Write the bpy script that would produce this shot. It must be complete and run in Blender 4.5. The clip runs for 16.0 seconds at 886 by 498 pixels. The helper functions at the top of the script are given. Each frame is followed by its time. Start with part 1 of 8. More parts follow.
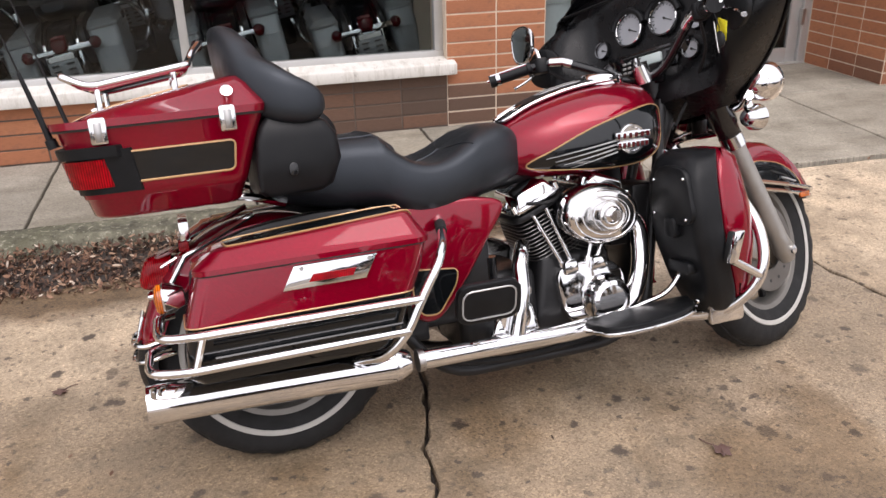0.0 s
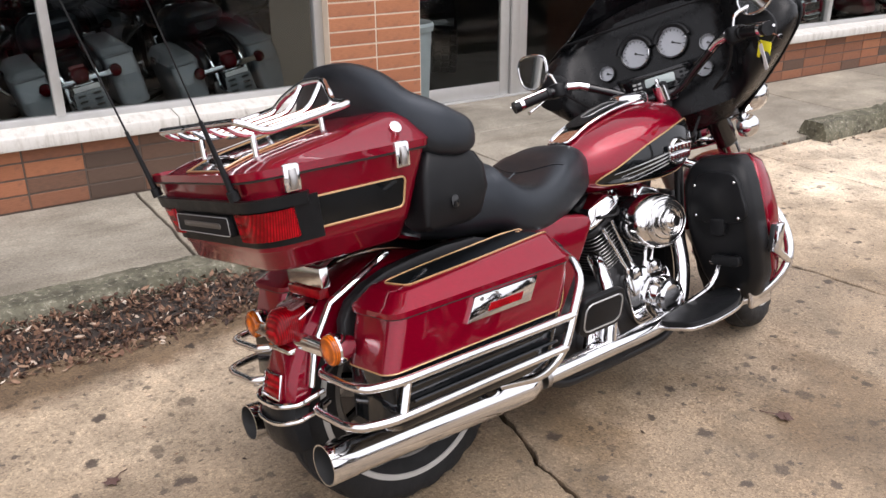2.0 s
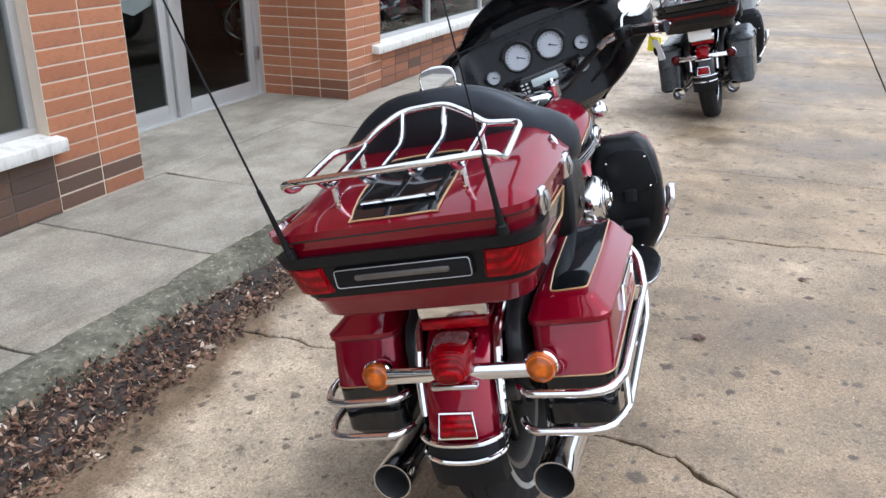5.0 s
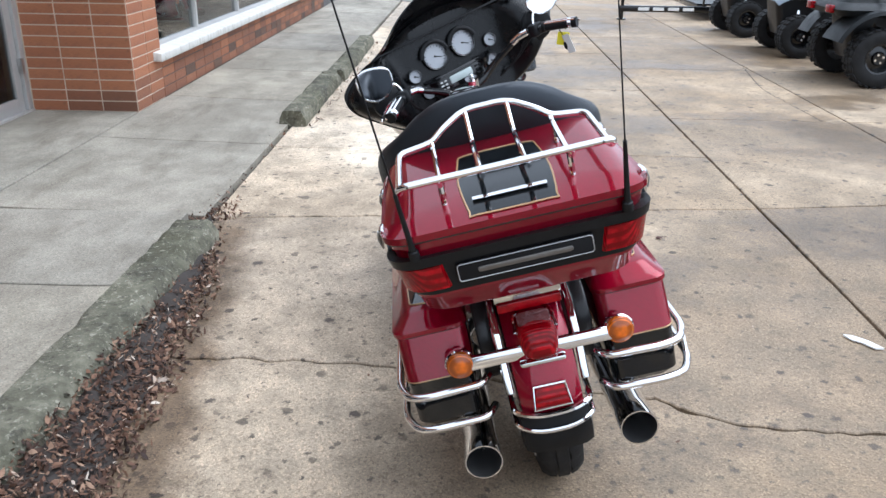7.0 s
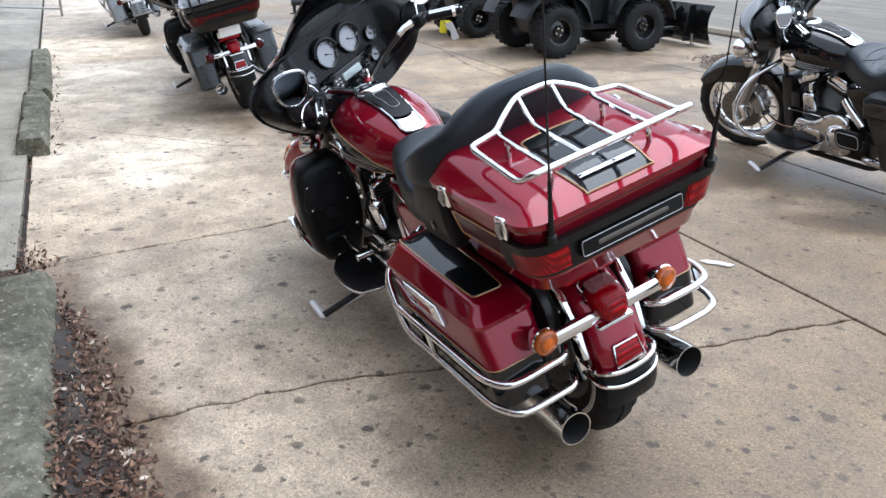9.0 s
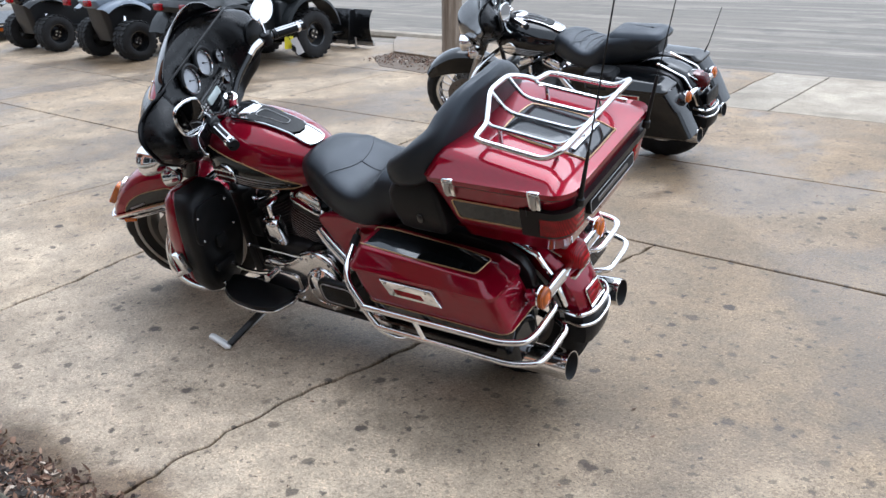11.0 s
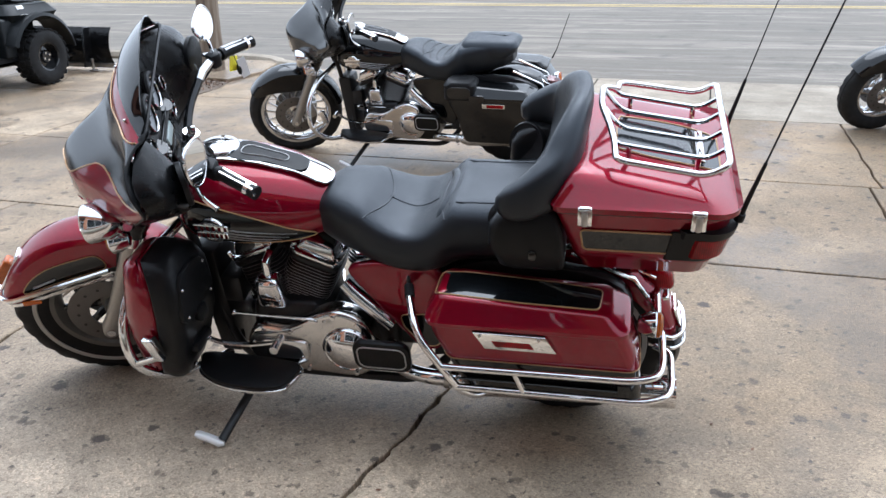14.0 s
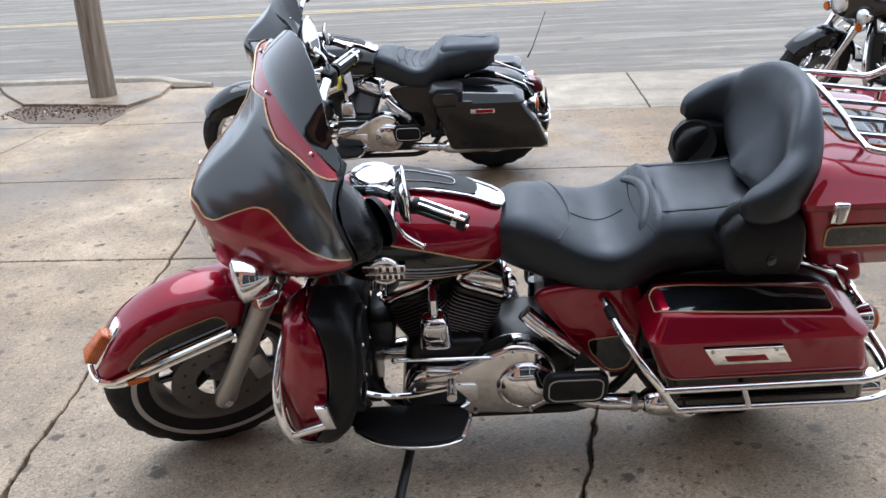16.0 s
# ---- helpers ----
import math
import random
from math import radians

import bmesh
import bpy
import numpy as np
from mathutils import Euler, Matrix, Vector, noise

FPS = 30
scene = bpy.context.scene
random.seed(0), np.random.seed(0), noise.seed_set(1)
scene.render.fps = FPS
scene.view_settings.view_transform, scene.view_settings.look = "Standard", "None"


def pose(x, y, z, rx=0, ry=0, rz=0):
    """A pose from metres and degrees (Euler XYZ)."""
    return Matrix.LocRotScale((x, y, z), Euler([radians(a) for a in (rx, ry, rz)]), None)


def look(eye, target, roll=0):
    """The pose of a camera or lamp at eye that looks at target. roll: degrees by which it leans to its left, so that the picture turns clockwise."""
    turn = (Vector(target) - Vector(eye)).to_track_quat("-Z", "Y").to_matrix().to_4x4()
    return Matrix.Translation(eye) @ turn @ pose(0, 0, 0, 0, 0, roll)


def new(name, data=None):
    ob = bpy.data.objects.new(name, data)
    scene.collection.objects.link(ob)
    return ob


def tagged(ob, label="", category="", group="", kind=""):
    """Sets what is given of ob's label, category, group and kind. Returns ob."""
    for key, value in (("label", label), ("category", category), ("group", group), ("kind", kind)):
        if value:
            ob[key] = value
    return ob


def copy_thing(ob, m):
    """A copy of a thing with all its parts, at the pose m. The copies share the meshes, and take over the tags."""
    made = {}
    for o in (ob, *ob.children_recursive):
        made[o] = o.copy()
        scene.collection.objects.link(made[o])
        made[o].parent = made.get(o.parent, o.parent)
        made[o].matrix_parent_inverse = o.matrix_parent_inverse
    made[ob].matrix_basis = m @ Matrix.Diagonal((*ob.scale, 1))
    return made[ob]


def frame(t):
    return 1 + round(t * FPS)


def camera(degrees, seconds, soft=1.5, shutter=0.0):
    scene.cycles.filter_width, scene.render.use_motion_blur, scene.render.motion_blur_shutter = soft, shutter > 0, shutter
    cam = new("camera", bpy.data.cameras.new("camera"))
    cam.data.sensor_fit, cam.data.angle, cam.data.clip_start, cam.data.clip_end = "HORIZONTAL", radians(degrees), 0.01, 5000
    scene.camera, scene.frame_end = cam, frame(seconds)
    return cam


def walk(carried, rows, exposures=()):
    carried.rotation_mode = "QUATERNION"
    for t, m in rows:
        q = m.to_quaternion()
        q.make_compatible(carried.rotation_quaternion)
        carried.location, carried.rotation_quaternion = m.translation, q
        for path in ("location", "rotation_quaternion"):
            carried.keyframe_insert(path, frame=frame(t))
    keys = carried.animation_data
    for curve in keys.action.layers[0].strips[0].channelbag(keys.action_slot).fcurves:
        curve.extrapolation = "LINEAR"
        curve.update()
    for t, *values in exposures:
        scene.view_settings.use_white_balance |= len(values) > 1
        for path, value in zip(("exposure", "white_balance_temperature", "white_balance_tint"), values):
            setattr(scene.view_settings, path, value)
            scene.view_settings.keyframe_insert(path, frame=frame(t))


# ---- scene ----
cam = camera(56.3, 16.0)
METRES, EYE, TILT, LEAN, TURN = 7.538, 1.4473, -0.84, -0.271, -17.9
ROWS = [
    (0.0, 0.0, 0.0, 0.0, -0.71, -23.15, 1.66),
    (0.5, -0.0305, 0.0052, 0.0042, -4.96, -22.2, 1.11),
    (1.0, -0.0629, 0.0053, 0.0036, -11.16, -21.07, 0.81),
    (1.5, -0.0983, 0.0051, 0.0044, -15.84, -21.4, 0.31),
    (2.0, -0.1283, 0.017, 0.0038, -19.51, -21.57, 0.88),
    (2.5, -0.1575, 0.0307, 0.0054, -26.06, -21.36, 0.4),
    (3.0, -0.1863, 0.0442, 0.0075, -33.36, -20.79, -0.76),
    (3.5, -0.2056, 0.0683, 0.0063, -39.1, -20.2, -1.03),
    (4.0, -0.2282, 0.0884, 0.009, -45.76, -20.29, 0.28),
    (4.5, -0.2556, 0.1082, 0.0089, -49.91, -20.95, 0.69),
    (7.0, -0.3418, 0.2234, 0.0129, -74.47, -21.64, 0.17),
    (7.5, -0.3532, 0.2582, 0.0112, -80.47, -21.62, -0.36),
    (8.0, -0.3598, 0.291, 0.0118, -86.85, -21.68, -0.39),
    (8.5, -0.3521, 0.3289, 0.0102, -94.4, -22.03, 0.27),
    (9.0, -0.3485, 0.3604, 0.0129, -100.18, -22.19, 1.09),
    (9.5, -0.3488, 0.4042, 0.0167, -109.01, -22.69, 2.49),
    (12.0, -0.282, 0.5201, 0.0207, -135.82, -21.58, 1.56),
    (12.5, -0.2582, 0.5298, 0.021, -140.17, -21.76, 1.44),
    (13.0, -0.2351, 0.5403, 0.0207, -144.45, -22.08, 1.21),
    (13.5, -0.209, 0.5527, 0.021, -147.84, -22.13, 1.74),
    (14.0, -0.1781, 0.557, 0.0174, -149.58, -22.17, 1.26),
    (14.5, -0.1466, 0.5608, 0.0191, -151.83, -22.31, 0.9),
    (15.0, -0.113, 0.5712, 0.0177, -155.81, -22.62, 1.4),
    (15.5, -0.0829, 0.5804, 0.016, -158.48, -22.74, 1.46),
    (16.0, -0.0508, 0.5804, 0.0168, -161.74, -22.25, 2.97),
]
walk(cam, [(t, pose(0, 0, EYE, TILT, LEAN, TURN) @ pose(METRES * x, METRES * y, METRES * z, 90 + pitch, roll, yaw)) for t, x, y, z, yaw, pitch, roll in ROWS],
     [(0.0, 0.9, 6600, 18), (2.0, 0.92, 6500, 17), (3.0, 0.94, 6200, 14), (4.5, 0.96, 5820, 11), (7.0, 1.02, 5600, 9), (12.0, 1.02, 5600, 9), (14.5, 1.09, 5620, 9), (16.0, 1.06, 5660, 10)])

# ---- world and sun: a bright overcast day ----
world = bpy.data.worlds.new("overcast")
scene.world = world
world.use_nodes = True
wn, wl = world.node_tree.nodes, world.node_tree.links
sky = wn.new("ShaderNodeTexSky")
sky.sky_type, sky.sun_disc = "NISHITA", False
sky.sun_elevation, sky.sun_rotation = radians(58), radians(200)
sky.air_density, sky.dust_density, sky.ozone_density = 1.0, 5.0, 0.6
grey = wn.new("ShaderNodeHueSaturation")
grey.inputs["Saturation"].default_value = 0.16
wl.new(sky.outputs[0], grey.inputs["Color"])
# an even layer of cloud over the sky's own light
cloud = wn.new("ShaderNodeMix")
cloud.data_type = "RGBA"
cloud.inputs[0].default_value = 0.6
cloud.inputs[7].default_value = (7.2, 7.5, 7.8, 1)
wl.new(grey.outputs[0], cloud.inputs[6])
wl.new(cloud.outputs[2], wn["Background"].inputs[0])
wn["Background"].inputs[1].default_value = 0.13
sun = new("sun", bpy.data.lights.new("sun", "SUN"))
sun.data.energy, sun.data.angle, sun.data.color = 0.7, radians(40), (1.0, 0.97, 0.93)
sun.matrix_world = look((1.5, -3, 8), (0, 0, 0))


# ---- helpers ----
def link_mesh(name, bm, material, smooth=False):
    data = bpy.data.meshes.new(name)
    if smooth:
        for f in bm.faces:
            f.smooth = True
    bmesh.ops.recalc_face_normals(bm, faces=bm.faces)
    bm.to_mesh(data)
    bm.free()
    for m in (material if isinstance(material, (list, tuple)) else [material]):
        data.materials.append(m)
    if smooth:
        data.set_sharp_from_angle(angle=radians(42))
    return new(name, data)


def part(name, bm, material, parent, label="", smooth=True):
    """One mesh under a thing or a part, built in the thing's own frame."""
    ob = link_mesh(name, bm, material, smooth)
    ob.parent = parent
    return tagged(ob, label)


def thing(name, label, category, m=None, group=""):
    ob = new(name)
    ob.empty_display_size = 0.1
    if m is not None:
        ob.matrix_basis = m
    return tagged(ob, label, category, group)


def structure(name, bm, material, m=None, label="", smooth=False):
    ob = link_mesh(name, bm, material, smooth)
    if m is not None:
        ob.matrix_basis = m
    return tagged(ob, label, "", "", "structure")


def join(*bms):
    out = bms[0]
    for b in bms[1:]:
        me = bpy.data.meshes.new("tmp")
        b.to_mesh(me)
        out.from_mesh(me)
        bpy.data.meshes.remove(me)
        b.free()
    return out


def box(x0, x1, y0, y1, z0, z1, bevel=0.0, seg=2):
    bm = bmesh.new()
    bmesh.ops.create_cube(bm, size=1, matrix=Matrix.Translation(((x0 + x1) / 2, (y0 + y1) / 2, (z0 + z1) / 2)) @ Matrix.Diagonal((x1 - x0, y1 - y0, z1 - z0, 1)))
    if bevel:
        bmesh.ops.bevel(bm, geom=bm.edges[:], offset=bevel, segments=seg, profile=0.5, affect="EDGES")
    return bm


def hexa(bottom, top, bevel=0.0, seg=2):
    """A box from four lower and four upper corners."""
    bm = bmesh.new()
    vs = [bm.verts.new(p) for p in (*bottom, *top)]
    for f in ((3, 2, 1, 0), (4, 5, 6, 7), (0, 1, 5, 4), (1, 2, 6, 5), (2, 3, 7, 6), (3, 0, 4, 7)):
        bm.faces.new([vs[i] for i in f])
    bmesh.ops.recalc_face_normals(bm, faces=bm.faces)
    if bevel:
        bmesh.ops.bevel(bm, geom=bm.edges[:], offset=bevel, segments=seg, profile=0.5, affect="EDGES")
    return bm


def fillet(pts, r, n=5, closed=False):
    """A polyline with its corners rounded."""
    pts = [Vector(p) for p in pts]
    out = []
    k = len(pts)
    for i, p in enumerate(pts):
        if not closed and i in (0, k - 1):
            out.append(p)
            continue
        a, b = pts[i - 1] - p, pts[(i + 1) % k] - p
        rr = min(r, a.length * 0.48, b.length * 0.48)
        s, e = p + a.normalized() * rr, p + b.normalized() * rr
        for j in range(n + 1):
            t = j / n
            out.append(s * (1 - t) ** 2 + p * 2 * t * (1 - t) + e * t * t)
    return out


def spline(pts, n=6, closed=False):
    """Catmull-Rom through the points."""
    pts = [Vector(p) for p in pts]
    k = len(pts)
    out = []
    for i in range(k if closed else k - 1):
        if closed:
            p0, p1, p2, p3 = pts[i - 1], pts[i], pts[(i + 1) % k], pts[(i + 2) % k]
        else:
            p1, p2 = pts[i], pts[i + 1]
            p0, p3 = (pts[i - 1] if i else p1 * 2 - p2), (pts[i + 2] if i + 2 < k else p2 * 2 - p1)
        for j in range(n):
            t = j / n
            out.append(0.5 * (2 * p1 + (p2 - p0) * t + (2 * p0 - 5 * p1 + 4 * p2 - p3) * t * t + (3 * p1 - p0 - 3 * p2 + p3) * t ** 3))
    if not closed:
        out.append(pts[-1])
    return out


def loft(loops, cap=True, closed=False):
    """Skin over loops of equal length."""
    bm = bmesh.new()
    rings = [[bm.verts.new(p) for p in lp] for lp in loops]
    n = len(rings[0])
    for i in range(len(rings) if closed else len(rings) - 1):
        a, b = rings[i], rings[(i + 1) % len(rings)]
        for j in range(n):
            bm.faces.new((a[j], a[(j + 1) % n], b[(j + 1) % n], b[j]))
    if cap and not closed:
        bm.faces.new(rings[0][::-1])
        bm.faces.new(rings[-1])
    return bm


def tube(pts, r, n=10, closed=False, cap=True, flat=1.0):
    """A round bar along a polyline; r may be a list."""
    pts = [Vector(p) for p in pts]
    k = len(pts)
    rs = r if isinstance(r, (list, tuple)) else [r] * k
    tang = []
    for i in range(k):
        a = pts[i - 1] if (i or closed) else pts[0]
        b = pts[(i + 1) % k] if (i < k - 1 or closed) else pts[-1]
        tang.append((b - a).normalized())
    up = Vector((0, 0, 1)) if abs(tang[0].z) < 0.9 else Vector((0, 1, 0))
    loops = []
    for i in range(k):
        t = tang[i]
        side = t.cross(up)
        if side.length < 1e-6:
            side = t.orthogonal()
        side.normalize()
        up = side.cross(t).normalized()
        loops.append([pts[i] + (side * math.cos(a) + up * math.sin(a) * flat) * rs[i] for a in (2 * math.pi * j / n for j in range(n))])
    return loft(loops, cap, closed)


def lathe(profile, centre, axis="y", n=40, a0=0.0, a1=360.0):
    """Turns (radius, height) pairs about an axis through centre."""
    bm = bmesh.new()
    full = abs(a1 - a0) >= 359.9
    cnt = n if full else n + 1
    rings = []
    c = Vector(centre)
    for j in range(cnt):
        a = radians(a0 + (a1 - a0) * j / n)
        ring = []
        for r, h in profile:
            u, w = r * math.cos(a), r * math.sin(a)
            ring.append(bm.verts.new(c + Vector({"y": (u, h, w), "x": (h, u, w), "z": (u, w, h)}[axis])))
        rings.append(ring)
    for j in range(n if full else n):
        a, b = rings[j], rings[(j + 1) % cnt]
        for i in range(len(profile) - 1):
            q = [a[i], a[i + 1], b[i + 1], b[i]]
            if (a[i].co - b[i].co).length < 1e-7:
                q = [a[i], a[i + 1], b[i + 1]]
            elif (a[i + 1].co - b[i + 1].co).length < 1e-7:
                q = [a[i], a[i + 1], b[i]]
            bm.faces.new(q)
    bmesh.ops.remove_doubles(bm, verts=bm.verts, dist=1e-6)
    return bm


def slab(outline, h0, h1, bevel=0.0, axis="z", seg=2):
    """A plate: a flat outline (list of pairs) pushed from h0 to h1 along an axis."""
    def place(a, b, h):
        return {"z": (a, b, h), "y": (a, h, b), "x": (h, a, b)}[axis]
    bm = bmesh.new()
    lo = [bm.verts.new(place(a, b, h0)) for a, b in outline]
    hi = [bm.verts.new(place(a, b, h1)) for a, b in outline]
    n = len(lo)
    f0, f1 = bm.faces.new(lo[::-1]), bm.faces.new(hi)
    for j in range(n):
        bm.faces.new((lo[j], lo[(j + 1) % n], hi[(j + 1) % n], hi[j]))
    bmesh.ops.recalc_face_normals(bm, faces=bm.faces)
    if bevel:
        es = list({e for f in (f0, f1) for e in f.edges})
        bmesh.ops.bevel(bm, geom=es, offset=bevel, segments=seg, profile=0.5, affect="EDGES")
    return bm


def rrect(w, h, r, n=5, cx=0.0, cy=0.0):
    """A rounded rectangle as pairs."""
    out = []
    for sx, sy, a in ((1, 1, 0), (-1, 1, 90), (-1, -1, 180), (1, -1, 270)):
        for j in range(n + 1):
            t = radians(a + 90 * j / n)
            out.append((cx + sx * (w / 2 - r) + r * math.cos(t), cy + sy * (h / 2 - r) + r * math.sin(t)))
    return out


def ball(c, r, n=14, sx=1, sy=1, sz=1):
    bm = bmesh.new()
    bmesh.ops.create_uvsphere(bm, u_segments=n, v_segments=max(6, n // 2 + 1), radius=1, matrix=Matrix.Translation(c) @ Matrix.Diagonal((r * sx, r * sy, r * sz, 1)))
    return bm


def cyl(p, q, r, n=16, r2=None):
    return tube([p, q], [r, r if r2 is None else r2], n)


# ---- materials ----
def principled(name, colour, rough=0.5, metal=0.0, coat=0.0, **more):
    m = bpy.data.materials.new(name)
    m.use_nodes = True
    b = m.node_tree.nodes["Principled BSDF"]
    b.inputs["Base Color"].default_value = (*colour, 1)
    b.inputs["Roughness"].default_value, b.inputs["Metallic"].default_value = rough, metal
    b.inputs["Coat Weight"].default_value, b.inputs["Coat Roughness"].default_value = coat, 0.04
    for k, v in more.items():
        b.inputs[k].default_value = v
    return m


def node(m, kind, **inputs):
    n = m.node_tree.nodes.new(kind)
    for k, v in inputs.items():
        n.inputs[k].default_value = v
    return n


def wire(m, a, b):
    m.node_tree.links.new(a, b)


def coords(m, scale=1.0):
    c = m.node_tree.nodes.new("ShaderNodeTexCoord")
    mp = m.node_tree.nodes.new("ShaderNodeMapping")
    mp.inputs["Scale"].default_value = (scale, scale, scale) if not isinstance(scale, tuple) else scale
    wire(m, c.outputs["Object"], mp.inputs[0])
    return mp.outputs[0]


def noise_at(m, scale, detail=4.0, rough=0.55, vec=None):
    n = node(m, "ShaderNodeTexNoise", Scale=scale, Detail=detail, Roughness=rough)
    wire(m, vec if vec is not None else coords(m), n.inputs["Vector"])
    return n.outputs["Fac"]


def ramp(m, fac, stops):
    r = m.node_tree.nodes.new("ShaderNodeValToRGB")
    els = r.color_ramp.elements
    for i, (p, c) in enumerate(stops):
        e = els[i] if i < 2 else els.new(p)
        e.position, e.color = p, (*c, 1) if len(c) == 3 else c
    wire(m, fac, r.inputs[0])
    return r.outputs[0]


def blend(m, fac, a, b, mode="MIX"):
    n = m.node_tree.nodes.new("ShaderNodeMix")
    n.data_type, n.blend_type = "RGBA", mode
    for sock, v in ((n.inputs[0], fac), (n.inputs[6], a), (n.inputs[7], b)):
        if isinstance(v, (int, float)):
            sock.default_value = v
        elif isinstance(v, tuple):
            sock.default_value = (*v, 1)
        else:
            wire(m, v, sock)
    return n.outputs[2]


def bump(m, height, strength=0.3, dist=0.01):
    b = node(m, "ShaderNodeBump", Strength=strength, Distance=dist)
    wire(m, height, b.inputs["Height"])
    wire(m, b.outputs[0], m.node_tree.nodes["Principled BSDF"].inputs["Normal"])


def setin(m, name, out):
    wire(m, out, m.node_tree.nodes["Principled BSDF"].inputs[name])


def paint(name, dark, light, metal=0.35, rough=0.3, ior=1.5, dull=0.0):
    """Metallic car paint under clear coat, with fine flake and a little dust."""
    m = principled(name, light, rough, metal, 1.0, **{"Coat IOR": ior, "Specular IOR Level": 0.0})
    flake = noise_at(m, 900, 2)
    setin(m, "Base Color", blend(m, ramp(m, flake, [(0.35, (0, 0, 0)), (0.65, (1, 1, 1))]), dark, light))
    dust = noise_at(m, 9, 6, 0.7)
    setin(m, "Coat Roughness", ramp(m, dust, [(0.40, (0.015 + dull,) * 3), (0.85, (0.09 + dull,) * 3)]))
    return m


def dusty(name, colour, rough, metal=0.0, coat=0.0, amount=0.08, scale=14, grain=0, grain_scale=300):
    """A plain surface whose roughness and colour vary with dust and handling."""
    m = principled(name, colour, rough, metal, coat)
    n = noise_at(m, scale, 6, 0.65)
    up = tuple(min(1, c + amount * (0.5 if metal else 0.35)) for c in colour)
    setin(m, "Base Color", blend(m, ramp(m, n, [(0.4, (0, 0, 0)), (0.8, (1, 1, 1))]), colour, up))
    setin(m, "Roughness", ramp(m, n, [(0.3, (rough * 0.8,) * 3), (0.75, (min(1, rough * 1.35 + 0.02),) * 3)]))
    if grain:
        bump(m, noise_at(m, grain_scale, 3), grain, 0.002)
    return m


RED = paint("red_metallic_paint", (0.13, 0.0006, 0.008), (0.30, 0.0015, 0.019), 0.5, 0.36)
BLACKPAINT = paint("black_gloss_paint", (0.002, 0.0022, 0.0026), (0.006, 0.007, 0.008), 0.3, 0.3, 1.5, 0.03)
FAIRINGPAINT = paint("dusty_black_fairing_paint", (0.004, 0.0048, 0.0056), (0.010, 0.012, 0.014), 0.4, 0.35, 1.7, 0.15)
CHARCOAL = paint("charcoal_paint", (0.004, 0.005, 0.006), (0.011, 0.013, 0.015), 0.4, 0.3, 1.5)
CHROME = dusty("chrome", (0.78, 0.78, 0.79), 0.05, 1.0, 0, 0.05, 22)
POLISHED = dusty("polished_aluminium", (0.74, 0.73, 0.72), 0.11, 1.0, 0, 0.1, 30)
CAST = dusty("cast_aluminium", (0.36, 0.345, 0.32), 0.42, 0.85, 0, 0.12, 40, 0.15, 240)
DISCSTEEL = dusty("dull_disc_steel", (0.16, 0.15, 0.14), 0.4, 0.8, 0, 0.08, 40)
STEEL = dusty("brushed_steel", (0.45, 0.44, 0.43), 0.32, 1.0, 0, 0.1, 40)
ENGINE = dusty("black_engine_enamel", (0.011, 0.011, 0.012), 0.36, 0, 0.1, 0.012, 40, 0.2, 260)
FINEDGE = dusty("machined_fin_edge", (0.32, 0.31, 0.30), 0.4, 0.9)
VINYL = dusty("black_seat_vinyl", (0.010, 0.0115, 0.0135), 0.36, 0, 0, 0.012, 12, 0.3, 420)
# blue specular tint puts the sky's colour into the seat's sheen
VINYL.node_tree.nodes["Principled BSDF"].inputs["Specular Tint"].default_value = (0.80, 0.88, 1.0, 1)
SPLASTIC = dusty("black_satin_plastic", (0.0075, 0.008, 0.009), 0.36, 0, 0, 0.010, 20, 0.2, 500)
GPLASTIC = dusty("black_gloss_plastic", (0.005, 0.0052, 0.006), 0.14, 0, 0.2, 0.004, 16)
RUBBER = dusty("tyre_rubber", (0.011, 0.011, 0.0115), 0.72, 0, 0, 0.015, 18, 0.3, 160)
WHITEWALL = dusty("whitewall_rubber", (0.42, 0.41, 0.385), 0.6, 0, 0, 0.1, 30)
GOLD = principled("gold_pinstripe", (0.50, 0.30, 0.14), 0.35, 0.3, 0.5)
SILVERLINE = principled("silver_pinstripe", (0.45, 0.45, 0.45), 0.35, 0.5)
REDLENS = principled("red_lens", (0.42, 0.002, 0.008), 0.08, 0, 0.0, **{"Specular IOR Level": 0.25})
DARKLENS = principled("dark_red_lens", (0.10, 0.002, 0.005), 0.12, 0, 0.0, **{"Specular IOR Level": 0.25})
AMBER = principled("amber_lens", (0.80, 0.17, 0.008), 0.14, 0, 0.2)
for m_ in (REDLENS, AMBER, DARKLENS):
    w_ = m_.node_tree.nodes.new("ShaderNodeTexWave")
    w_.inputs["Scale"].default_value = 60
    wire(m_, coords(m_), w_.inputs["Vector"])
    bump(m_, w_.outputs["Fac"], 0.25, 0.002)
    full_ = tuple(m_.node_tree.nodes["Principled BSDF"].inputs["Base Color"].default_value)[:3]
    deep_ = tuple(c * 0.4 for c in full_)
    rib_ = blend(m_, ramp(m_, w_.outputs["Fac"], [(0.25, (0, 0, 0)), (0.75, (1, 1, 1))]), deep_, full_)
    setin(m_, "Base Color", blend(m_, ramp(m_, noise_at(m_, 26, 3), [(0.38, (0.75, 0.75, 0.75)), (0.62, (0, 0, 0))]), rib_, tuple(c * 0.3 for c in full_)))
VINYL.node_tree.nodes["Principled BSDF"].inputs["Specular IOR Level"].default_value = 0.5
for m_ in (SPLASTIC, ENGINE, RUBBER):
    m_.node_tree.nodes["Principled BSDF"].inputs["Specular IOR Level"].default_value = 0.32
SPLASTIC.node_tree.nodes["Principled BSDF"].inputs["Specular IOR Level"].default_value = 0.2
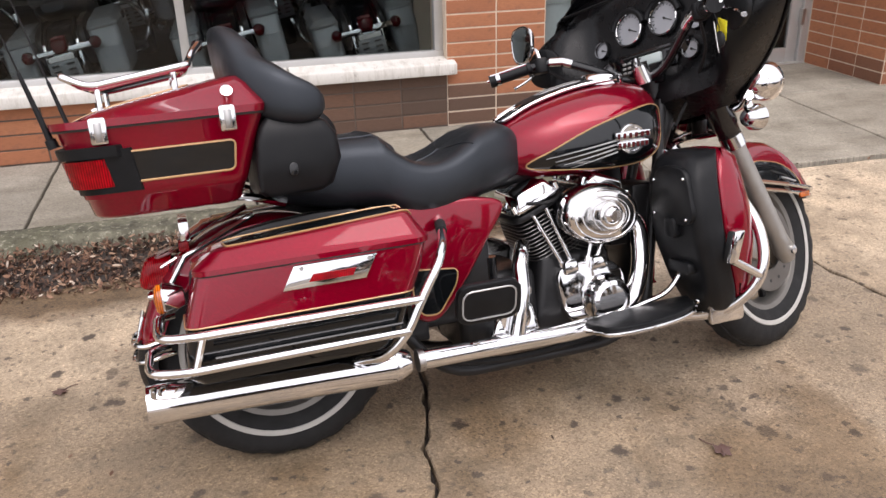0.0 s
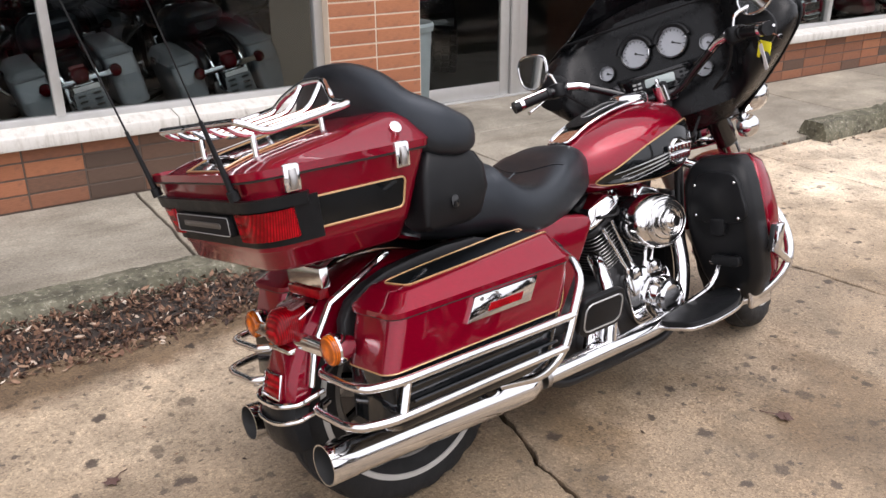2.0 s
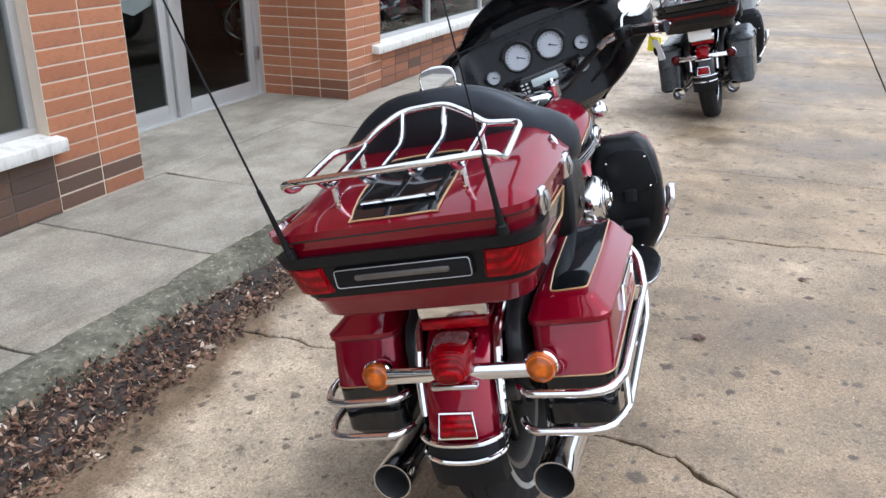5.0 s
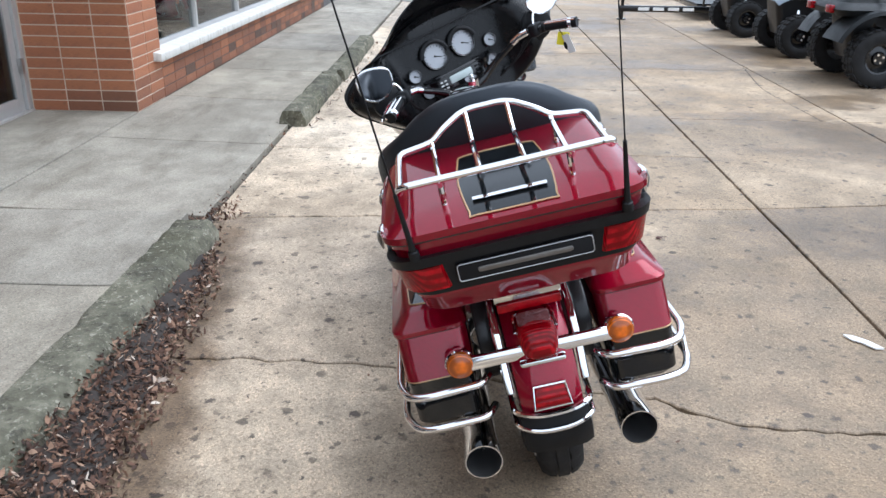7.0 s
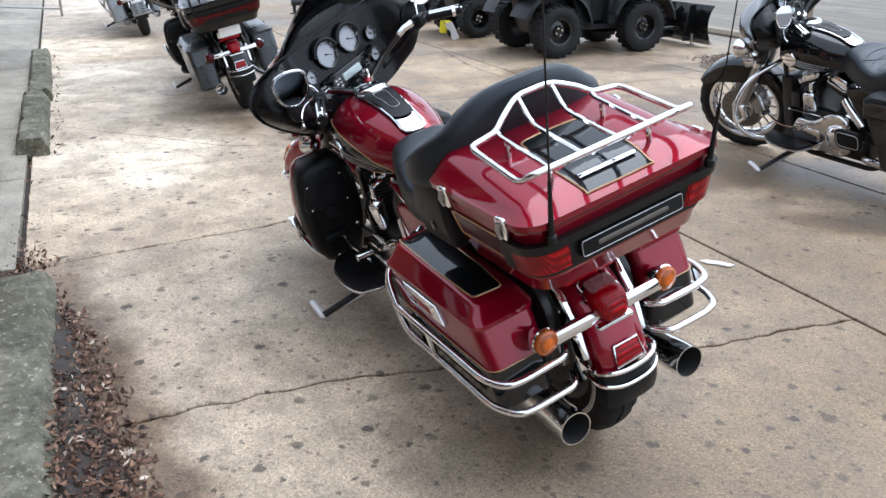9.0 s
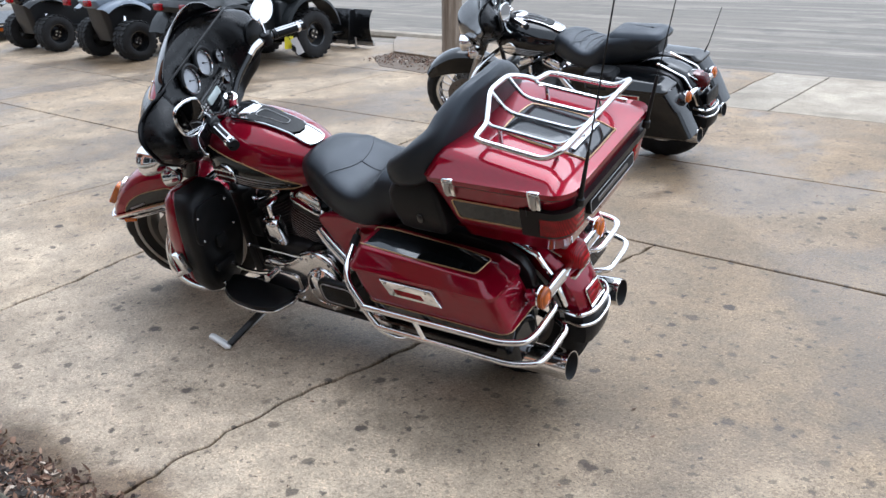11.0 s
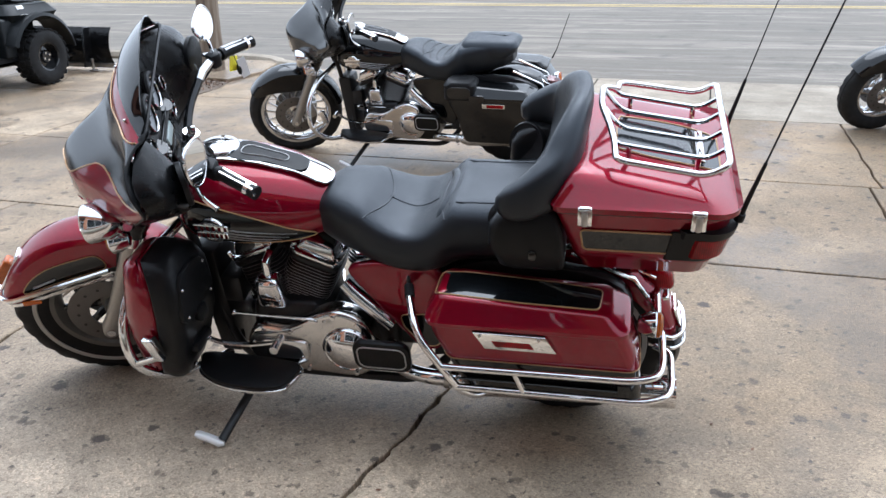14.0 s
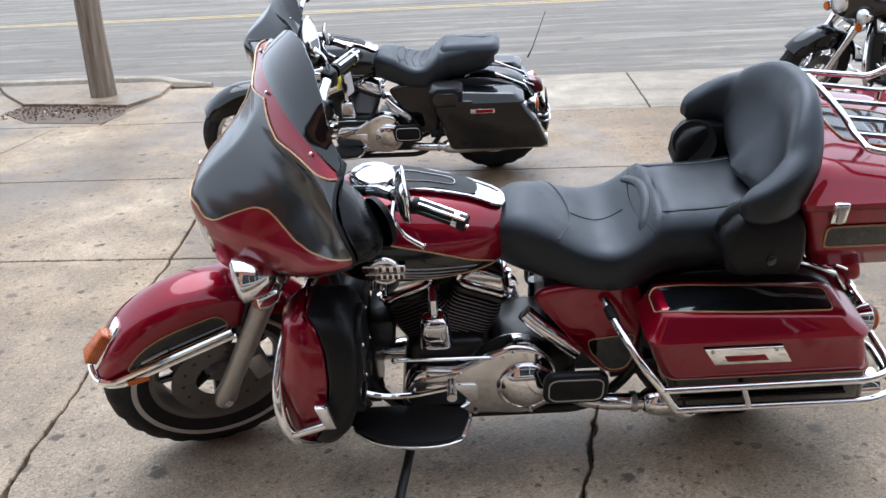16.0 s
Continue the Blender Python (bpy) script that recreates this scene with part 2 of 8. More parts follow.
DASHBLACK = dusty("black_dash_plastic", (0.0045, 0.0048, 0.0055), 0.27, 0, 0, 0.006, 20, 0.12, 500)
DASHBLACK.node_tree.nodes["Principled BSDF"].inputs["Specular IOR Level"].default_value = 0.24
DIAL = dusty("silver_dial_face", (0.30, 0.31, 0.33), 0.35, 0.3)
DISPLAY = principled("grey_display", (0.42, 0.48, 0.47), 0.15, 0, 0.4)
CLEARLENS = principled("lamp_glass", (0.72, 0.74, 0.76), 0.04, 0.6, 0.8)
MIRRORGLASS = principled("mirror_glass", (0.85, 0.86, 0.87), 0.015, 1.0)
YELLOW = principled("yellow_tag", (0.85, 0.75, 0.02), 0.5)
WHITETAG = principled("white_tag", (0.8, 0.8, 0.78), 0.55)
# pale base colour stands in for the sky reflected in the chrome foot
STANDMETAL = dusty("sky_bright_foot_chrome", (0.80, 0.80, 0.79), 0.35, 0.35, 0, 0.05, 30)
# dark print, also the dark colour that draws holes, slots and seams
INK = principled("dark_print_and_openings", (0.03, 0.03, 0.03), 0.6)
PLATEBLACK = principled("black_name_plate", (0.006, 0.006, 0.007), 0.55, **{"Specular IOR Level": 0.2})
WHEELGREY = dusty("dull_grey_cast_wheel", (0.17, 0.16, 0.145), 0.45, 0.6, 0, 0.1, 30, 0.15, 240)
GREYPAINT = dusty("grey_painted_bag", (0.21, 0.225, 0.235), 0.3, 0.1, 0.3, 0.03)
DARKGREY = dusty("dark_grey_painted_bag", (0.018, 0.021, 0.023), 0.28, 0.1, 0.3, 0.02)
WINE = paint("dark_red_paint", (0.05, 0.004, 0.006), (0.11, 0.008, 0.012), 0.3, 0.3)

LENSTOP = dusty("dull_lens_top", (0.20, 0.075, 0.075), 0.25, 0, 0.5, 0.08, 40)
SMOKED = principled("smoked_plastic", (0.004, 0.004, 0.005), 0.06, 0, 0.5)
SMOKED.node_tree.nodes["Principled BSDF"].inputs["Alpha"].default_value = 0.94


def glass_material():
    """Clear pane: see-through with a Fresnel gloss."""
    m = bpy.data.materials.new("window_glass")
    m.use_nodes = True
    nt = m.node_tree
    nt.nodes.remove(nt.nodes["Principled BSDF"])
    t, g, w, e, f, x = (nt.nodes.new(k) for k in ("ShaderNodeBsdfTransparent", "ShaderNodeBsdfGlossy", "ShaderNodeLayerWeight", "ShaderNodeMath", "ShaderNodeMath", "ShaderNodeMixShader"))
    w.inputs["Blend"].default_value = 0.5
    e.operation, e.inputs[1].default_value = "POWER", 5.0
    f.operation, f.inputs[1].default_value, f.inputs[2].default_value = "MULTIPLY_ADD", 0.95, 0.026
    nt.links.new(w.outputs["Facing"], e.inputs[0])
    nt.links.new(e.outputs[0], f.inputs[0])
    t.inputs[0].default_value = (0.68, 0.71, 0.71, 1)
    g.inputs["Roughness"].default_value = 0.015
    for a, b in ((f.outputs[0], x.inputs[0]), (t.outputs[0], x.inputs[1]), (g.outputs[0], x.inputs[2]), (x.outputs[0], nt.nodes["Material Output"].inputs[0])):
        nt.links.new(a, b)
    return m


GLASS = glass_material()


def concrete_material(name, tones, stain, aggregate=1.0, wet=0.0, worn=False):
    m = principled(name, tones[1], 0.8)
    v = coords(m)
    big = noise_at(m, 0.55, 5, 0.6, v)
    mid = noise_at(m, 3.5, 6, 0.65, v)
    fine = noise_at(m, 60, 4, 0.7, v)
    base = ramp(m, big, [(0.3, tones[0]), (0.5, tones[1]), (0.72, tones[2])])
    if worn:
        # paler and bluer along the kerb, browner towards the street
        sep_v = m.node_tree.nodes.new("ShaderNodeSeparateXYZ")
        wire(m, v, sep_v.inputs[0])
        shift = node(m, "ShaderNodeMath")
        shift.operation = "MULTIPLY_ADD"
        wire(m, noise_at(m, 1.3, 4, 0.6, v), shift.inputs[0])
        shift.inputs[1].default_value = 0.8
        wire(m, sep_v.outputs[1], shift.inputs[2])
        span = node(m, "ShaderNodeMapRange")
        wire(m, shift.outputs[0], span.inputs[0])
        span.inputs[1].default_value, span.inputs[2].default_value = 2.3, 3.1
        base = blend(m, 1.0, base, ramp(m, span.outputs[0], [(0.0, (1.0, 0.95, 0.88)), (0.5, (1.3, 1.29, 1.27)), (1.0, (1.84, 1.88, 1.92))]), "MULTIPLY")
        # a second, browner tint towards the street
        far = node(m, "ShaderNodeMapRange")
        wire(m, shift.outputs[0], far.inputs[0])
        far.inputs[1].default_value, far.inputs[2].default_value = 0.2, 2.6
        base = blend(m, 1.0, base, ramp(m, far.outputs[0], [(0.0, (0.92, 0.825, 0.715)), (1.0, (0.96, 0.90, 0.83))]), "MULTIPLY")
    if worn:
        # paler and bluer further along the lot
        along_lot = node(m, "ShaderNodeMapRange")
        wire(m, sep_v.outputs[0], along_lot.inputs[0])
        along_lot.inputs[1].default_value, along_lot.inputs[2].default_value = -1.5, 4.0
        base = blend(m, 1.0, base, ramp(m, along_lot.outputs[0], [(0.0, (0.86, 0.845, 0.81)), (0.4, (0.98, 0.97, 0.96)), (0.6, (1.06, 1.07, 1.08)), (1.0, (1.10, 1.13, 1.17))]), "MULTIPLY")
    info = m.node_tree.nodes.new("ShaderNodeObjectInfo")
    base = blend(m, 1.0, base, ramp(m, info.outputs["Random"], [(0.0, (0.86, 0.86, 0.88)), (0.5, (1, 1, 1)), (1.0, (1.1, 1.07, 1.02))]), "MULTIPLY")
    base = blend(m, ramp(m, mid, [(0.38, (0.55, 0.55, 0.55)), (0.62, (0, 0, 0))]), base, stain)
    # small dark and light stones of the worn surface
    vor = node(m, "ShaderNodeTexVoronoi", Scale=150.0)
    vor.voronoi_dimensions = "2D"
    wire(m, v, vor.inputs["Vector"])
    sep = m.node_tree.nodes.new("ShaderNodeSeparateColor")
    wire(m, vor.outputs["Color"], sep.inputs[0])
    speck = ramp(m, sep.outputs[0], [(0.0, (0.58, 0.55, 0.52)), (0.35, (0.95, 0.94, 0.93)), (0.8, (1.05, 1.04, 1.02)), (1.0, (1.45, 1.42, 1.35))])
    base = blend(m, 0.75 * aggregate, base, speck, "MULTIPLY")
    if worn:
        # gum, oil and rotted leaf spots with ragged edges, large ones and many small
        warp = node(m, "ShaderNodeTexNoise", Scale=34.0, Detail=5.0, Roughness=0.75)
        wire(m, v, warp.inputs["Vector"])
        amp = node(m, "ShaderNodeVectorMath")
        amp.operation = "MULTIPLY_ADD"
        wire(m, warp.outputs["Color"], amp.inputs[0])
        amp.inputs[1].default_value = (0.06, 0.06, 0.0)
        wire(m, v, amp.inputs[2])
        for scale, keep_from, size, tone, dark in ((4.6, 0.50, 0.150, (0.065, 0.050, 0.040), 0.95), (8.0, 0.36, 0.165, (0.07, 0.054, 0.043), 0.9), (15.0, 0.48, 0.19, (0.085, 0.068, 0.054), 0.9), (30.0, 0.72, 0.22, (0.10, 0.08, 0.065), 0.8)):
            spot = node(m, "ShaderNodeTexVoronoi", Scale=scale)
            spot.voronoi_dimensions = "2D"
            wire(m, amp.outputs[0], spot.inputs["Vector"])
            keep = m.node_tree.nodes.new("ShaderNodeSeparateColor")
            wire(m, spot.outputs["Color"], keep.inputs[0])
            vary = node(m, "ShaderNodeMath")
            vary.operation = "MULTIPLY_ADD"
            wire(m, keep.outputs[2], vary.inputs[0])
            vary.inputs[1].default_value = 0.14
            wire(m, spot.outputs["Distance"], vary.inputs[2])
            near = ramp(m, vary.outputs[0], [(size - 0.04, (dark,) * 3), (size + 0.012, (0, 0, 0))])
            pick = ramp(m, keep.outputs[1], [(keep_from, (0, 0, 0)), (keep_from + 0.06, (0.35, 0.35, 0.35)), (0.95, (1, 1, 1))])
            base = blend(m, blend(m, 1.0, near, pick, "MULTIPLY"), base, tone)
    else:
        smear = noise_at(m, 1.0, 6, 0.7, coords(m, (0.8, 2.4, 1.0)))
        base = blend(m, ramp(m, smear, [(0.5, (0, 0, 0)), (0.62, (0.55, 0.55, 0.55)), (0.75, (0.75, 0.75, 0.75))]), base, blend(m, 1.0, base, (0.55, 0.53, 0.50), "MULTIPLY"))
    if worn:
        # damp patches, darker and shinier than the dry concrete
        wetness = ramp(m, noise_at(m, 0.75, 6, 0.62, coords(m, (1.0, 0.7, 1.0))), [(0.50, (0, 0, 0)), (0.56, (0.75, 0.75, 0.75)), (0.70, (1, 1, 1))])
        wetness = blend(m, 1.0, wetness, ramp(m, span.outputs[0], [(0.2, (1, 1, 1)), (0.7, (0.3, 0.3, 0.3))]), "MULTIPLY")
        # the wet edge of the leaf litter
        along_u = node(m, "ShaderNodeClamp")
        wire(m, sep_v.outputs[0], along_u.inputs[0])
        along_u.inputs[1].default_value, along_u.inputs[2].default_value = -0.5, 1.9
        edge = node(m, "ShaderNodeMath")
        edge.operation = "MULTIPLY_ADD"
        wire(m, along_u.outputs[0], edge.inputs[0])
        edge.inputs[1].default_value = -0.15
        wire(m, sep_v.outputs[1], edge.inputs[2])
        ragged = node(m, "ShaderNodeMath")
        ragged.operation = "MULTIPLY_ADD"
        wire(m, noise_at(m, 4.5, 5, 0.65, v), ragged.inputs[0])
        ragged.inputs[1].default_value = 0.3
        wire(m, edge.outputs[0], ragged.inputs[2])
        band = node(m, "ShaderNodeMapRange")
        wire(m, ragged.outputs[0], band.inputs[0])
        band.inputs[1].default_value, band.inputs[2].default_value = 3.17, 3.29
        stop = node(m, "ShaderNodeMapRange")
        wire(m, sep_v.outputs[0], stop.inputs[0])
        stop.inputs[1].default_value, stop.inputs[2].default_value = 2.3, 1.9
        soaked = blend(m, 1.0, ramp(m, band.outputs[0], [(0, (0, 0, 0)), (1, (1, 1, 1))]), ramp(m, stop.outputs[0], [(0, (0, 0, 0)), (1, (1, 1, 1))]), "MULTIPLY")
        base = blend(m, wetness, base, blend(m, 1.0, base, (0.53, 0.48, 0.41), "MULTIPLY"))
        base = blend(m, soaked, base, blend(m, 1.0, base, (0.34, 0.29, 0.24), "MULTIPLY"))
        grit = ramp(m, noise_at(m, 220, 3, 0.7, v), [(0.36, (0.62, 0.60, 0.57)), (0.5, (1, 1, 1)), (0.66, (1.3, 1.28, 1.22))])
        base = blend(m, 0.8, base, grit, "MULTIPLY")
    setin(m, "Base Color", base)
    damp = ramp(m, noise_at(m, 0.9, 5, 0.6, v), [(0.4, (0.78,) * 3), (0.7, (0.78 - 0.3 * wet,) * 3)])
    if worn:
        damp = blend(m, wetness, damp, (0.34, 0.34, 0.34))
    setin(m, "Roughness", damp)
    add = blend(m, 0.5, fine, vor.outputs["Distance"])
    bump(m, add, 0.35, 0.006)
    return m


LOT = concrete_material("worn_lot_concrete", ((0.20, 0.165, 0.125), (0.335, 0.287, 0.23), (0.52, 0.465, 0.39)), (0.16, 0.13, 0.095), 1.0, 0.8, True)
WALKWAY = concrete_material("pavement_concrete", ((0.215, 0.195, 0.16), (0.325, 0.30, 0.25), (0.43, 0.395, 0.335)), (0.18, 0.162, 0.13), 0.8, 0.3)
PALE = concrete_material("pale_pavement_concrete", ((0.27, 0.23, 0.175), (0.365, 0.315, 0.25), (0.44, 0.385, 0.31)), (0.20, 0.165, 0.125), 0.8)


def street_material():
    m = principled("street_surface", (0.2, 0.19, 0.18), 0.75)
    v = coords(m)
    lanes = noise_at(m, 1.0, 5, 0.6, coords(m, (0.06, 0.9, 1.0)))
    n = noise_at(m, 2.0, 6, 0.65, v)
    base = ramp(m, lanes, [(0.3, (0.105, 0.088, 0.068)), (0.42, (0.165, 0.140, 0.110)), (0.5, (0.125, 0.105, 0.082)), (0.58, (0.19, 0.163, 0.13)), (0.75, (0.245, 0.212, 0.17))])
    base = blend(m, ramp(m, noise_at(m, 1.0, 7, 0.7, coords(m, (0.35, 2.2, 1.0))), [(0.52, (0, 0, 0)), (0.66, (0.85, 0.85, 0.85))]), base, (0.30, 0.26, 0.21))
    base = blend(m, ramp(m, n, [(0.3, (0.7, 0.7, 0.7)), (0.46, (0, 0, 0))]), base, (0.07, 0.06, 0.05))
    base = blend(m, 0.6, base, ramp(m, noise_at(m, 45, 5, 0.8, v), [(0.35, (0.6, 0.6, 0.6)), (0.65, (1.3, 1.3, 1.3))]), "MULTIPLY")
    setin(m, "Base Color", base)
    bump(m, noise_at(m, 90, 3, 0.6, v), 0.3, 0.005)
    return m


STREET = street_material()


def brick_material(name, tones):
    m = principled(name, tones[1], 0.78)
    v = coords(m)
    info = m.node_tree.nodes.new("ShaderNodeObjectInfo")
    base = ramp(m, info.outputs["Random"], list(zip((0.0, 0.4, 0.75, 1.0), tones)))
    grain = noise_at(m, 1.0, 4, 0.6, coords(m, (30, 60, 260)))
    base = blend(m, ramp(m, grain, [(0.42, (0.35, 0.35, 0.35)), (0.6, (0, 0, 0))]), base, tuple(0.62 * c for c in tones[1]))
    dirt = noise_at(m, 7, 6, 0.7, v)
    base = blend(m, ramp(m, dirt, [(0.52, (0, 0, 0)), (0.75, (0.6, 0.6, 0.6))]), base, (0.10, 0.06, 0.045))
    setin(m, "Base Color", base)
    bump(m, grain, 0.4, 0.004)
    return m


BRICK = brick_material("brick", ((0.31, 0.115, 0.055), (0.36, 0.14, 0.066), (0.40, 0.16, 0.076), (0.34, 0.13, 0.064)))
# two darker brick tones and a darker mortar, for the low walls and pier feet
DULLBRICK = brick_material("dull_brown_brick", ((0.20, 0.082, 0.045), (0.25, 0.10, 0.052), (0.29, 0.118, 0.06), (0.17, 0.078, 0.046)))
DARKBRICK = brick_material("dark_brown_brick", ((0.075, 0.048, 0.034), (0.115, 0.064, 0.042), (0.16, 0.08, 0.048), (0.095, 0.06, 0.042)))
MORTAR = dusty("pale_mortar", (0.54, 0.44, 0.34), 0.9, 0, 0, 0.12, 30, 0.4, 200)
DARKMORTAR = dusty("dark_mortar", (0.09, 0.065, 0.05), 0.95, 0, 0, 0.1, 30, 0.4, 200)


def sill_paint():
    m = principled("weathered_white_sill", (0.62, 0.60, 0.56), 0.62)
    v = coords(m)
    drips, chips, fine = noise_at(m, 1.0, 6, 0.7, coords(m, (26, 9, 5))), noise_at(m, 13, 7, 0.75, v), noise_at(m, 90, 4, 0.6, v)
    c = blend(m, ramp(m, drips, [(0.48, (0, 0, 0)), (0.72, (0.75, 0.75, 0.75))]), (0.62, 0.60, 0.56), (0.36, 0.33, 0.28))
    c = blend(m, ramp(m, chips, [(0.62, (0, 0, 0)), (0.68, (0.9, 0.9, 0.9))]), c, (0.26, 0.235, 0.20))
    c = blend(m, ramp(m, fine, [(0.5, (0, 0, 0)), (0.8, (0.35, 0.35, 0.35))]), c, (0.42, 0.40, 0.36))
    setin(m, "Base Color", c)
    bump(m, chips, 0.4, 0.004)
    return m


WHITESILL = sill_paint()
ALU = dusty("dull_aluminium_frame", (0.52, 0.52, 0.51), 0.4, 0.6, 0, 0.1, 20)
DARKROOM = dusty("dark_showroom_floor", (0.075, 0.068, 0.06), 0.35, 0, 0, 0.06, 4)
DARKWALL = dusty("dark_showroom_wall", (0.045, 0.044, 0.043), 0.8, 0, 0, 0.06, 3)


def mossy():
    m = principled("mossy_old_concrete", (0.2, 0.19, 0.15), 0.9)
    v = coords(m)
    n, f, g = noise_at(m, 5, 7, 0.7, v), noise_at(m, 45, 5, 0.7, v), noise_at(m, 2.2, 5, 0.6, v)
    base = ramp(m, n, [(0.3, (0.038, 0.036, 0.025)), (0.5, (0.112, 0.106, 0.073)), (0.70, (0.25, 0.235, 0.175))])
    base = blend(m, ramp(m, g, [(0.5, (0, 0, 0)), (0.68, (0.55, 0.55, 0.55))]), base, (0.085, 0.082, 0.045))
    base = blend(m, ramp(m, f, [(0.56, (0, 0, 0)), (0.66, (0.75, 0.75, 0.75))]), base, (0.40, 0.38, 0.30))
    base = blend(m, ramp(m, noise_at(m, 22, 6, 0.75, v), [(0.34, (0.8, 0.8, 0.8)), (0.46, (0, 0, 0))]), base, (0.03, 0.027, 0.02))
    setin(m, "Base Color", base)
    bump(m, f, 0.7, 0.012)
    return m


MOSSY = mossy()


def litter_material():
    m = principled("dead_leaves", (0.15, 0.08, 0.05), 0.8)
    geo = m.node_tree.nodes.new("ShaderNodeNewGeometry")
    setin(m, "Base Color", ramp(m, geo.outputs["Random Per Island"], [(0.0, (0.025, 0.014, 0.010)), (0.4, (0.085, 0.042, 0.026)), (0.75, (0.19, 0.10, 0.060)), (0.94, (0.34, 0.22, 0.145)), (1.0, (0.6, 0.52, 0.43))]))
    return m


LITTER = litter_material()
SOIL = dusty("damp_soil", (0.026, 0.018, 0.013), 0.9, 0, 0, 0.12, 12, 0.8, 60)


def pole_wood():
    """Weathered pole: long dark streaks and checks along the grain."""
    m = principled("weathered_pole_wood", (0.2, 0.15, 0.11), 0.88)
    streak = noise_at(m, 1.0, 6, 0.7, coords(m, (26, 26, 1.1)))
    patch = noise_at(m, 1.0, 4, 0.6, coords(m, (5, 5, 0.8)))
    base = ramp(m, streak, [(0.3, (0.055, 0.038, 0.027)), (0.48, (0.19, 0.145, 0.105)), (0.7, (0.34, 0.28, 0.22))])
    base = blend(m, ramp(m, patch, [(0.5, (0, 0, 0)), (0.7, (0.7, 0.7, 0.7))]), base, (0.11, 0.075, 0.05))
    setin(m, "Base Color", base)
    bump(m, streak, 0.7, 0.012)
    return m


POLEWOOD = pole_wood()
YELLOWLINE = dusty("worn_yellow_line", (0.55, 0.40, 0.14), 0.7, 0, 0, 0.15, 4)


# ---- the site: facade, pavement, lot and street run along one direction ----
SITE = pose(0, 0, 0, 0, 0, -4.3)


def at(u, v, z=0, rz=0, rx=0, ry=0):
    """A pose in the site's frame: u along the facade, v towards it."""
    return SITE @ pose(u, v, z, rx, ry, rz)


ground_bm = bmesh.new()
bmesh.ops.create_grid(ground_bm, x_segments=2, y_segments=2, size=600)
structure("ground", ground_bm, SOIL, pose(0, 0, -0.035), "dark dirt under and beyond the concrete slabs")
structure("street", slab([(-60, -30), (90, -30), (90, -4.42), (-60, -4.42)], -0.3, -0.02, axis="z"), STREET, SITE, "worn grey street with pale patches")
for v_ in (-12.75, -13.05):
    structure("road_line", box(-60, 90, v_ - 0.05, v_ + 0.05, -0.1, -0.016), YELLOWLINE, SITE, "worn yellow centre line")


def wobble(u, v, amp):
    jag = 1.0 if amp < 0.02 else 1.0 + 1.2 * max(0.0, 1 - abs(u - 0.35) / 0.5)
    return (u + amp * noise.noise((u * 3.1, v * 3.1, 1.7)) + amp * jag * 0.5 * noise.noise((u * 11, v * 11, 4.2)) + amp * (jag - 1) * 0.35 * noise.noise((u * 37, v * 37, 2.2)), v + amp * noise.noise((u * 3.1, v * 3.1, 9.1)))


def joint_line(pts, n=22):
    """Points of a joint from its first v to its last, evenly spread."""
    out = []
    for (v0, u0), (v1, u1) in zip(pts, pts[1:]):
        k = max(2, int(n * abs(v1 - v0)))
        out += [(u0 + (u1 - u0) * j / k, v0 + (v1 - v0) * j / k) for j in range(k)]
    return out + [(pts[-1][1], pts[-1][0])]


def chipped(u, v, rough, seed):
    """How far an edge stands back from its joint: broken edges vary, cut ones don't."""
    if rough < 0.02:
        return 1.0
    big = max(0.0, noise.noise((u * 7, v * 7, seed)) - 0.12)
    return 0.42 + 0.9 * abs(noise.noise((u * 26, v * 26, seed))) + 3.2 * big


def slab_band(parent, v0, v1, joints, material, top=0.0, gap=0.015, rough=0.014, slope=0.0):
    """A row of concrete slabs between the lines v0 and v1, split at the joints (each a list of (v, u))."""
    for k, (a, b) in enumerate(zip(joints, joints[1:])):
        left, right = joint_line(a, 60 if rough > 0.02 else 22), joint_line(b, 60 if rough > 0.02 else 22)
        far = [(left[-1][0] + (right[-1][0] - left[-1][0]) * j / 24, v1) for j in range(1, 24)]
        near = [(right[0][0] + (left[0][0] - right[0][0]) * j / 24, v0) for j in range(1, 24)]
        ring = [wobble(u, v, rough) for u, v in left]
        ring = [(u + gap / 2 * chipped(u, v, rough, 3), min(max(v, v0 + gap / 2), v1 - gap / 2)) for u, v in ring]
        ring += [(u, v1 - gap / 2 + rough * 0.3 * noise.noise((u * 9, 3, 1))) for u, v in far]
        r2 = [wobble(u, v, rough) for u, v in right][::-1]
        ring += [(u - gap / 2 * chipped(u, v, rough, 8), min(max(v, v0 + gap / 2), v1 - gap / 2)) for u, v in r2]
        ring += [(u, v0 + gap / 2 + rough * 0.3 * noise.noise((u * 9, 7, 1))) for u, v in near]
        bm = slab(ring[::-1], -0.1, top, 0.004, "z", 1)
        if slope:
            for p in bm.verts:
                if p.co.z > -0.05:
                    p.co.z += slope * (p.co.y - v0)
        part("slab", bm, material, parent, "", False)


def straight(v0, v1, *us):
    return [[(v0, u), (v1, u)] for u in us]


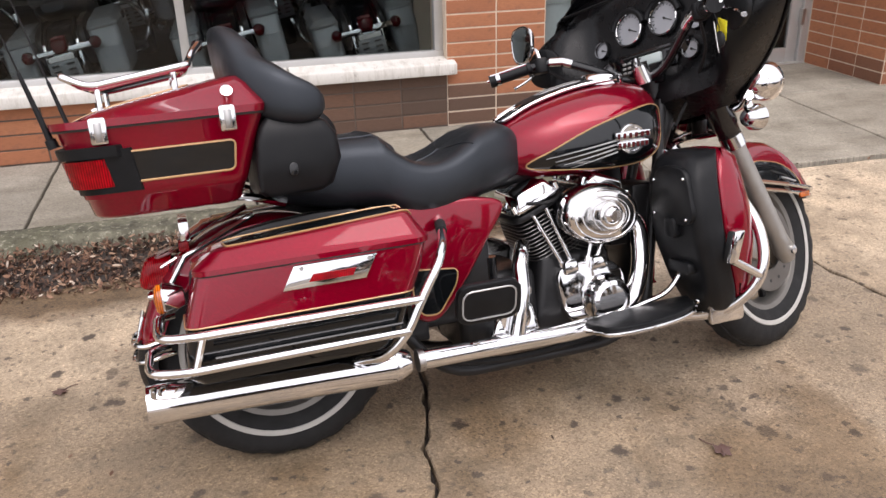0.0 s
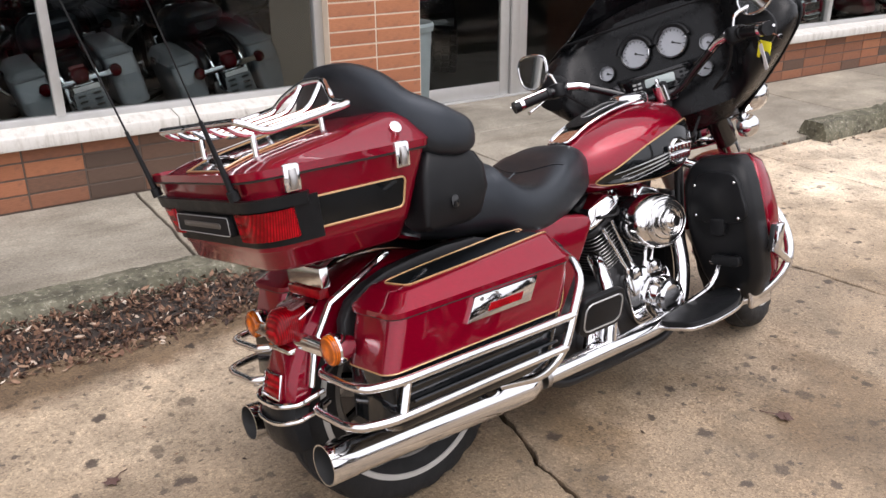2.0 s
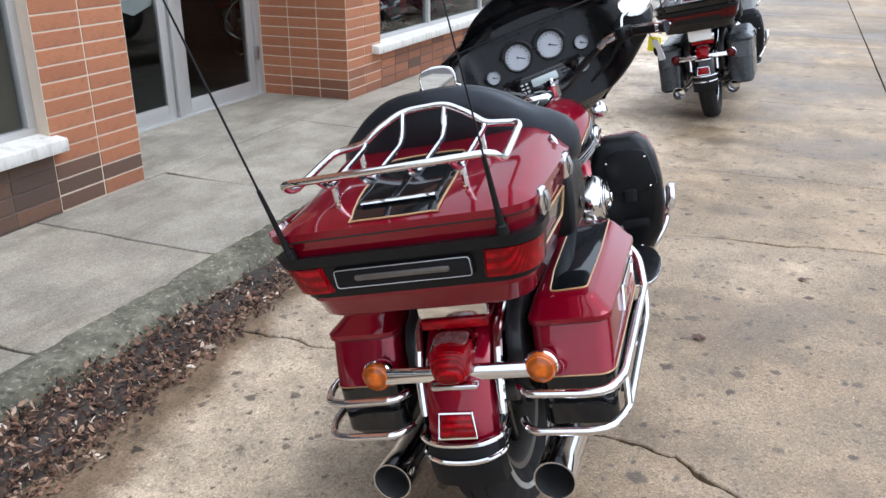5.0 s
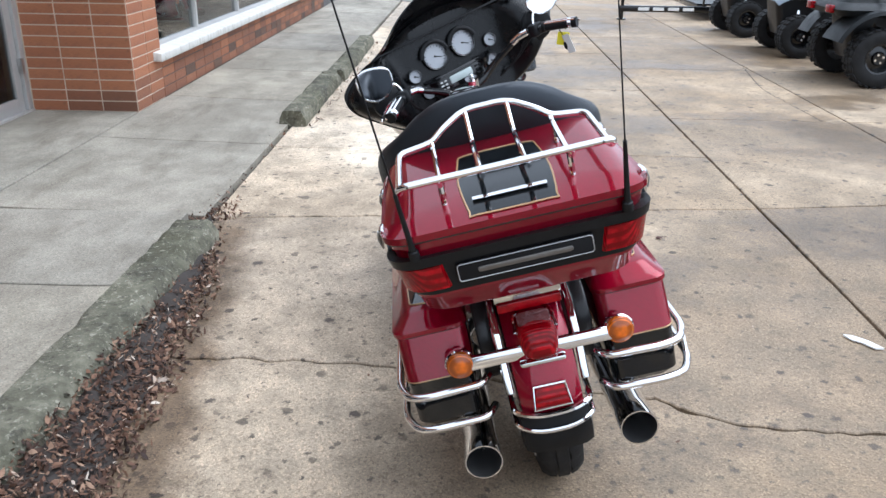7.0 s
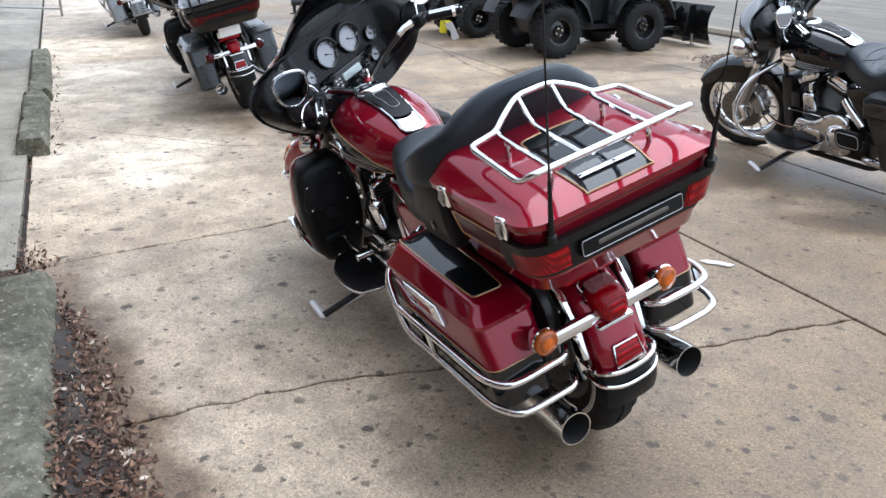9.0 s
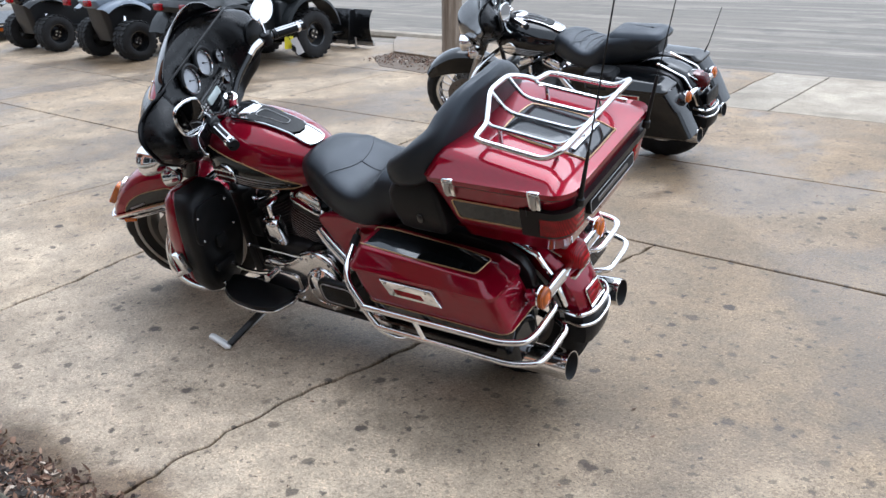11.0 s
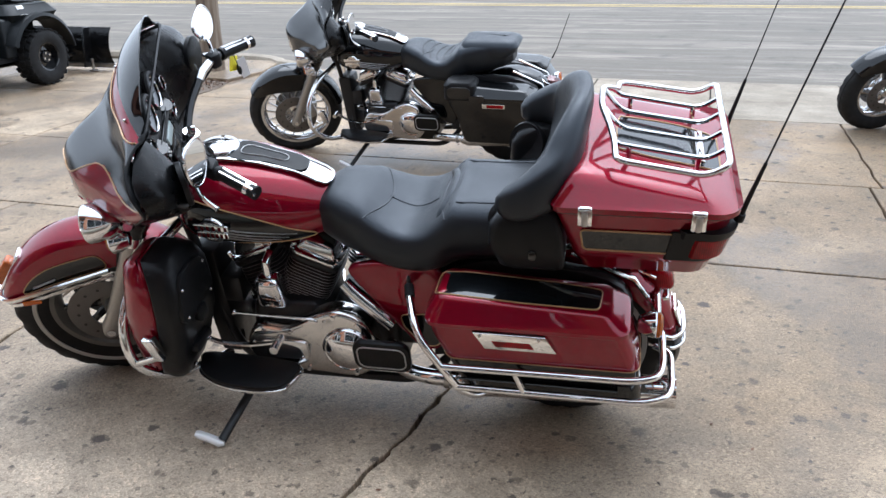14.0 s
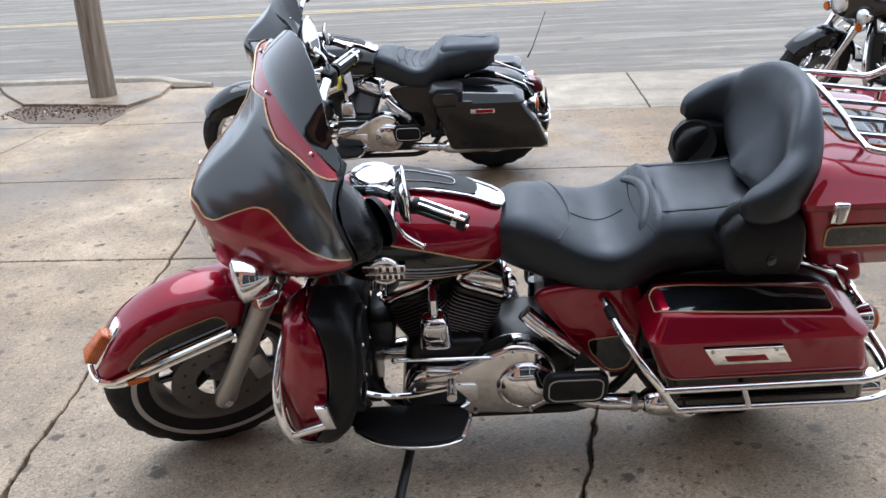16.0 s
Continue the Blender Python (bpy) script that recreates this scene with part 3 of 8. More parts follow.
lot = tagged(new("pavement_lot"), "tan and grey worn concrete parking lot slabs", "", "", "structure")
lot.matrix_basis = SITE
J1 = [(0.57, 0.13), (0.89, 0.18), (1.35, 0.22), (1.58, 0.33), (2.06, 0.45), (2.46, 0.52), (3.06, 0.55), (3.63, 0.53)]
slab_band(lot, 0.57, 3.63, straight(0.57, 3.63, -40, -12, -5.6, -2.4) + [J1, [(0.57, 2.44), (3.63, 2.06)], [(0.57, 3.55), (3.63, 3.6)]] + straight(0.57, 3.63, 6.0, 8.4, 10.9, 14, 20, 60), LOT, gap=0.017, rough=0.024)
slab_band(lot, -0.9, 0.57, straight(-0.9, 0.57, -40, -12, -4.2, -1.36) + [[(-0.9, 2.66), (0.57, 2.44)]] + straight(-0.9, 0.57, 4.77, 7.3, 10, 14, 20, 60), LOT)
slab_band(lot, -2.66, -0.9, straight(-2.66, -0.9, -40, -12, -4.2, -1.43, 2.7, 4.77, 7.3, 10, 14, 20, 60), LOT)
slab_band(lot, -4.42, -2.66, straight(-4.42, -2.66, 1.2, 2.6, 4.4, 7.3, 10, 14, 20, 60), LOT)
verge = tagged(new("pavement_street"), "pale concrete slabs along the street", "", "", "structure")
verge.matrix_basis = SITE
slab_band(verge, -4.42, -2.66, straight(-4.42, -2.66, -40, -12, -5.4, -3.0, -1.62, -0.44, 0.68, 1.2), PALE)
walkway = tagged(new("pavement_shop"), "grey concrete pavement along the shop front", "", "", "structure")
walkway.matrix_basis = SITE
slab_band(walkway, 3.722, 4.9, straight(3.722, 4.9, -40, -12, -5, -2.1, -1.02, 0.03, 1.07, 2.04), WALKWAY, 0.045)
slab_band(walkway, 3.645, 4.9, straight(3.645, 4.9, 2.055, 3.6, 5.1, 6.6, 8.1, 9.6, 11.1, 12.6, 16, 30, 60), WALKWAY, 0.018, slope=0.024)
slab_band(walkway, 4.905, 5.78, straight(4.905, 5.78, 1.86, 4.46), WALKWAY, 0.047)


# ---- kerb, parking block, leaf litter ----
def rough_bar(length, w0, w1, h, chips, seed):
    """An old cast concrete bar with worn, chipped edges, along x from 0."""
    loops = []
    n = int(length / 0.045)
    for i in range(n + 1):
        x = length * i / n
        loop = []
        for y, z in ((-w0 / 2, 0), (-w0 / 2 * 0.98, h * 0.45), (-w1 / 2 * 1.1, h * 0.86), (-w1 / 2 * 0.9, h), (0, h * 1.01), (w1 / 2 * 0.9, h), (w1 / 2 * 1.1, h * 0.86), (w0 / 2 * 0.98, h * 0.45), (w0 / 2, 0)):
            q = Vector((x * 7, y * 14 + seed, z * 14))
            d = chips * noise.fractal(q, 0.9, 2.1, 4)
            edge = 1.0 if z > h * 0.8 else 0.4
            loop.append(Vector((x, y + d * edge * (1 if y < 0 else -1), max(0, z - abs(d) * edge) if z else -0.02)))
        loops.append(loop)
    return loft(loops)


tagged(structure("kerb", rough_bar(8.72, 0.25, 0.165, 0.112, 0.021, 3.0), MOSSY, at(-6.97, 3.606, 0), "mossy crumbling concrete kerb at the pavement edge", True))
stopper = thing("parking_block", "weathered concrete parking block with chipped edges", "parking block", at(4.22, 3.615, 0))
part("block", rough_bar(1.9, 0.21, 0.15, 0.125, 0.026, 11.0), MOSSY, stopper)
stopper2 = thing("parking_block", "weathered concrete parking block with chipped edges", "parking block", at(6.19, 3.585, 0, 0.4))
part("block", rough_bar(2.75, 0.20, 0.14, 0.12, 0.034, 29.0), MOSSY, stopper2)


def litter(name, count, place, size, label, flat=0.6):
    """Many small curled leaf and bark chips in one mesh; place() gives u, v, z."""
    bm = bmesh.new()
    for _ in range(count):
        u, v, z = place()
        s = size * random.uniform(0.45, 1.5)
        m = Matrix.Translation((u, v, z)) @ Euler((random.gauss(0, flat), random.gauss(0, flat), random.uniform(0, 6.3))).to_matrix().to_4x4()
        w = s * random.uniform(0.25, 0.8)
        curl = s * random.uniform(-0.2, 0.25)
        pts = [(-s, 0, curl), (-s * 0.3, w * 0.6, 0), (s * 0.4, w * 0.5, 0), (s, 0, curl), (s * 0.3, -w * 0.6, 0.1 * s), (-s * 0.4, -w * 0.5, 0)]
        vs = [bm.verts.new(m @ Vector(p)) for p in pts]
        bm.faces.new((vs[0], vs[1], vs[5]))
        bm.faces.new((vs[1], vs[2], vs[4], vs[5]))
        bm.faces.new((vs[2], vs[3], vs[4]))
    ob = link_mesh(name, bm, LITTER)
    ob.matrix_basis = SITE
    return tagged(ob, label, "leaf litter", "", "stuff")


def mulch_edge(u):
    return 3.235 + 0.11 * max(-0.4, min(u, 1.3)) + 0.04 * noise.noise((u * 4, 2, 3)) + 0.02 * noise.noise((u * 13, 5, 3)) + 0.27 * max(0, u - 1.3)


def mulch_spot():
    while True:
        u, v = random.uniform(-4.2, 2.05), random.uniform(3.08, 3.535)
        lo = mulch_edge(u)
        if v > lo + random.uniform(-0.06, 0.14):
            return u, v, 0.008 + 0.085 * max(0, min(1, (v - lo) / 0.24)) * random.random()


def mulch_bed():
    bm = bmesh.new()
    rows = []
    for i in range(130):
        u = -4.3 + 6.3 * i / 129
        lo = mulch_edge(u) + 0.03
        row = []
        for j in range(9):
            v = lo + max(0.02, 3.535 - lo) * j / 8
            row.append(bm.verts.new((u, v, -0.01 + 0.055 * math.sin(min(1, j / 5) * 1.57) + 0.018 * noise.noise((u * 9, v * 9, 0)))))
        rows.append(row)
    for a, b in zip(rows, rows[1:]):
        for j in range(8):
            bm.faces.new((a[j], a[j + 1], b[j + 1], b[j]))
    return bm


tagged(structure("ground_bed", mulch_bed(), SOIL, SITE, "damp soil and rotted leaves against the kerb", True))
random.seed(5)
litter("leaf_litter", 24000, mulch_spot, 0.0135, "brown dead leaves and bark chips along the kerb")


def seam_spot():
    if random.random() < 0.45:
        return random.gauss(2.1, 0.12), random.gauss(3.62, 0.06), 0.01
    u = random.uniform(2.1, 9)
    return u, random.gauss(3.66 if u < 4.2 else random.choice((3.46, 3.71)), 0.03), 0.012


litter("leaf_litter", 600, seam_spot, 0.015, "dead leaf scraps caught in the joint and round the parking blocks")
litter("leaf_crumbs", 420, lambda: (random.uniform(-2.5, 8), random.uniform(-2.5, 3.5), 0.004), 0.008, "tiny leaf scraps and grit scattered on the concrete", 0.15)


def leaf_thing(x, y, size, rz, label, material):
    ob = thing("fallen_leaf", label, "leaf", pose(x, y, 0.003, 0, 0, rz))
    lobes = [(0.0, 1.0), (0.25, 0.55), (0.75, 0.75), (0.45, 0.25), (0.8, 0.0), (0.35, -0.35), (0.1, -0.75), (-0.2, -0.4), (-0.7, -0.45), (-0.5, 0.1), (-0.85, 0.45), (-0.3, 0.5)]
    bm = bmesh.new()
    c = bm.verts.new((0, 0, 0.012))
    vs = [bm.verts.new((a * size, b * size, 0.006 * noise.noise((a * 5, b * 5, x)) + 0.005)) for a, b in lobes]
    for a, b in zip(vs, vs[1:] + vs[:1]):
        bm.faces.new((c, a, b))
    part("blade", bm, material, ob)
    part("stem", tube([(0, -0.4 * size, 0.006), (0.2 * size, -1.2 * size, 0.004), (0.1 * size, -1.9 * size, 0.002)], 0.0016, 5), material, ob)


LEAFBROWN = dusty("dry_brown_leaf", (0.09, 0.045, 0.035), 0.8, 0, 0, 0.1, 40)
PAPER = dusty("white_paper", (0.75, 0.74, 0.71), 0.8, 0, 0, 0.05, 20)
leaf_thing(1.28, 1.52, 0.036, 200, "curled brown dead leaf with its stem on the concrete", LEAFBROWN)
leaf_thing(-0.47, 2.48, 0.03, 120, "flat brown dead leaf on the concrete", LEAFBROWN)
leaf_thing(2.0, 1.1, 0.025, 20, "small brown dead leaf on the concrete", LEAFBROWN)
leaf_thing(0.62, 3.25, 0.03, 300, "pale curled dead leaf beside the leaf litter", dusty("pale_leaf", (0.36, 0.29, 0.23), 0.8))
scrap = thing("paper_scrap", "torn white scrap of paper on the concrete", "litter", pose(0.85, 0.62, 0.004, 0, 0, 35))
part("sheet", join(slab([(-0.07, -0.008), (0.0, -0.02), (0.06, -0.012), (0.085, 0.01), (0.04, 0.026), (0.01, 0.015), (-0.05, 0.02)], 0.0, 0.006)), PAPER, scrap)

# ---- shop front ----
WALLV = 4.90
brick_mesh = {}


def brick_data(length, material):
    key = (round(length, 3), material.name)
    if key not in brick_mesh:
        bm = box(-length / 2, length / 2, -0.004, 0.02, -0.0375, 0.0375, 0.0025, 1)
        data = bpy.data.meshes.new("brick")
        bm.to_mesh(data)
        bm.free()
        data.materials.append(material)
        brick_mesh[key] = data
    return brick_mesh[key]


def brick_face(parent, p, q, z0, courses, count, darkness):
    """Stack-bonded long bricks on the face from p to q (pairs u, v); the function of (i, j), from 0 to 1, picks how
    dark each is.
    """
    p, q = Vector((*p, 0)), Vector((*q, 0))
    d = q - p
    step = d.length / count
    ang = math.atan2(d.y, d.x)
    for j in range(courses):
        for i in range(count):
            tone_ = darkness(i, j) + random.uniform(-0.22, 0.22)
            ob = new("brick", brick_data(step - 0.009, DARKBRICK if tone_ > 0.68 else DULLBRICK if tone_ > 0.38 else BRICK))
            ob.parent = parent
            c = p + d * ((i + 0.5) / count)
            ob.matrix_basis = pose(c.x, c.y, z0 + 0.084 * (j + 0.5), 0, 0, math.degrees(ang)) @ Matrix.Translation((0, random.uniform(-0.001, 0.0012), 0))


wall_low = structure("wall_1", box(-9, 1.25, WALLV, 5.12, 0, 0.385), DARKMORTAR, SITE, "low brown brick wall under the shop window")
col_left = structure("wall_2", join(box(1.25, 1.88, WALLV, 5.8, 0, 2.7), box(1.5, 1.88, 5.8, 5.95, 0, 2.7)), MORTAR, SITE, "orange brick pier beside the shop door")
col_right = structure("wall_3", join(box(4.42, 5.04, WALLV, 5.95, 0, 2.7)), MORTAR, SITE, "orange brick pier beside the shop door")
wall_far = structure("wall_4", box(5.04, 13.3, WALLV, 5.12, 0, 0.385), DARKMORTAR, SITE, "low brown brick wall under the long window")
# unseen wall head, set higher over the door recess to let in more light
structure("wall_5", join(box(-9, 1.88, WALLV, 5.12, 2.7, 3.9), box(4.42, 13.3, WALLV, 5.12, 2.7, 3.9), box(1.88, 4.42, WALLV, 5.9, 3.5, 3.9), box(1.88, 4.42, 5.75, 5.9, 2.66, 3.5)), BRICK, SITE, "unseen brick wall above the windows, raised over the doorway")
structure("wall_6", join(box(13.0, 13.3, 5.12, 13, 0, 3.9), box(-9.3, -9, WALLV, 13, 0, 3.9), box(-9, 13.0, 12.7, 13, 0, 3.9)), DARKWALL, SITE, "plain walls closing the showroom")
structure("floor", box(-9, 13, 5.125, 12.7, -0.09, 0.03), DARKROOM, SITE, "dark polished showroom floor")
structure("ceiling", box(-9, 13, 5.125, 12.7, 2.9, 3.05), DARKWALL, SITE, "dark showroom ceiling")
structure("roof", box(-9.3, 13.3, 4.8, 13, 3.9, 4.0), DARKWALL, SITE, "flat roof")


def window(name, u0, u1, mullions, label, sill_parts):
    w = tagged(new(name), label, "", "", "structure")
    w.matrix_basis = SITE
    z0, z1, v = 0.45, 2.7, 5.0
    for n_, b in (("window_frame", box(u0, u1, v - 0.03, v + 0.03, z0, z0 + 0.05, 0.004)), ("window_frame", box(u0, u1, v - 0.03, v + 0.03, z1 - 0.05, z1, 0.004)),
                  ("window_frame", box(u0, u0 + 0.055, v - 0.028, v + 0.028, z0 + 0.05, z1 - 0.05, 0.004)), ("window_frame", box(u1 - 0.055, u1, v - 0.028, v + 0.028, z0 + 0.05, z1 - 0.05, 0.004))):
        part(n_, b, ALU, w)
    for u in mullions:
        part("mullion", box(u - 0.024, u + 0.024, v - 0.04, v + 0.028, z0 + 0.045, z1 - 0.05, 0.004), ALU, w)
    edges = [u0 + 0.05, *mullions, u1 - 0.05]
    for a, b in zip(edges, edges[1:]):
        p = part("pane", box(a + 0.02, b - 0.02, v - 0.004, v + 0.004, z0 + 0.04, z1 - 0.04), GLASS, w, "clear shop window pane", False)
        p.visible_shadow = False
    for a, b in zip(sill_parts, sill_parts[1:]):
        part("window_sill", hexa([(a + 0.002, 4.825, 0.375), (b - 0.002, 4.825, 0.375), (b - 0.002, 5.05, 0.385), (a + 0.002, 5.05, 0.385)], [(a + 0.002, 4.825, 0.445), (b - 0.002, 4.825, 0.445), (b - 0.002, 5.05, 0.475), (a + 0.002, 5.05, 0.475)], 0.008), WHITESILL, w, "chipped white painted sill")


window("window_1", -9, 1.25, [-7.8, -6.3, -4.8, -3.3, -1.78, -0.26], "wide aluminium-framed shop window over a white sill", [-9, -6.5, -4.1, -1.9, 0.3, 1.3])
window("window_2", 5.04, 13.0, [6.3, 7.85, 9.4, 11.0, 12.3], "long aluminium-framed shop window over a white sill", [4.86, 7.0, 9.2, 11.3, 13.1])


def shop_door():
    d = tagged(new("door_1"), "glazed aluminium double shop door, closed", "", "", "structure")
    d.matrix_basis = SITE
    v = 5.8
    def stile(a, b, z0, z1, dv=0.03):
        part("door_frame", box(a, b, v - dv, v + dv, z0, z1, 0.004), ALU, d)
    for a, b in ((1.885, 1.95), (3.27, 3.35), (4.35, 4.42)):
        stile(a, b, 0.05, 2.65, 0.045)
    stile(1.95, 3.27, 2.2, 2.26, 0.04)
    stile(3.35, 4.35, 2.2, 2.26, 0.04)
    for a, b in ((1.955, 3.265), (3.355, 4.345)):
        leaf = part("door_leaf", join(box(a, a + 0.09, v - 0.02, v + 0.02, 0.06, 2.19, 0.003), box(b - 0.09, b, v - 0.02, v + 0.02, 0.06, 2.19, 0.003), box(a + 0.09, b - 0.09, v - 0.02, v + 0.02, 0.06, 0.17, 0.003), box(a + 0.09, b - 0.09, v - 0.02, v + 0.02, 2.06, 2.19, 0.003)), ALU, d)
        p = part("pane", box(a + 0.085, b - 0.085, v - 0.003, v + 0.003, 0.165, 2.07), GLASS, leaf, "clear door pane", False)
        p.visible_shadow = False
        part("pane", box(a, b, v - 0.003, v + 0.003, 2.26, 2.66), GLASS, d, "", False).visible_shadow = False
    part("door_handle", tube(fillet([(3.40, v - 0.02, 0.95), (3.40, v - 0.07, 0.95), (3.40, v - 0.07, 1.2), (3.40, v - 0.02, 1.2)], 0.02), 0.012), ALU, d)
    part("door_sill", box(1.885, 4.42, v - 0.06, v + 0.06, 0.03, 0.06, 0.004), ALU, d)
    part("hinge", box(4.33, 4.36, v - 0.06, v - 0.02, 0.35, 0.47, 0.004), STEEL, d)


shop_door()

# ---- bin in the doorway ----
bin_ = thing("litter_bin", "pale blue-grey ribbed litter bin in the doorway", "bin", at(2.02, 5.36, 0.047))
BINPAINT = dusty("pale_blue_grey_plastic", (0.15, 0.19, 0.195), 0.5, 0, 0, 0.12, 8)
part("body", lathe([(0.0, 0), (0.165, 0), (0.17, 0.02), (0.2, 0.66), (0.2, 0.68), (0.185, 0.68), (0.16, 0.04), (0, 0.04)], (0, 0, 0), "z", 28), BINPAINT, bin_)
part("rim", lathe([(0.185, 0.66), (0.212, 0.665), (0.218, 0.70), (0.205, 0.72), (0.188, 0.70), (0.185, 0.66)], (0, 0, 0), "z", 28), BINPAINT, bin_)

# ---- utility pole and the soil pit by the street ----
pole = thing("utility_pole", "weathered grey-brown wooden utility pole in a soil pit", "pole", pose(4.66, -4.33, 0, 0.6, -1.0, 0))
part("shaft", tube([(0, 0, -0.05), (0.01, 0, 0.6), (0.0, 0.01, 2.5), (0, 0, 5), (0, 0, 8.5)], [0.135, 0.122, 0.117, 0.11, 0.1], 20), POLEWOOD, pole)
structure("pavement_island", slab([(4.50, -4.70), (6.62, -4.78), (6.3, -4.35), (5.68, -3.66), (5.25, -3.60), (4.9, -3.52), (4.48, -3.42), (4.36, -3.95)], -0.05, 0.035, 0.008), LOT, SITE, "tan concrete slab round the pole")
structure("ground_pit", slab([(5.70, -3.68), (5.72, -3.35), (5.18, -2.86), (4.8, -2.80), (4.41, -2.72), (4.38, -3.1), (4.47, -3.43), (5.2, -3.6)], -0.05, 0.006, 0.004), dusty("damp_gravelly_soil", (0.12, 0.085, 0.056), 0.95, 0, 0, 0.2, 6, 0.8, 50), SITE, "damp brown soil strip round the pole")


def pit_spot():
    u = random.uniform(4.42, 5.65)
    lo = -3.45 - 0.18 * (u - 4.45)
    v = random.triangular(lo, -2.75 - 0.1 * (u - 4.4), lo + 0.08)
    return u, v, 0.010 + 0.02 * random.random()


random.seed(17)
litter("leaf_litter", 900, pit_spot, 0.016, "brown dead leaves and twigs in the pit by the pole")
kerb_path = [(15, -5.0), (9, -4.97), (6, -4.95), (5.0, -4.93), (4.62, -4.78), (4.4, -4.58), (4.0, -4.5)]
structure("kerb_street", tube(spline([(a, b, 0.01) for a, b in kerb_path], 6), [0.09] * 31 + [0.085, 0.08, 0.07, 0.06, 0.05, 0.04], 8, flat=0.75), PALE, SITE, "low pale concrete street kerb", True)


# ---- cracks in the slabs, filled with dirt ----
def crack(name, pts, w):
    fine_ = []
    for p_ in spline([(a, b, 0) for a, b in pts], 40):
        fine_.append((p_.x + 0.016 * noise.noise((p_.x * 17, p_.y * 17, 5)), p_.y + 0.016 * noise.noise((p_.x * 17, p_.y * 17, 9)), 0.0005))
    structure(name, tube(fine_, [w * (0.3 + 0.9 * abs(noise.noise((a * 23, b * 23, 1)))) for a, b, _ in fine_], 4, flat=0.12), SOIL, None, "thin dirt-filled crack in the concrete")


crack("ground_crack", [(5.33, 3.03), (4.9, 2.68), (4.5, 2.35), (4.16, 2.1), (3.95, 1.7)], 0.007)
crack("ground_crack", [(7.44, -1.43), (6.2, -1.14), (5.5, -1.09), (4.7, -1.05)], 0.009)
crack("ground_crack", [(1.37, 4.22), (1.30, 3.95)], 0.005)


# ---- touring motorcycles ----
from mathutils.bvhtree import BVHTree


def flip(pts):
    return [(x, -y, z) for x, y, z in pts]


def side(pts, s):
    return [(x, y * s, z) for x, y, z in pts]


def superloop(cx, cy, a, b, e=2.6, n=28):
    out = []
    for j in range(n):
        t = 2 * math.pi * j / n
        c, s = math.cos(t), math.sin(t)
        out.append((cx + a * math.copysign(abs(c) ** (2 / e), c), cy + b * math.copysign(abs(s) ** (2 / e), s)))
    return out


def smooth_outline(pts, n=5):
    return [(p.x, p.y) for p in spline([(a, b, 0) for a, b in pts], n, True)]


def decal(bvh, outline, way, offset, make=Vector, rings=5, start=1.0):
    """A thin skin over a surface: the outline (pairs) is thrown along `way` on to it. make(a, b) gives the start of each throw."""
    way = Vector(way)
    cx = sum(p[0] for p in outline) / len(outline)
    cy = sum(p[1] for p in outline) / len(outline)
    bm = bmesh.new()

    def throw(a, b):
        o = make(a, b)
        hit, nrm, _, _ = bvh.ray_cast(o, way)
        if hit is None:
            near = bvh.find_nearest(o + way * start)
            hit, nrm = near[0], near[1]
        if nrm.dot(way) > 0:
            nrm = -nrm
        return hit + nrm * offset
    loops = []
    for k in range(rings):
        f = 1 - k / rings
        loops.append([bm.verts.new(throw(cx + (a - cx) * f, cy + (b - cy) * f)) for a, b in outline])
    c = bm.verts.new(throw(cx, cy))
    n = len(outline)
    for p, q in zip(loops, loops[1:]):
        for j in range(n):
            bm.faces.new((p[j], p[(j + 1) % n], q[(j + 1) % n], q[j]))
    for j in range(n):
        bm.faces.new((loops[-1][j], loops[-1][(j + 1) % n], c))
    edge = [v.co.copy() for v in loops[0]]
    return bm, edge


def bvh_of(bm):
    b = bm.copy()
    bmesh.ops.recalc_face_normals(b, faces=b.faces)
    tree = BVHTree.FromBMesh(b)
    b.free()
    return tree


def tyre(cx, cz, R, w, tread=True, rim=0.205):
    """A tyre with rounded shoulders and tread grooves."""
    prof = [(rim, -w * 0.36), (rim + 0.02, -w * 0.46), (R * 0.83, -w * 0.5), (R * 0.93, -w * 0.45), (R * 0.98, -w * 0.3), (R * 0.995, -w * 0.17), (R * 0.982, -w * 0.155), (R * 0.984, -w * 0.13), (R, -w * 0.115), (R, w * 0.115), (R * 0.984, w * 0.13), (R * 0.982, w * 0.155), (R * 0.995, w * 0.17), (R * 0.98, w * 0.3), (R * 0.93, w * 0.45), (R * 0.83, w * 0.5), (rim + 0.02, w * 0.46), (rim, w * 0.36), (rim - 0.01, 0), (rim, -w * 0.36)]
    bm = lathe(prof, (cx, 0, cz), "y", 72)
    if tread:
        # slanted sipes pressed into the shoulders
        for v in bm.verts:
            d = Vector((v.co.x - cx, 0, v.co.z - cz))
            r = d.length
            if r > R * 0.925 and abs(v.co.y) > w * 0.16:
                k = int(round((math.atan2(d.z, d.x) % (2 * math.pi)) / (2 * math.pi) * 72))
                if k % 3 == 0:
                    v.co -= d.normalized() * 0.007
    return bm


def cast_spokes(cx, cz, n, r0, r1, wide, twist=0.0):
    out = []
    for k in range(n):
        a = 2 * math.pi * k / n
        b = a + twist
        m = (r0 + r1) / 2
        pts = [Vector((cx + r0 * math.cos(a), 0, cz + r0 * math.sin(a))), Vector((cx + m * math.cos((a + b) / 2 + twist * 0.25), 0, cz + m * math.sin((a + b) / 2 + twist * 0.25))), Vector((cx + r1 * math.cos(b), 0, cz + r1 * math.sin(b)))]
        out.append(tube(spline(pts, 4), [wide * (1 - 0.35 * j / 8) for j in range(9)], 8, flat=1.0))
    return join(*out)


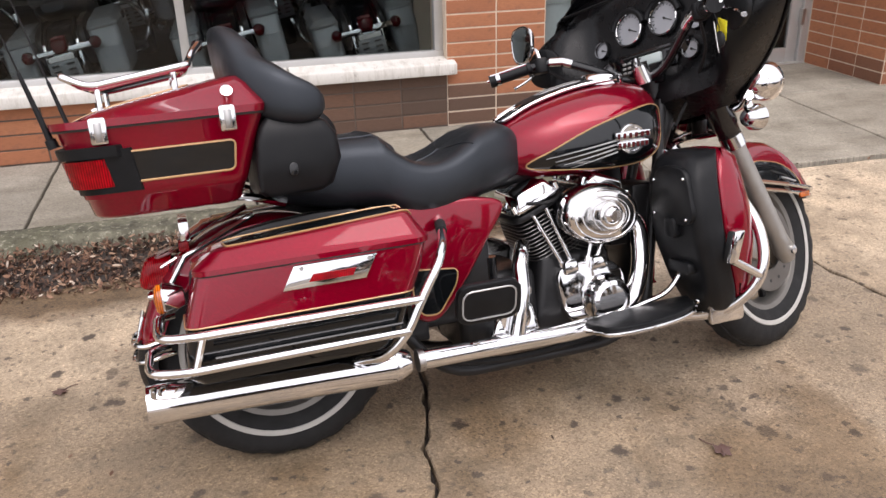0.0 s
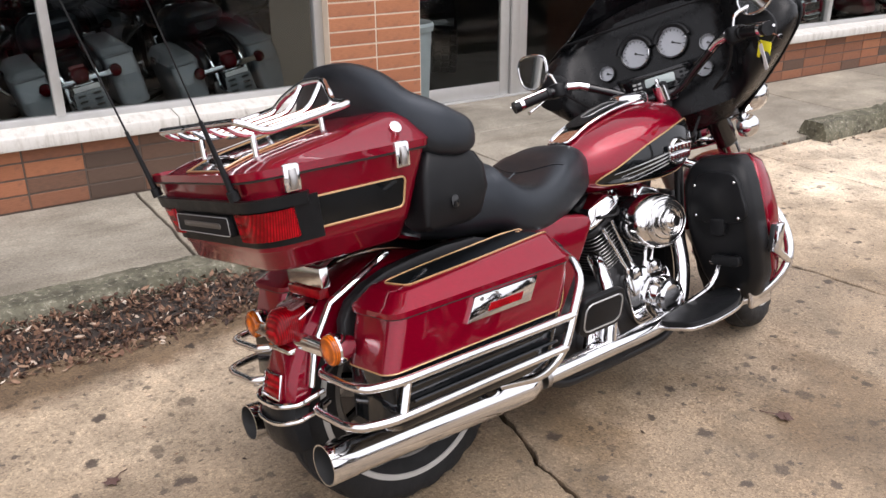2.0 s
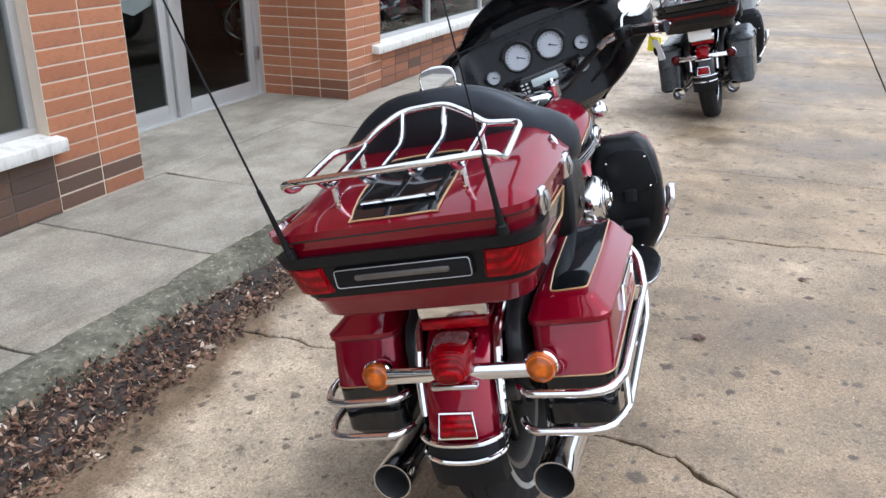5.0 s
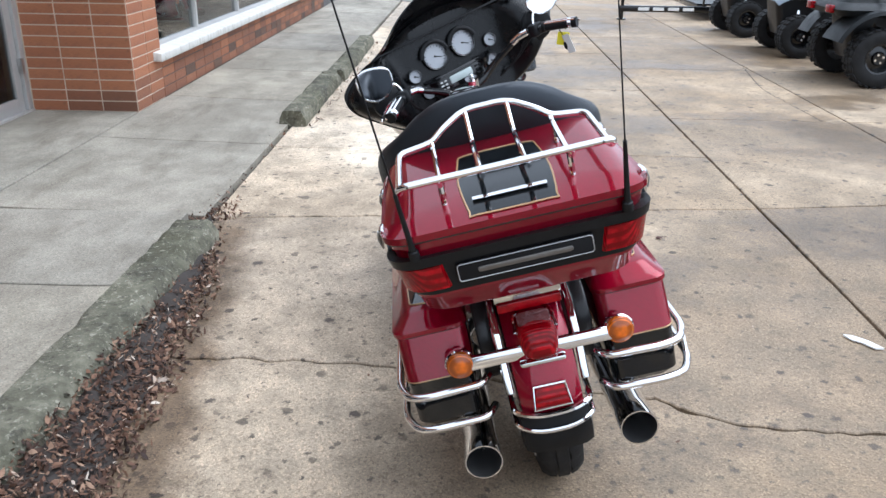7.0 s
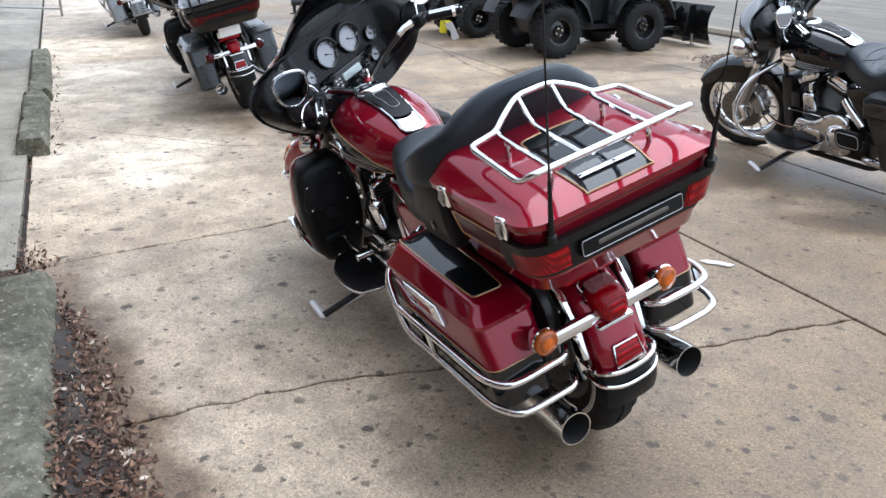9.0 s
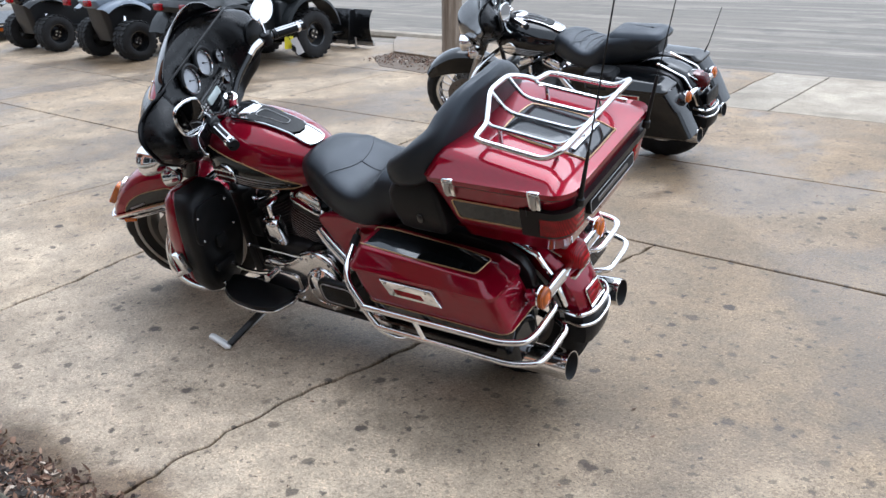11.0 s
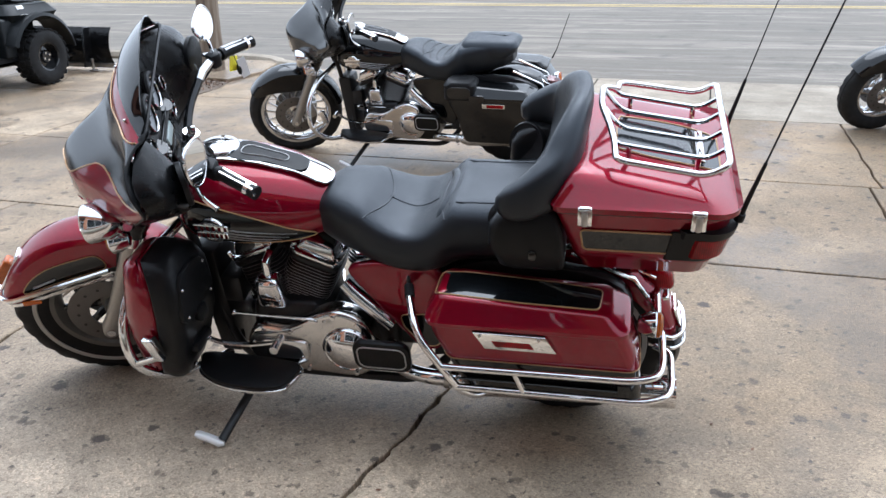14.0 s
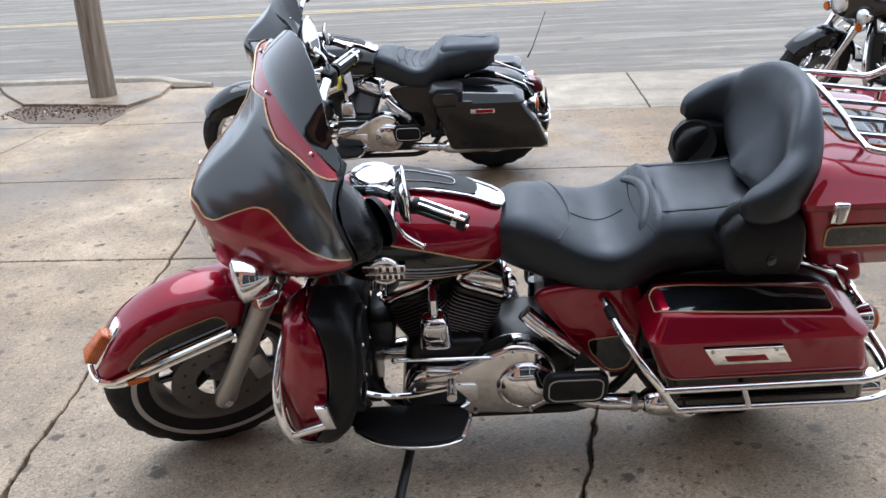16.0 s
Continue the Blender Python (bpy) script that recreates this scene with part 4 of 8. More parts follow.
def wheel(P, root, name, cx, cz, R, w, kind, whitewall, disc_sides, tr=None):
    grow = 1.19 if kind == "turbine" else 1.0

    def put(n_, bm, mat, par, lab=""):
        if grow != 1 and n_ in ("rim", "spokes"):
            bm.transform(Matrix.Translation((cx, 0, cz)) @ Matrix.Diagonal((grow, 1, grow, 1)) @ Matrix.Translation((-cx, 0, -cz)))
        if tr is not None:
            bm.transform(tr)
        return part(n_, bm, mat, par, lab)
    wh = put(name, lathe([(0.0, -0.05), (0.028, -0.05), (0.03, -0.02), (0.045, -0.015), (0.045, 0.015), (0.03, 0.02), (0.028, 0.05), (0, 0.05)], (cx, 0, cz), "y", 24), P["rim"], root, "wheel hub")
    put("tyre", tyre(cx, cz, R, w, True, 0.205 * grow), RUBBER, wh, "black road tyre")
    put("rim", lathe([(0.212, -w * 0.37), (0.214, -w * 0.33), (0.198, -w * 0.28), (0.182, -w * 0.1), (0.182, w * 0.1), (0.198, w * 0.28), (0.214, w * 0.33), (0.212, w * 0.37), (0.19, w * 0.33), (0.172, w * 0.1), (0.172, -w * 0.1), (0.19, -w * 0.33), (0.212, -w * 0.37)], (cx, 0, cz), "y", 56), P["rim"], wh, "metal wheel rim")
    if kind == "cast":
        put("spokes", cast_spokes(cx, cz, 9, 0.03, 0.19, 0.017), P["spoke"], wh, "dark cast spokes")
    elif kind == "turbine":
        put("spokes", cast_spokes(cx, cz, 18, 0.03, 0.19, 0.009, 0.5), P["rim"], wh, "polished curved spokes")
    else:
        put("spokes", cast_spokes(cx, cz, 5, 0.03, 0.19, 0.03, 0.12), P["rim"], wh, "five broad polished spokes")
    for s in disc_sides:
        h = 0.062 * s
        holes = lathe([(0.075, h - 0.003), (0.145, h - 0.003), (0.145, h + 0.003), (0.075, h + 0.003), (0.075, h - 0.003)], (cx, 0, cz), "y", 40)
        d = put("brake_disc", holes, DISCSTEEL, wh, "drilled steel brake disc")
        # solid dark studs paint the shade of the drilled holes
        drill = join(*[lathe([(0, h - 0.0042), (0.0055, h - 0.0042), (0.0055, h + 0.0042), (0, h + 0.0042)], (cx + 0.112 * math.cos(k * 0.4488 + 0.1), 0, cz + 0.112 * math.sin(k * 0.4488 + 0.1)), "y", 8) for k in range(14)])
        tagged(put("disc_hole_marks", drill, INK, d), "", "", "", "stuff")
        put("caliper", hexa([(cx - 0.15, h * 0.7, cz - 0.01), (cx - 0.1, h * 0.7, cz - 0.03), (cx - 0.1, h * 1.5, cz - 0.03), (cx - 0.15, h * 1.5, cz - 0.01)], [(cx - 0.13, h * 0.7, cz + 0.09), (cx - 0.075, h * 0.7, cz + 0.07), (cx - 0.075, h * 1.5, cz + 0.07), (cx - 0.13, h * 1.5, cz + 0.09)], 0.008), STEEL, wh)
    if whitewall:
        for s in (-1, 1):
            y = s * w * 0.502
            put("whitewall", lathe([(0.240, y * 0.985), (0.242, y + s * 0.0022), (0.254, y + s * 0.0025), (0.256, y * 0.99)], (cx, 0, cz), "y", 64), WHITEWALL, wh, "narrow whitewall band")
    return wh


def arch(cx, cz, a0, a1, prof, n=30):
    """A mudguard: prof(t) gives (y, radius) pairs across, t from 0 to 1 along the arc."""
    bm = bmesh.new()
    rows = []
    for i in range(n + 1):
        t = i / n
        a = radians(a0 + (a1 - a0) * t)
        rows.append([bm.verts.new((cx + r * math.cos(a), y, cz + r * math.sin(a))) for y, r in prof(t)])
    for p, q in zip(rows, rows[1:]):
        for j in range(len(p) - 1):
            bm.faces.new((p[j], p[j + 1], q[j + 1], q[j]))
    bmesh.ops.recalc_face_normals(bm, faces=bm.faces)
    bmesh.ops.solidify(bm, geom=bm.faces[:], thickness=0.004)
    return bm


def rounded_loop(x0, x1, y0, y1, rf, rr, z, n=5):
    """A loop round a box seen from above; rf and rr: corner radii in front (x1) and behind."""
    out = []
    for (cx, cy, r, a) in ((x1, y1, rf, 0), (x0, y1, rr, 90), (x0, y0, rr, 180), (x1, y0, rf, 270)):
        ox = cx - r if a in (0, 270) else cx + r
        oy = cy - r if a in (0, 90) else cy + r
        for j in range(n + 1):
            t = radians(a + 90 * j / n)
            out.append(Vector((ox + r * math.cos(t), oy + r * math.sin(t), z)))
    return out


PAINT_MAIN = dict(body=RED, body2=CHARCOAL, stripe=GOLD, fairing=FAIRINGPAINT, rim=WHEELGREY, spoke=GPLASTIC, bag=RED, baglow=CHARCOAL, lens=AMBER, engine=ENGINE)


def motorcycle(name, label, category, m, P, tour=True, lowers=True, steer=23.0, front="cast", whitewall=True, fine=True, guards=True, kick=True, bag_reflector=False, group="", fairing=True, drop=0.0, stretch=0.0):
    root = thing(name, label, category, m, group)
    ax = Vector((-math.sin(radians(27)), 0, math.cos(radians(27))))
    A = Vector((1.29, 0, 0.8))
    head = Vector((-math.sin(radians(24)), 0, math.cos(radians(24))))
    S = Matrix.Translation(A) @ Matrix.Rotation(radians(steer), 4, head) @ Matrix.Translation(-A)

    def p(n_, bm, mat, par=None, lab="", smooth=True):
        return part(n_, bm, mat, par or root, lab, smooth)

    def pf(n_, bm, mat, par=None, lab=""):
        bm.transform(S)
        return part(n_, bm, mat, par or root, lab)

    def each(n_, bms, mat, par, front_=False):
        for b_ in bms:
            (pf if front_ else p)(n_, b_, mat, par)

    def stripe(n_, pts, par, r=0.0021, mat=None, steered=False):
        bm = tube(pts, r, 5, True, False)
        return (pf if steered else p)(n_, bm, mat or P["stripe"], par)

    # -- wheels
    wheel(P, root, "rear_wheel", 0, 0.322, 0.325, 0.13, "cast", whitewall, (1,))
    wheel(P, root, "front_wheel", 1.58, 0.32, 0.325, 0.125, front, whitewall, (-1, 1), S)

    # -- frame
    for s in (-1, 1):
        p("frame_tube", tube(fillet(side([(1.22, 0.04, 0.84), (1.19, 0.06, 0.70), (1.08, 0.11, 0.22), (0.95, 0.13, 0.16), (0.45, 0.13, 0.16), (0.32, 0.12, 0.30), (0.30, 0.1, 0.62)], s), 0.08), 0.016, 10), ENGINE)
        p("swingarm", hexa(side([(-0.04, 0.075, 0.30), (0.40, 0.10, 0.27), (0.40, 0.13, 0.27), (-0.04, 0.10, 0.30)], s), side([(-0.04, 0.075, 0.345), (0.40, 0.10, 0.33), (0.40, 0.13, 0.33), (-0.04, 0.10, 0.345)], s), 0.008), ENGINE)
        p("shock", tube([(0.02, 0.125 * s, 0.34), (0.16, 0.125 * s, 0.60)], 0.022, 12), GPLASTIC)
    p("neck", tube([(1.20, 0, 0.68), (1.24, 0, 0.78), (1.215, 0, 0.90)], 0.04, 14), ENGINE)
    p("backbone", tube([(1.2, 0, 0.78), (0.9, 0, 0.70), (0.35, 0, 0.62)], 0.03, 10), ENGINE)
    p("battery_box", box(0.34, 0.60, -0.125, 0.125, 0.30, 0.60, 0.02), ENGINE)
    if kick:
        st = p("kickstand", tube(fillet([(0.955, 0.13, 0.19), (0.98, 0.22, 0.19), (1.03, 0.44, 0.122)], 0.04), 0.014, 10), P["engine"], None, "black side stand, swung out")
        p("stand_foot", tube([(1.022, 0.442, 0.116), (1.036, 0.446, 0.118), (1.062, 0.450, 0.137), (1.096, 0.456, 0.157), (1.104, 0.457, 0.161)], [0.012, 0.017, 0.016, 0.0155, 0.010], 12, flat=0.6), STANDMETAL, st, "chrome stand foot")
        p("stand_spring", tube([(0.985, 0.2, 0.165), (1.02, 0.36, 0.128)], 0.007, 8), STEEL, st)

    # -- engine
    eng = p("engine", join(hexa([(0.72, -0.105, 0.19), (1.02, -0.105, 0.19), (1.02, 0.15, 0.19), (0.72, 0.15, 0.19)], [(0.76, -0.10, 0.45), (0.98, -0.10, 0.45), (0.98, 0.14, 0.45), (0.76, 0.14, 0.45)], 0.025, 3), box(0.50, 0.74, -0.11, 0.15, 0.19, 0.42, 0.03, 3)), P["engine"], None, "black V-twin engine")
    C = Vector((0.87, 0, 0.345))
    for s, nm in ((-1, "rear"), (1, "front")):
        tilt = Matrix.Translation(C) @ Matrix.Rotation(radians(22.5 * s), 4, "Y")
        fins = []
        count = 13 if fine else 7
        for k in range(count):
            z = 0.095 + 0.135 * k / (count - 1)
            g = 1.0 + 0.10 * math.sin(k / count * 3.1)
            fins.append(slab(rrect(0.152 * g, 0.182 * g, 0.035, 3), z, z + 0.0045, 0.0012 if fine else 0, "z", 1))
        core = slab(rrect(0.10, 0.13, 0.04, 3), 0.06, 0.245, 0, "z")
        core.transform(tilt)
        cy = p("cylinder", core, P["engine"], None, "black finned cylinder with bright fin edges")
        for fin in fins:
            fin.transform(tilt)
            p("fin", fin, P["engine"], cy)
        trims = [tube([(a, b, 0.0975 + 0.135 * k / (count - 1)) for a, b in rrect(0.1535 * (1 + 0.10 * math.sin(k / count * 3.1)), 0.1835 * (1 + 0.10 * math.sin(k / count * 3.1)), 0.035, 3)], 0.0013, 4, True) for k in range(count)]
        for trim in trims:
            trim.transform(tilt)
            p("fin_edge", trim, FINEDGE, cy, "bright fin edge")
        head = join(slab(rrect(0.172, 0.198, 0.035, 3), 0.244, 0.262, 0.003), slab(rrect(0.14, 0.17, 0.035, 3), 0.266, 0.276, 0.002))
        head.transform(tilt)
        p("cylinder_head", head, P["engine"], eng)
        rock = join(hexa([(-0.07, -0.105, 0.277), (0.07, -0.105, 0.277), (0.07, 0.09, 0.277), (-0.07, 0.09, 0.277)], [(-0.05, -0.098, 0.325), (0.05, -0.098, 0.325), (0.046, 0.08, 0.325), (-0.046, 0.08, 0.325)], 0.012, 3), slab(rrect(0.162, 0.215, 0.03, 3), 0.272, 0.284, 0.003))
        rock.transform(tilt)
        p("rocker_cover", rock, CHROME, eng, "chrome rocker cover")
        each("cover_bolt", [cyl(tilt @ Vector((a, b, 0.28)), tilt @ Vector((a, b, 0.30)), 0.008, 8) for a in (-0.074, 0.074) for b in (-0.095, 0.0, 0.085)], CHROME, eng)
        for d in (0.0, 0.028):
            a0, a1 = C + Vector((0.018 * s + d * s, -0.125, 0.05)), tilt @ Vector((-0.012 * s + d * s * 1.6, -0.105, 0.25))
            p("pushrod_tube", join(cyl(a0, a1, 0.0072, 10), cyl(a0, a0.lerp(a1, 0.16), 0.012, 10)), CHROME, eng, "chrome pushrod tube")
    # right side: gear case, nose cone, air cleaner, transmission
    case = smooth_outline([(0.80, 0.40), (0.90, 0.415), (0.985, 0.39), (1.01, 0.31), (0.975, 0.235), (0.90, 0.21), (0.83, 0.24), (0.80, 0.31)], 4)
    p("gear_case", slab(case, -0.135, -0.10, 0.008, "y"), CHROME, eng, "chrome gear case cover")
    nose = p("nose_cone", lathe([(0.072, -0.13), (0.07, -0.155), (0.06, -0.165), (0.058, -0.185), (0.045, -0.19), (0.043, -0.184), (0.0, -0.186)], (0.935, 0, 0.30), "y", 32), CHROME, eng, "round chrome timer cover")
    # dark bars paint the shade inside the cover's slots
    each("cover_slot", [tube([(0.935 + 0.0595 * math.cos(a), -0.172, 0.30 + 0.0595 * math.sin(a)), (0.935 + 0.0595 * math.cos(a + 0.28), -0.172, 0.30 + 0.0595 * math.sin(a + 0.28))], 0.004, 6) for a in (0.3 + 0.5 * k for k in range(12))] if fine else [], INK, nose)
    each("tappet_block", [box(0.81, 0.855, -0.15, -0.10, 0.385, 0.425, 0.008), box(0.90, 0.945, -0.15, -0.10, 0.385, 0.425, 0.008)], CHROME, eng)
    p("oil_filter", cyl((1.0, -0.05, 0.27), (1.10, -0.05, 0.27), 0.036, 20), CHROME, eng)
    air = lathe([(1.0, 0.0), (1.0, -0.35), (0.97, -0.55), (0.88, -0.72), (0.74, -0.82), (0.56, -0.87), (0.46, -0.88), (0.42, -0.80), (0.36, -0.84), (0.30, -0.84), (0.27, -0.93), (0.16, -1.0), (0.0, -1.02)], (0, 0, 0), "y", 48)
    oval = Matrix.Translation((0.918, -0.145, 0.552)) @ Matrix.Rotation(radians(7), 4, "Y") @ Matrix.Diagonal((0.118, 0.075, 0.086, 1))
    for v in air.verts:
        r = math.hypot(v.co.x, v.co.z)
        k = max(0.0, min(1.0, (0.55 - r) / 0.1))
        v.co.x = v.co.x * (1 - 0.27 * k) + 0.18 * k
    air.transform(oval)
    acl = p("air_cleaner", air, POLISHED, eng, "oval chrome air cleaner cover")
    for r_, h_, t_ in ((0.80, -0.80, 0.018), (0.62, -0.862, 0.016), (0.50, -0.888, 0.014)):
        rg = tube([(r_ * math.cos(a) * (1 - 0.27 * max(0.0, min(1.0, (0.55 - r_) / 0.1))) + 0.18 * max(0.0, min(1.0, (0.55 - r_) / 0.1)), h_, r_ * math.sin(a)) for a in (2 * math.pi * j / 40 for j in range(40))], t_, 6, True)
        rg.transform(oval)
        p("cover_ring", rg, CHROME, acl)
    p("air_filter", slab([(0.918 + 0.112 * math.cos(t), 0.552 + 0.082 * math.sin(t)) for t in (0.1963 * k for k in range(32))], -0.148, -0.09, 0.004, "y"), GPLASTIC, acl)
    p("cover_emblem", lathe([(0, -0.003), (0.016, -0.003), (0.018, 0)], (0.94, -0.2235, 0.549), "y", 20), CHROME, acl)
    p("carburettor", box(0.84, 0.93, -0.09, 0.03, 0.50, 0.60, 0.015), ENGINE, eng)
    p("transmission_cover", join(hexa([(0.56, -0.165, 0.235), (0.72, -0.165, 0.235), (0.72, -0.10, 0.235), (0.56, -0.10, 0.235)], [(0.60, -0.155, 0.33), (0.70, -0.155, 0.33), (0.70, -0.10, 0.33), (0.60, -0.10, 0.33)], 0.014, 3), cyl((0.64, -0.17, 0.30), (0.64, -0.10, 0.30), 0.045, 24), cyl((0.69, -0.13, 0.36), (0.69, -0.09, 0.36), 0.02, 14)), CHROME, eng, "chrome transmission end cover")
    p("oil_filler", cyl((0.60, -0.11, 0.40), (0.60, -0.11, 0.47), 0.018, 14), GPLASTIC, eng)
    # left side: primary case, derby cover, horn
    prim = smooth_outline([(0.99, 0.35), (0.95, 0.40), (0.85, 0.40), (0.75, 0.455), (0.68, 0.475), (0.61, 0.45), (0.568, 0.38), (0.565, 0.30), (0.60, 0.24), (0.66, 0.215), (0.76, 0.222), (0.90, 0.228), (0.97, 0.25), (1.0, 0.30)], 4)
    pc = p("primary_cover", slab(prim, 0.13, 0.205, 0.016, "y", 3), POLISHED, eng, "polished primary chain cover")
    p("derby_cover", lathe([(0.084, 0.20), (0.084, 0.212), (0.080, 0.218), (0.074, 0.221), (0.071, 0.219), (0.060, 0.228), (0.045, 0.235), (0.025, 0.240), (0.0, 0.242)], (0.655, 0, 0.335), "y", 40), CHROME, pc, "round chrome derby cover")
    p("cover_panel", slab(rrect(0.15, 0.075, 0.015, 3, 0.865, 0.315), 0.203, 0.212, 0.004, "y"), CHROME, pc)
    each("cover_screw", [cyl((a, 0.20, b), (a, 0.212, b), 0.007, 8) for a, b in ((0.975, 0.33), (0.93, 0.385), (0.84, 0.388), (0.75, 0.437), (0.69, 0.458), (0.615, 0.435), (0.585, 0.30), (0.64, 0.237), (0.80, 0.24), (0.93, 0.246))] if fine else [], CHROME, pc)
    p("starter_cover", tube(fillet([(0.655, 0.15, 0.555), (0.62, 0.16, 0.52), (0.51, 0.175, 0.425)], 0.03), [0.024] * 8, 14), CHROME, eng, "chrome starter tube")
    horn = p("horn_cover", hexa([(0.852, 0.12, 0.440), (0.956, 0.12, 0.440), (0.956, 0.168, 0.436), (0.852, 0.168, 0.436)], [(0.862, 0.12, 0.572), (0.946, 0.12, 0.572), (0.942, 0.188, 0.556), (0.866, 0.188, 0.556)], 0.024, 4), CHROME, eng, "chrome horn cover")
    p("horn_bracket", tube([(0.904, 0.10, 0.615), (0.904, 0.145, 0.605), (0.904, 0.145, 0.56)], 0.014, 10), CHROME, horn)
    p("shift_rod", join(tube([(1.02, 0.20, 0.445), (0.72, 0.20, 0.44)], 0.005, 8), ball((1.02, 0.2, 0.445), 0.009, 8), ball((0.72, 0.2, 0.44), 0.009, 8)), CHROME, eng, "thin chrome shift rod")
    p("heel_shift", join(tube(fillet([(1.16, 0.24, 0.40), (1.08, 0.245, 0.355), (0.98, 0.24, 0.345), (0.87, 0.245, 0.375)], 0.05), 0.008, 8), cyl((1.165, 0.225, 0.405), (1.165, 0.29, 0.405), 0.014, 12), cyl((0.865, 0.225, 0.38), (0.865, 0.29, 0.38), 0.014, 12)), CHROME, None, "chrome heel-toe shifter")
    p("brake_pedal", join(tube(fillet([(0.98, -0.2, 0.27), (1.10, -0.215, 0.30), (1.15, -0.22, 0.37)], 0.04), 0.008, 8), hexa(side([(1.13, 0.19, 0.36), (1.17, 0.19, 0.38), (1.17, 0.26, 0.38), (1.13, 0.26, 0.36)], -1), side([(1.125, 0.19, 0.375), (1.165, 0.19, 0.395), (1.165, 0.26, 0.395), (1.125, 0.26, 0.375)], -1), 0.004)), CHROME, None, "chrome brake pedal")
    p("oil_cooler", join(hexa([(1.075, -0.05, 0.20), (1.15, -0.05, 0.20), (1.15, 0.115, 0.20), (1.075, 0.115, 0.20)], [(1.10, -0.05, 0.60), (1.185, -0.05, 0.60), (1.185, 0.10, 0.60), (1.10, 0.10, 0.60)], 0.012), box(1.02, 1.09, -0.04, 0.12, 0.42, 0.52, 0.012)), P["engine"], None, "black cooler and wiring box on the frame")
    # loose cables
    each("spark_wire", [tube(spline([(0.87, -0.05, 0.62), (0.80, -0.12, 0.60), (0.73, -0.11, 0.60)], 6), 0.005, 6), tube(spline([(0.87, 0.06, 0.62), (0.95, 0.13, 0.60), (1.02, 0.1, 0.58)], 6), 0.005, 6)], RUBBER, eng)
    each("oil_line", [tube(spline([(0.72, 0.16, 0.22), (0.9, 0.17, 0.19), (1.05, 0.12, 0.2), (1.08, 0.08, 0.27)], 6), 0.008, 6), tube(spline([(0.35, -0.15, 0.22), (0.6, -0.16, 0.185), (0.85, -0.13, 0.18), (1.05, -0.1, 0.2)], 6), 0.010, 6)], RUBBER, eng)

    # -- exhaust
    for s in (-1, 1):
        mz0, mz1 = 0.272, 0.246
        muf = p("muffler", lathe([(0.030, 0.0), (0.034, 0.004), (0.047, 0.04), (0.0475, 0.05), (0.0475, 0.585), (0.049, 0.590), (0.049, 0.655), (0.0455, 0.655), (0.044, 0.50), (0.0, 0.50)], (0, 0, 0), "x", 36), CHROME, None, "long round chrome muffler")
        turn = Matrix.Translation((0.315, 0.203 * s, mz1)) @ Matrix.Rotation(math.atan2(mz0 - mz1, 0.655), 4, "Y") @ Matrix.Rotation(math.pi, 4, "Z")
        muf.data.transform(turn)
        inner = lathe([(0.0446, 0.654), (0.0440, 0.45), (0.0, 0.45)], (0, 0, 0), "x", 30)
        inner.transform(turn)
        p("muffler_bore", inner, INK, muf, "sooty black bore")
    p("exhaust_pipe", tube(fillet([(0.34, -0.203, 0.246), (0.84, -0.185, 0.232), (0.99, -0.165, 0.25), (1.065, -0.135, 0.36), (1.075, -0.11, 0.50), (1.02, -0.09, 0.545)], 0.07, 6), 0.0265, 16), CHROME, None, "chrome exhaust pipe of the front cylinder")
    p("exhaust_pipe", tube(fillet([(0.71, -0.09, 0.48), (0.672, -0.15, 0.45), (0.66, -0.18, 0.36), (0.63, -0.185, 0.25)], 0.06, 6), 0.0235, 16), CHROME, None, "chrome exhaust pipe of the rear cylinder")
    p("exhaust_pipe", tube(fillet([(0.60, -0.1, 0.21), (0.56, 0.05, 0.19), (0.50, 0.17, 0.24), (0.42, 0.20, 0.245), (0.31, 0.203, 0.246)], 0.06, 6), 0.025, 14), CHROME, None, "chrome crossover pipe")
    each("pipe_clamp", [cyl((0.335, 0.203 * s, 0.246), (0.352, 0.203 * s, 0.246), 0.031, 18) for s in (-1, 1)], STEEL, root)

    # -- tank
    secs = [(0.655, 0.045, 0.715, 0.775), (0.70, 0.095, 0.685, 0.82), (0.77, 0.14, 0.665, 0.855), (0.86, 0.170, 0.655, 0.884), (0.95, 0.188, 0.652, 0.902), (1.04, 0.190, 0.655, 0.910), (1.10, 0.178, 0.662, 0.905), (1.145, 0.145, 0.68, 0.888), (1.17, 0.08, 0.72, 0.85)]
    dense = spline([(x, h, a) for x, h, a, _ in secs], 3), spline([(x, h, b) for x, h, _, b in secs], 3)
    loops = []
    for q, r in zip(*dense):
        x, hw, zb, zt = q.x, q.y, q.z, r.z
        lp = []
        for j in range(36):
            t = 2 * math.pi * j / 36
            c, s = math.cos(t), math.sin(t)
            y = hw * math.copysign(abs(c) ** 0.8, c)
            z = (zb + zt) / 2 - 0.02 + (zt - (zb + zt) / 2 + 0.02 if s > 0 else (zb + zt) / 2 - 0.02 - zb) * math.copysign(abs(s) ** 0.85, s)
            lp.append(Vector((x, y, z)))
        loops.append(lp)
    tb = loft(loops)
    tree = bvh_of(tb)
    tank = p("fuel_tank", tb, P["body"], None, "painted teardrop fuel tank")
    panel = smooth_outline([(0.735, 0.712), (0.80, 0.745), (0.90, 0.79), (1.02, 0.825), (1.11, 0.838), (1.152, 0.81), (1.15, 0.73), (1.11, 0.685), (1.0, 0.675), (0.86, 0.685), (0.76, 0.695)], 4)
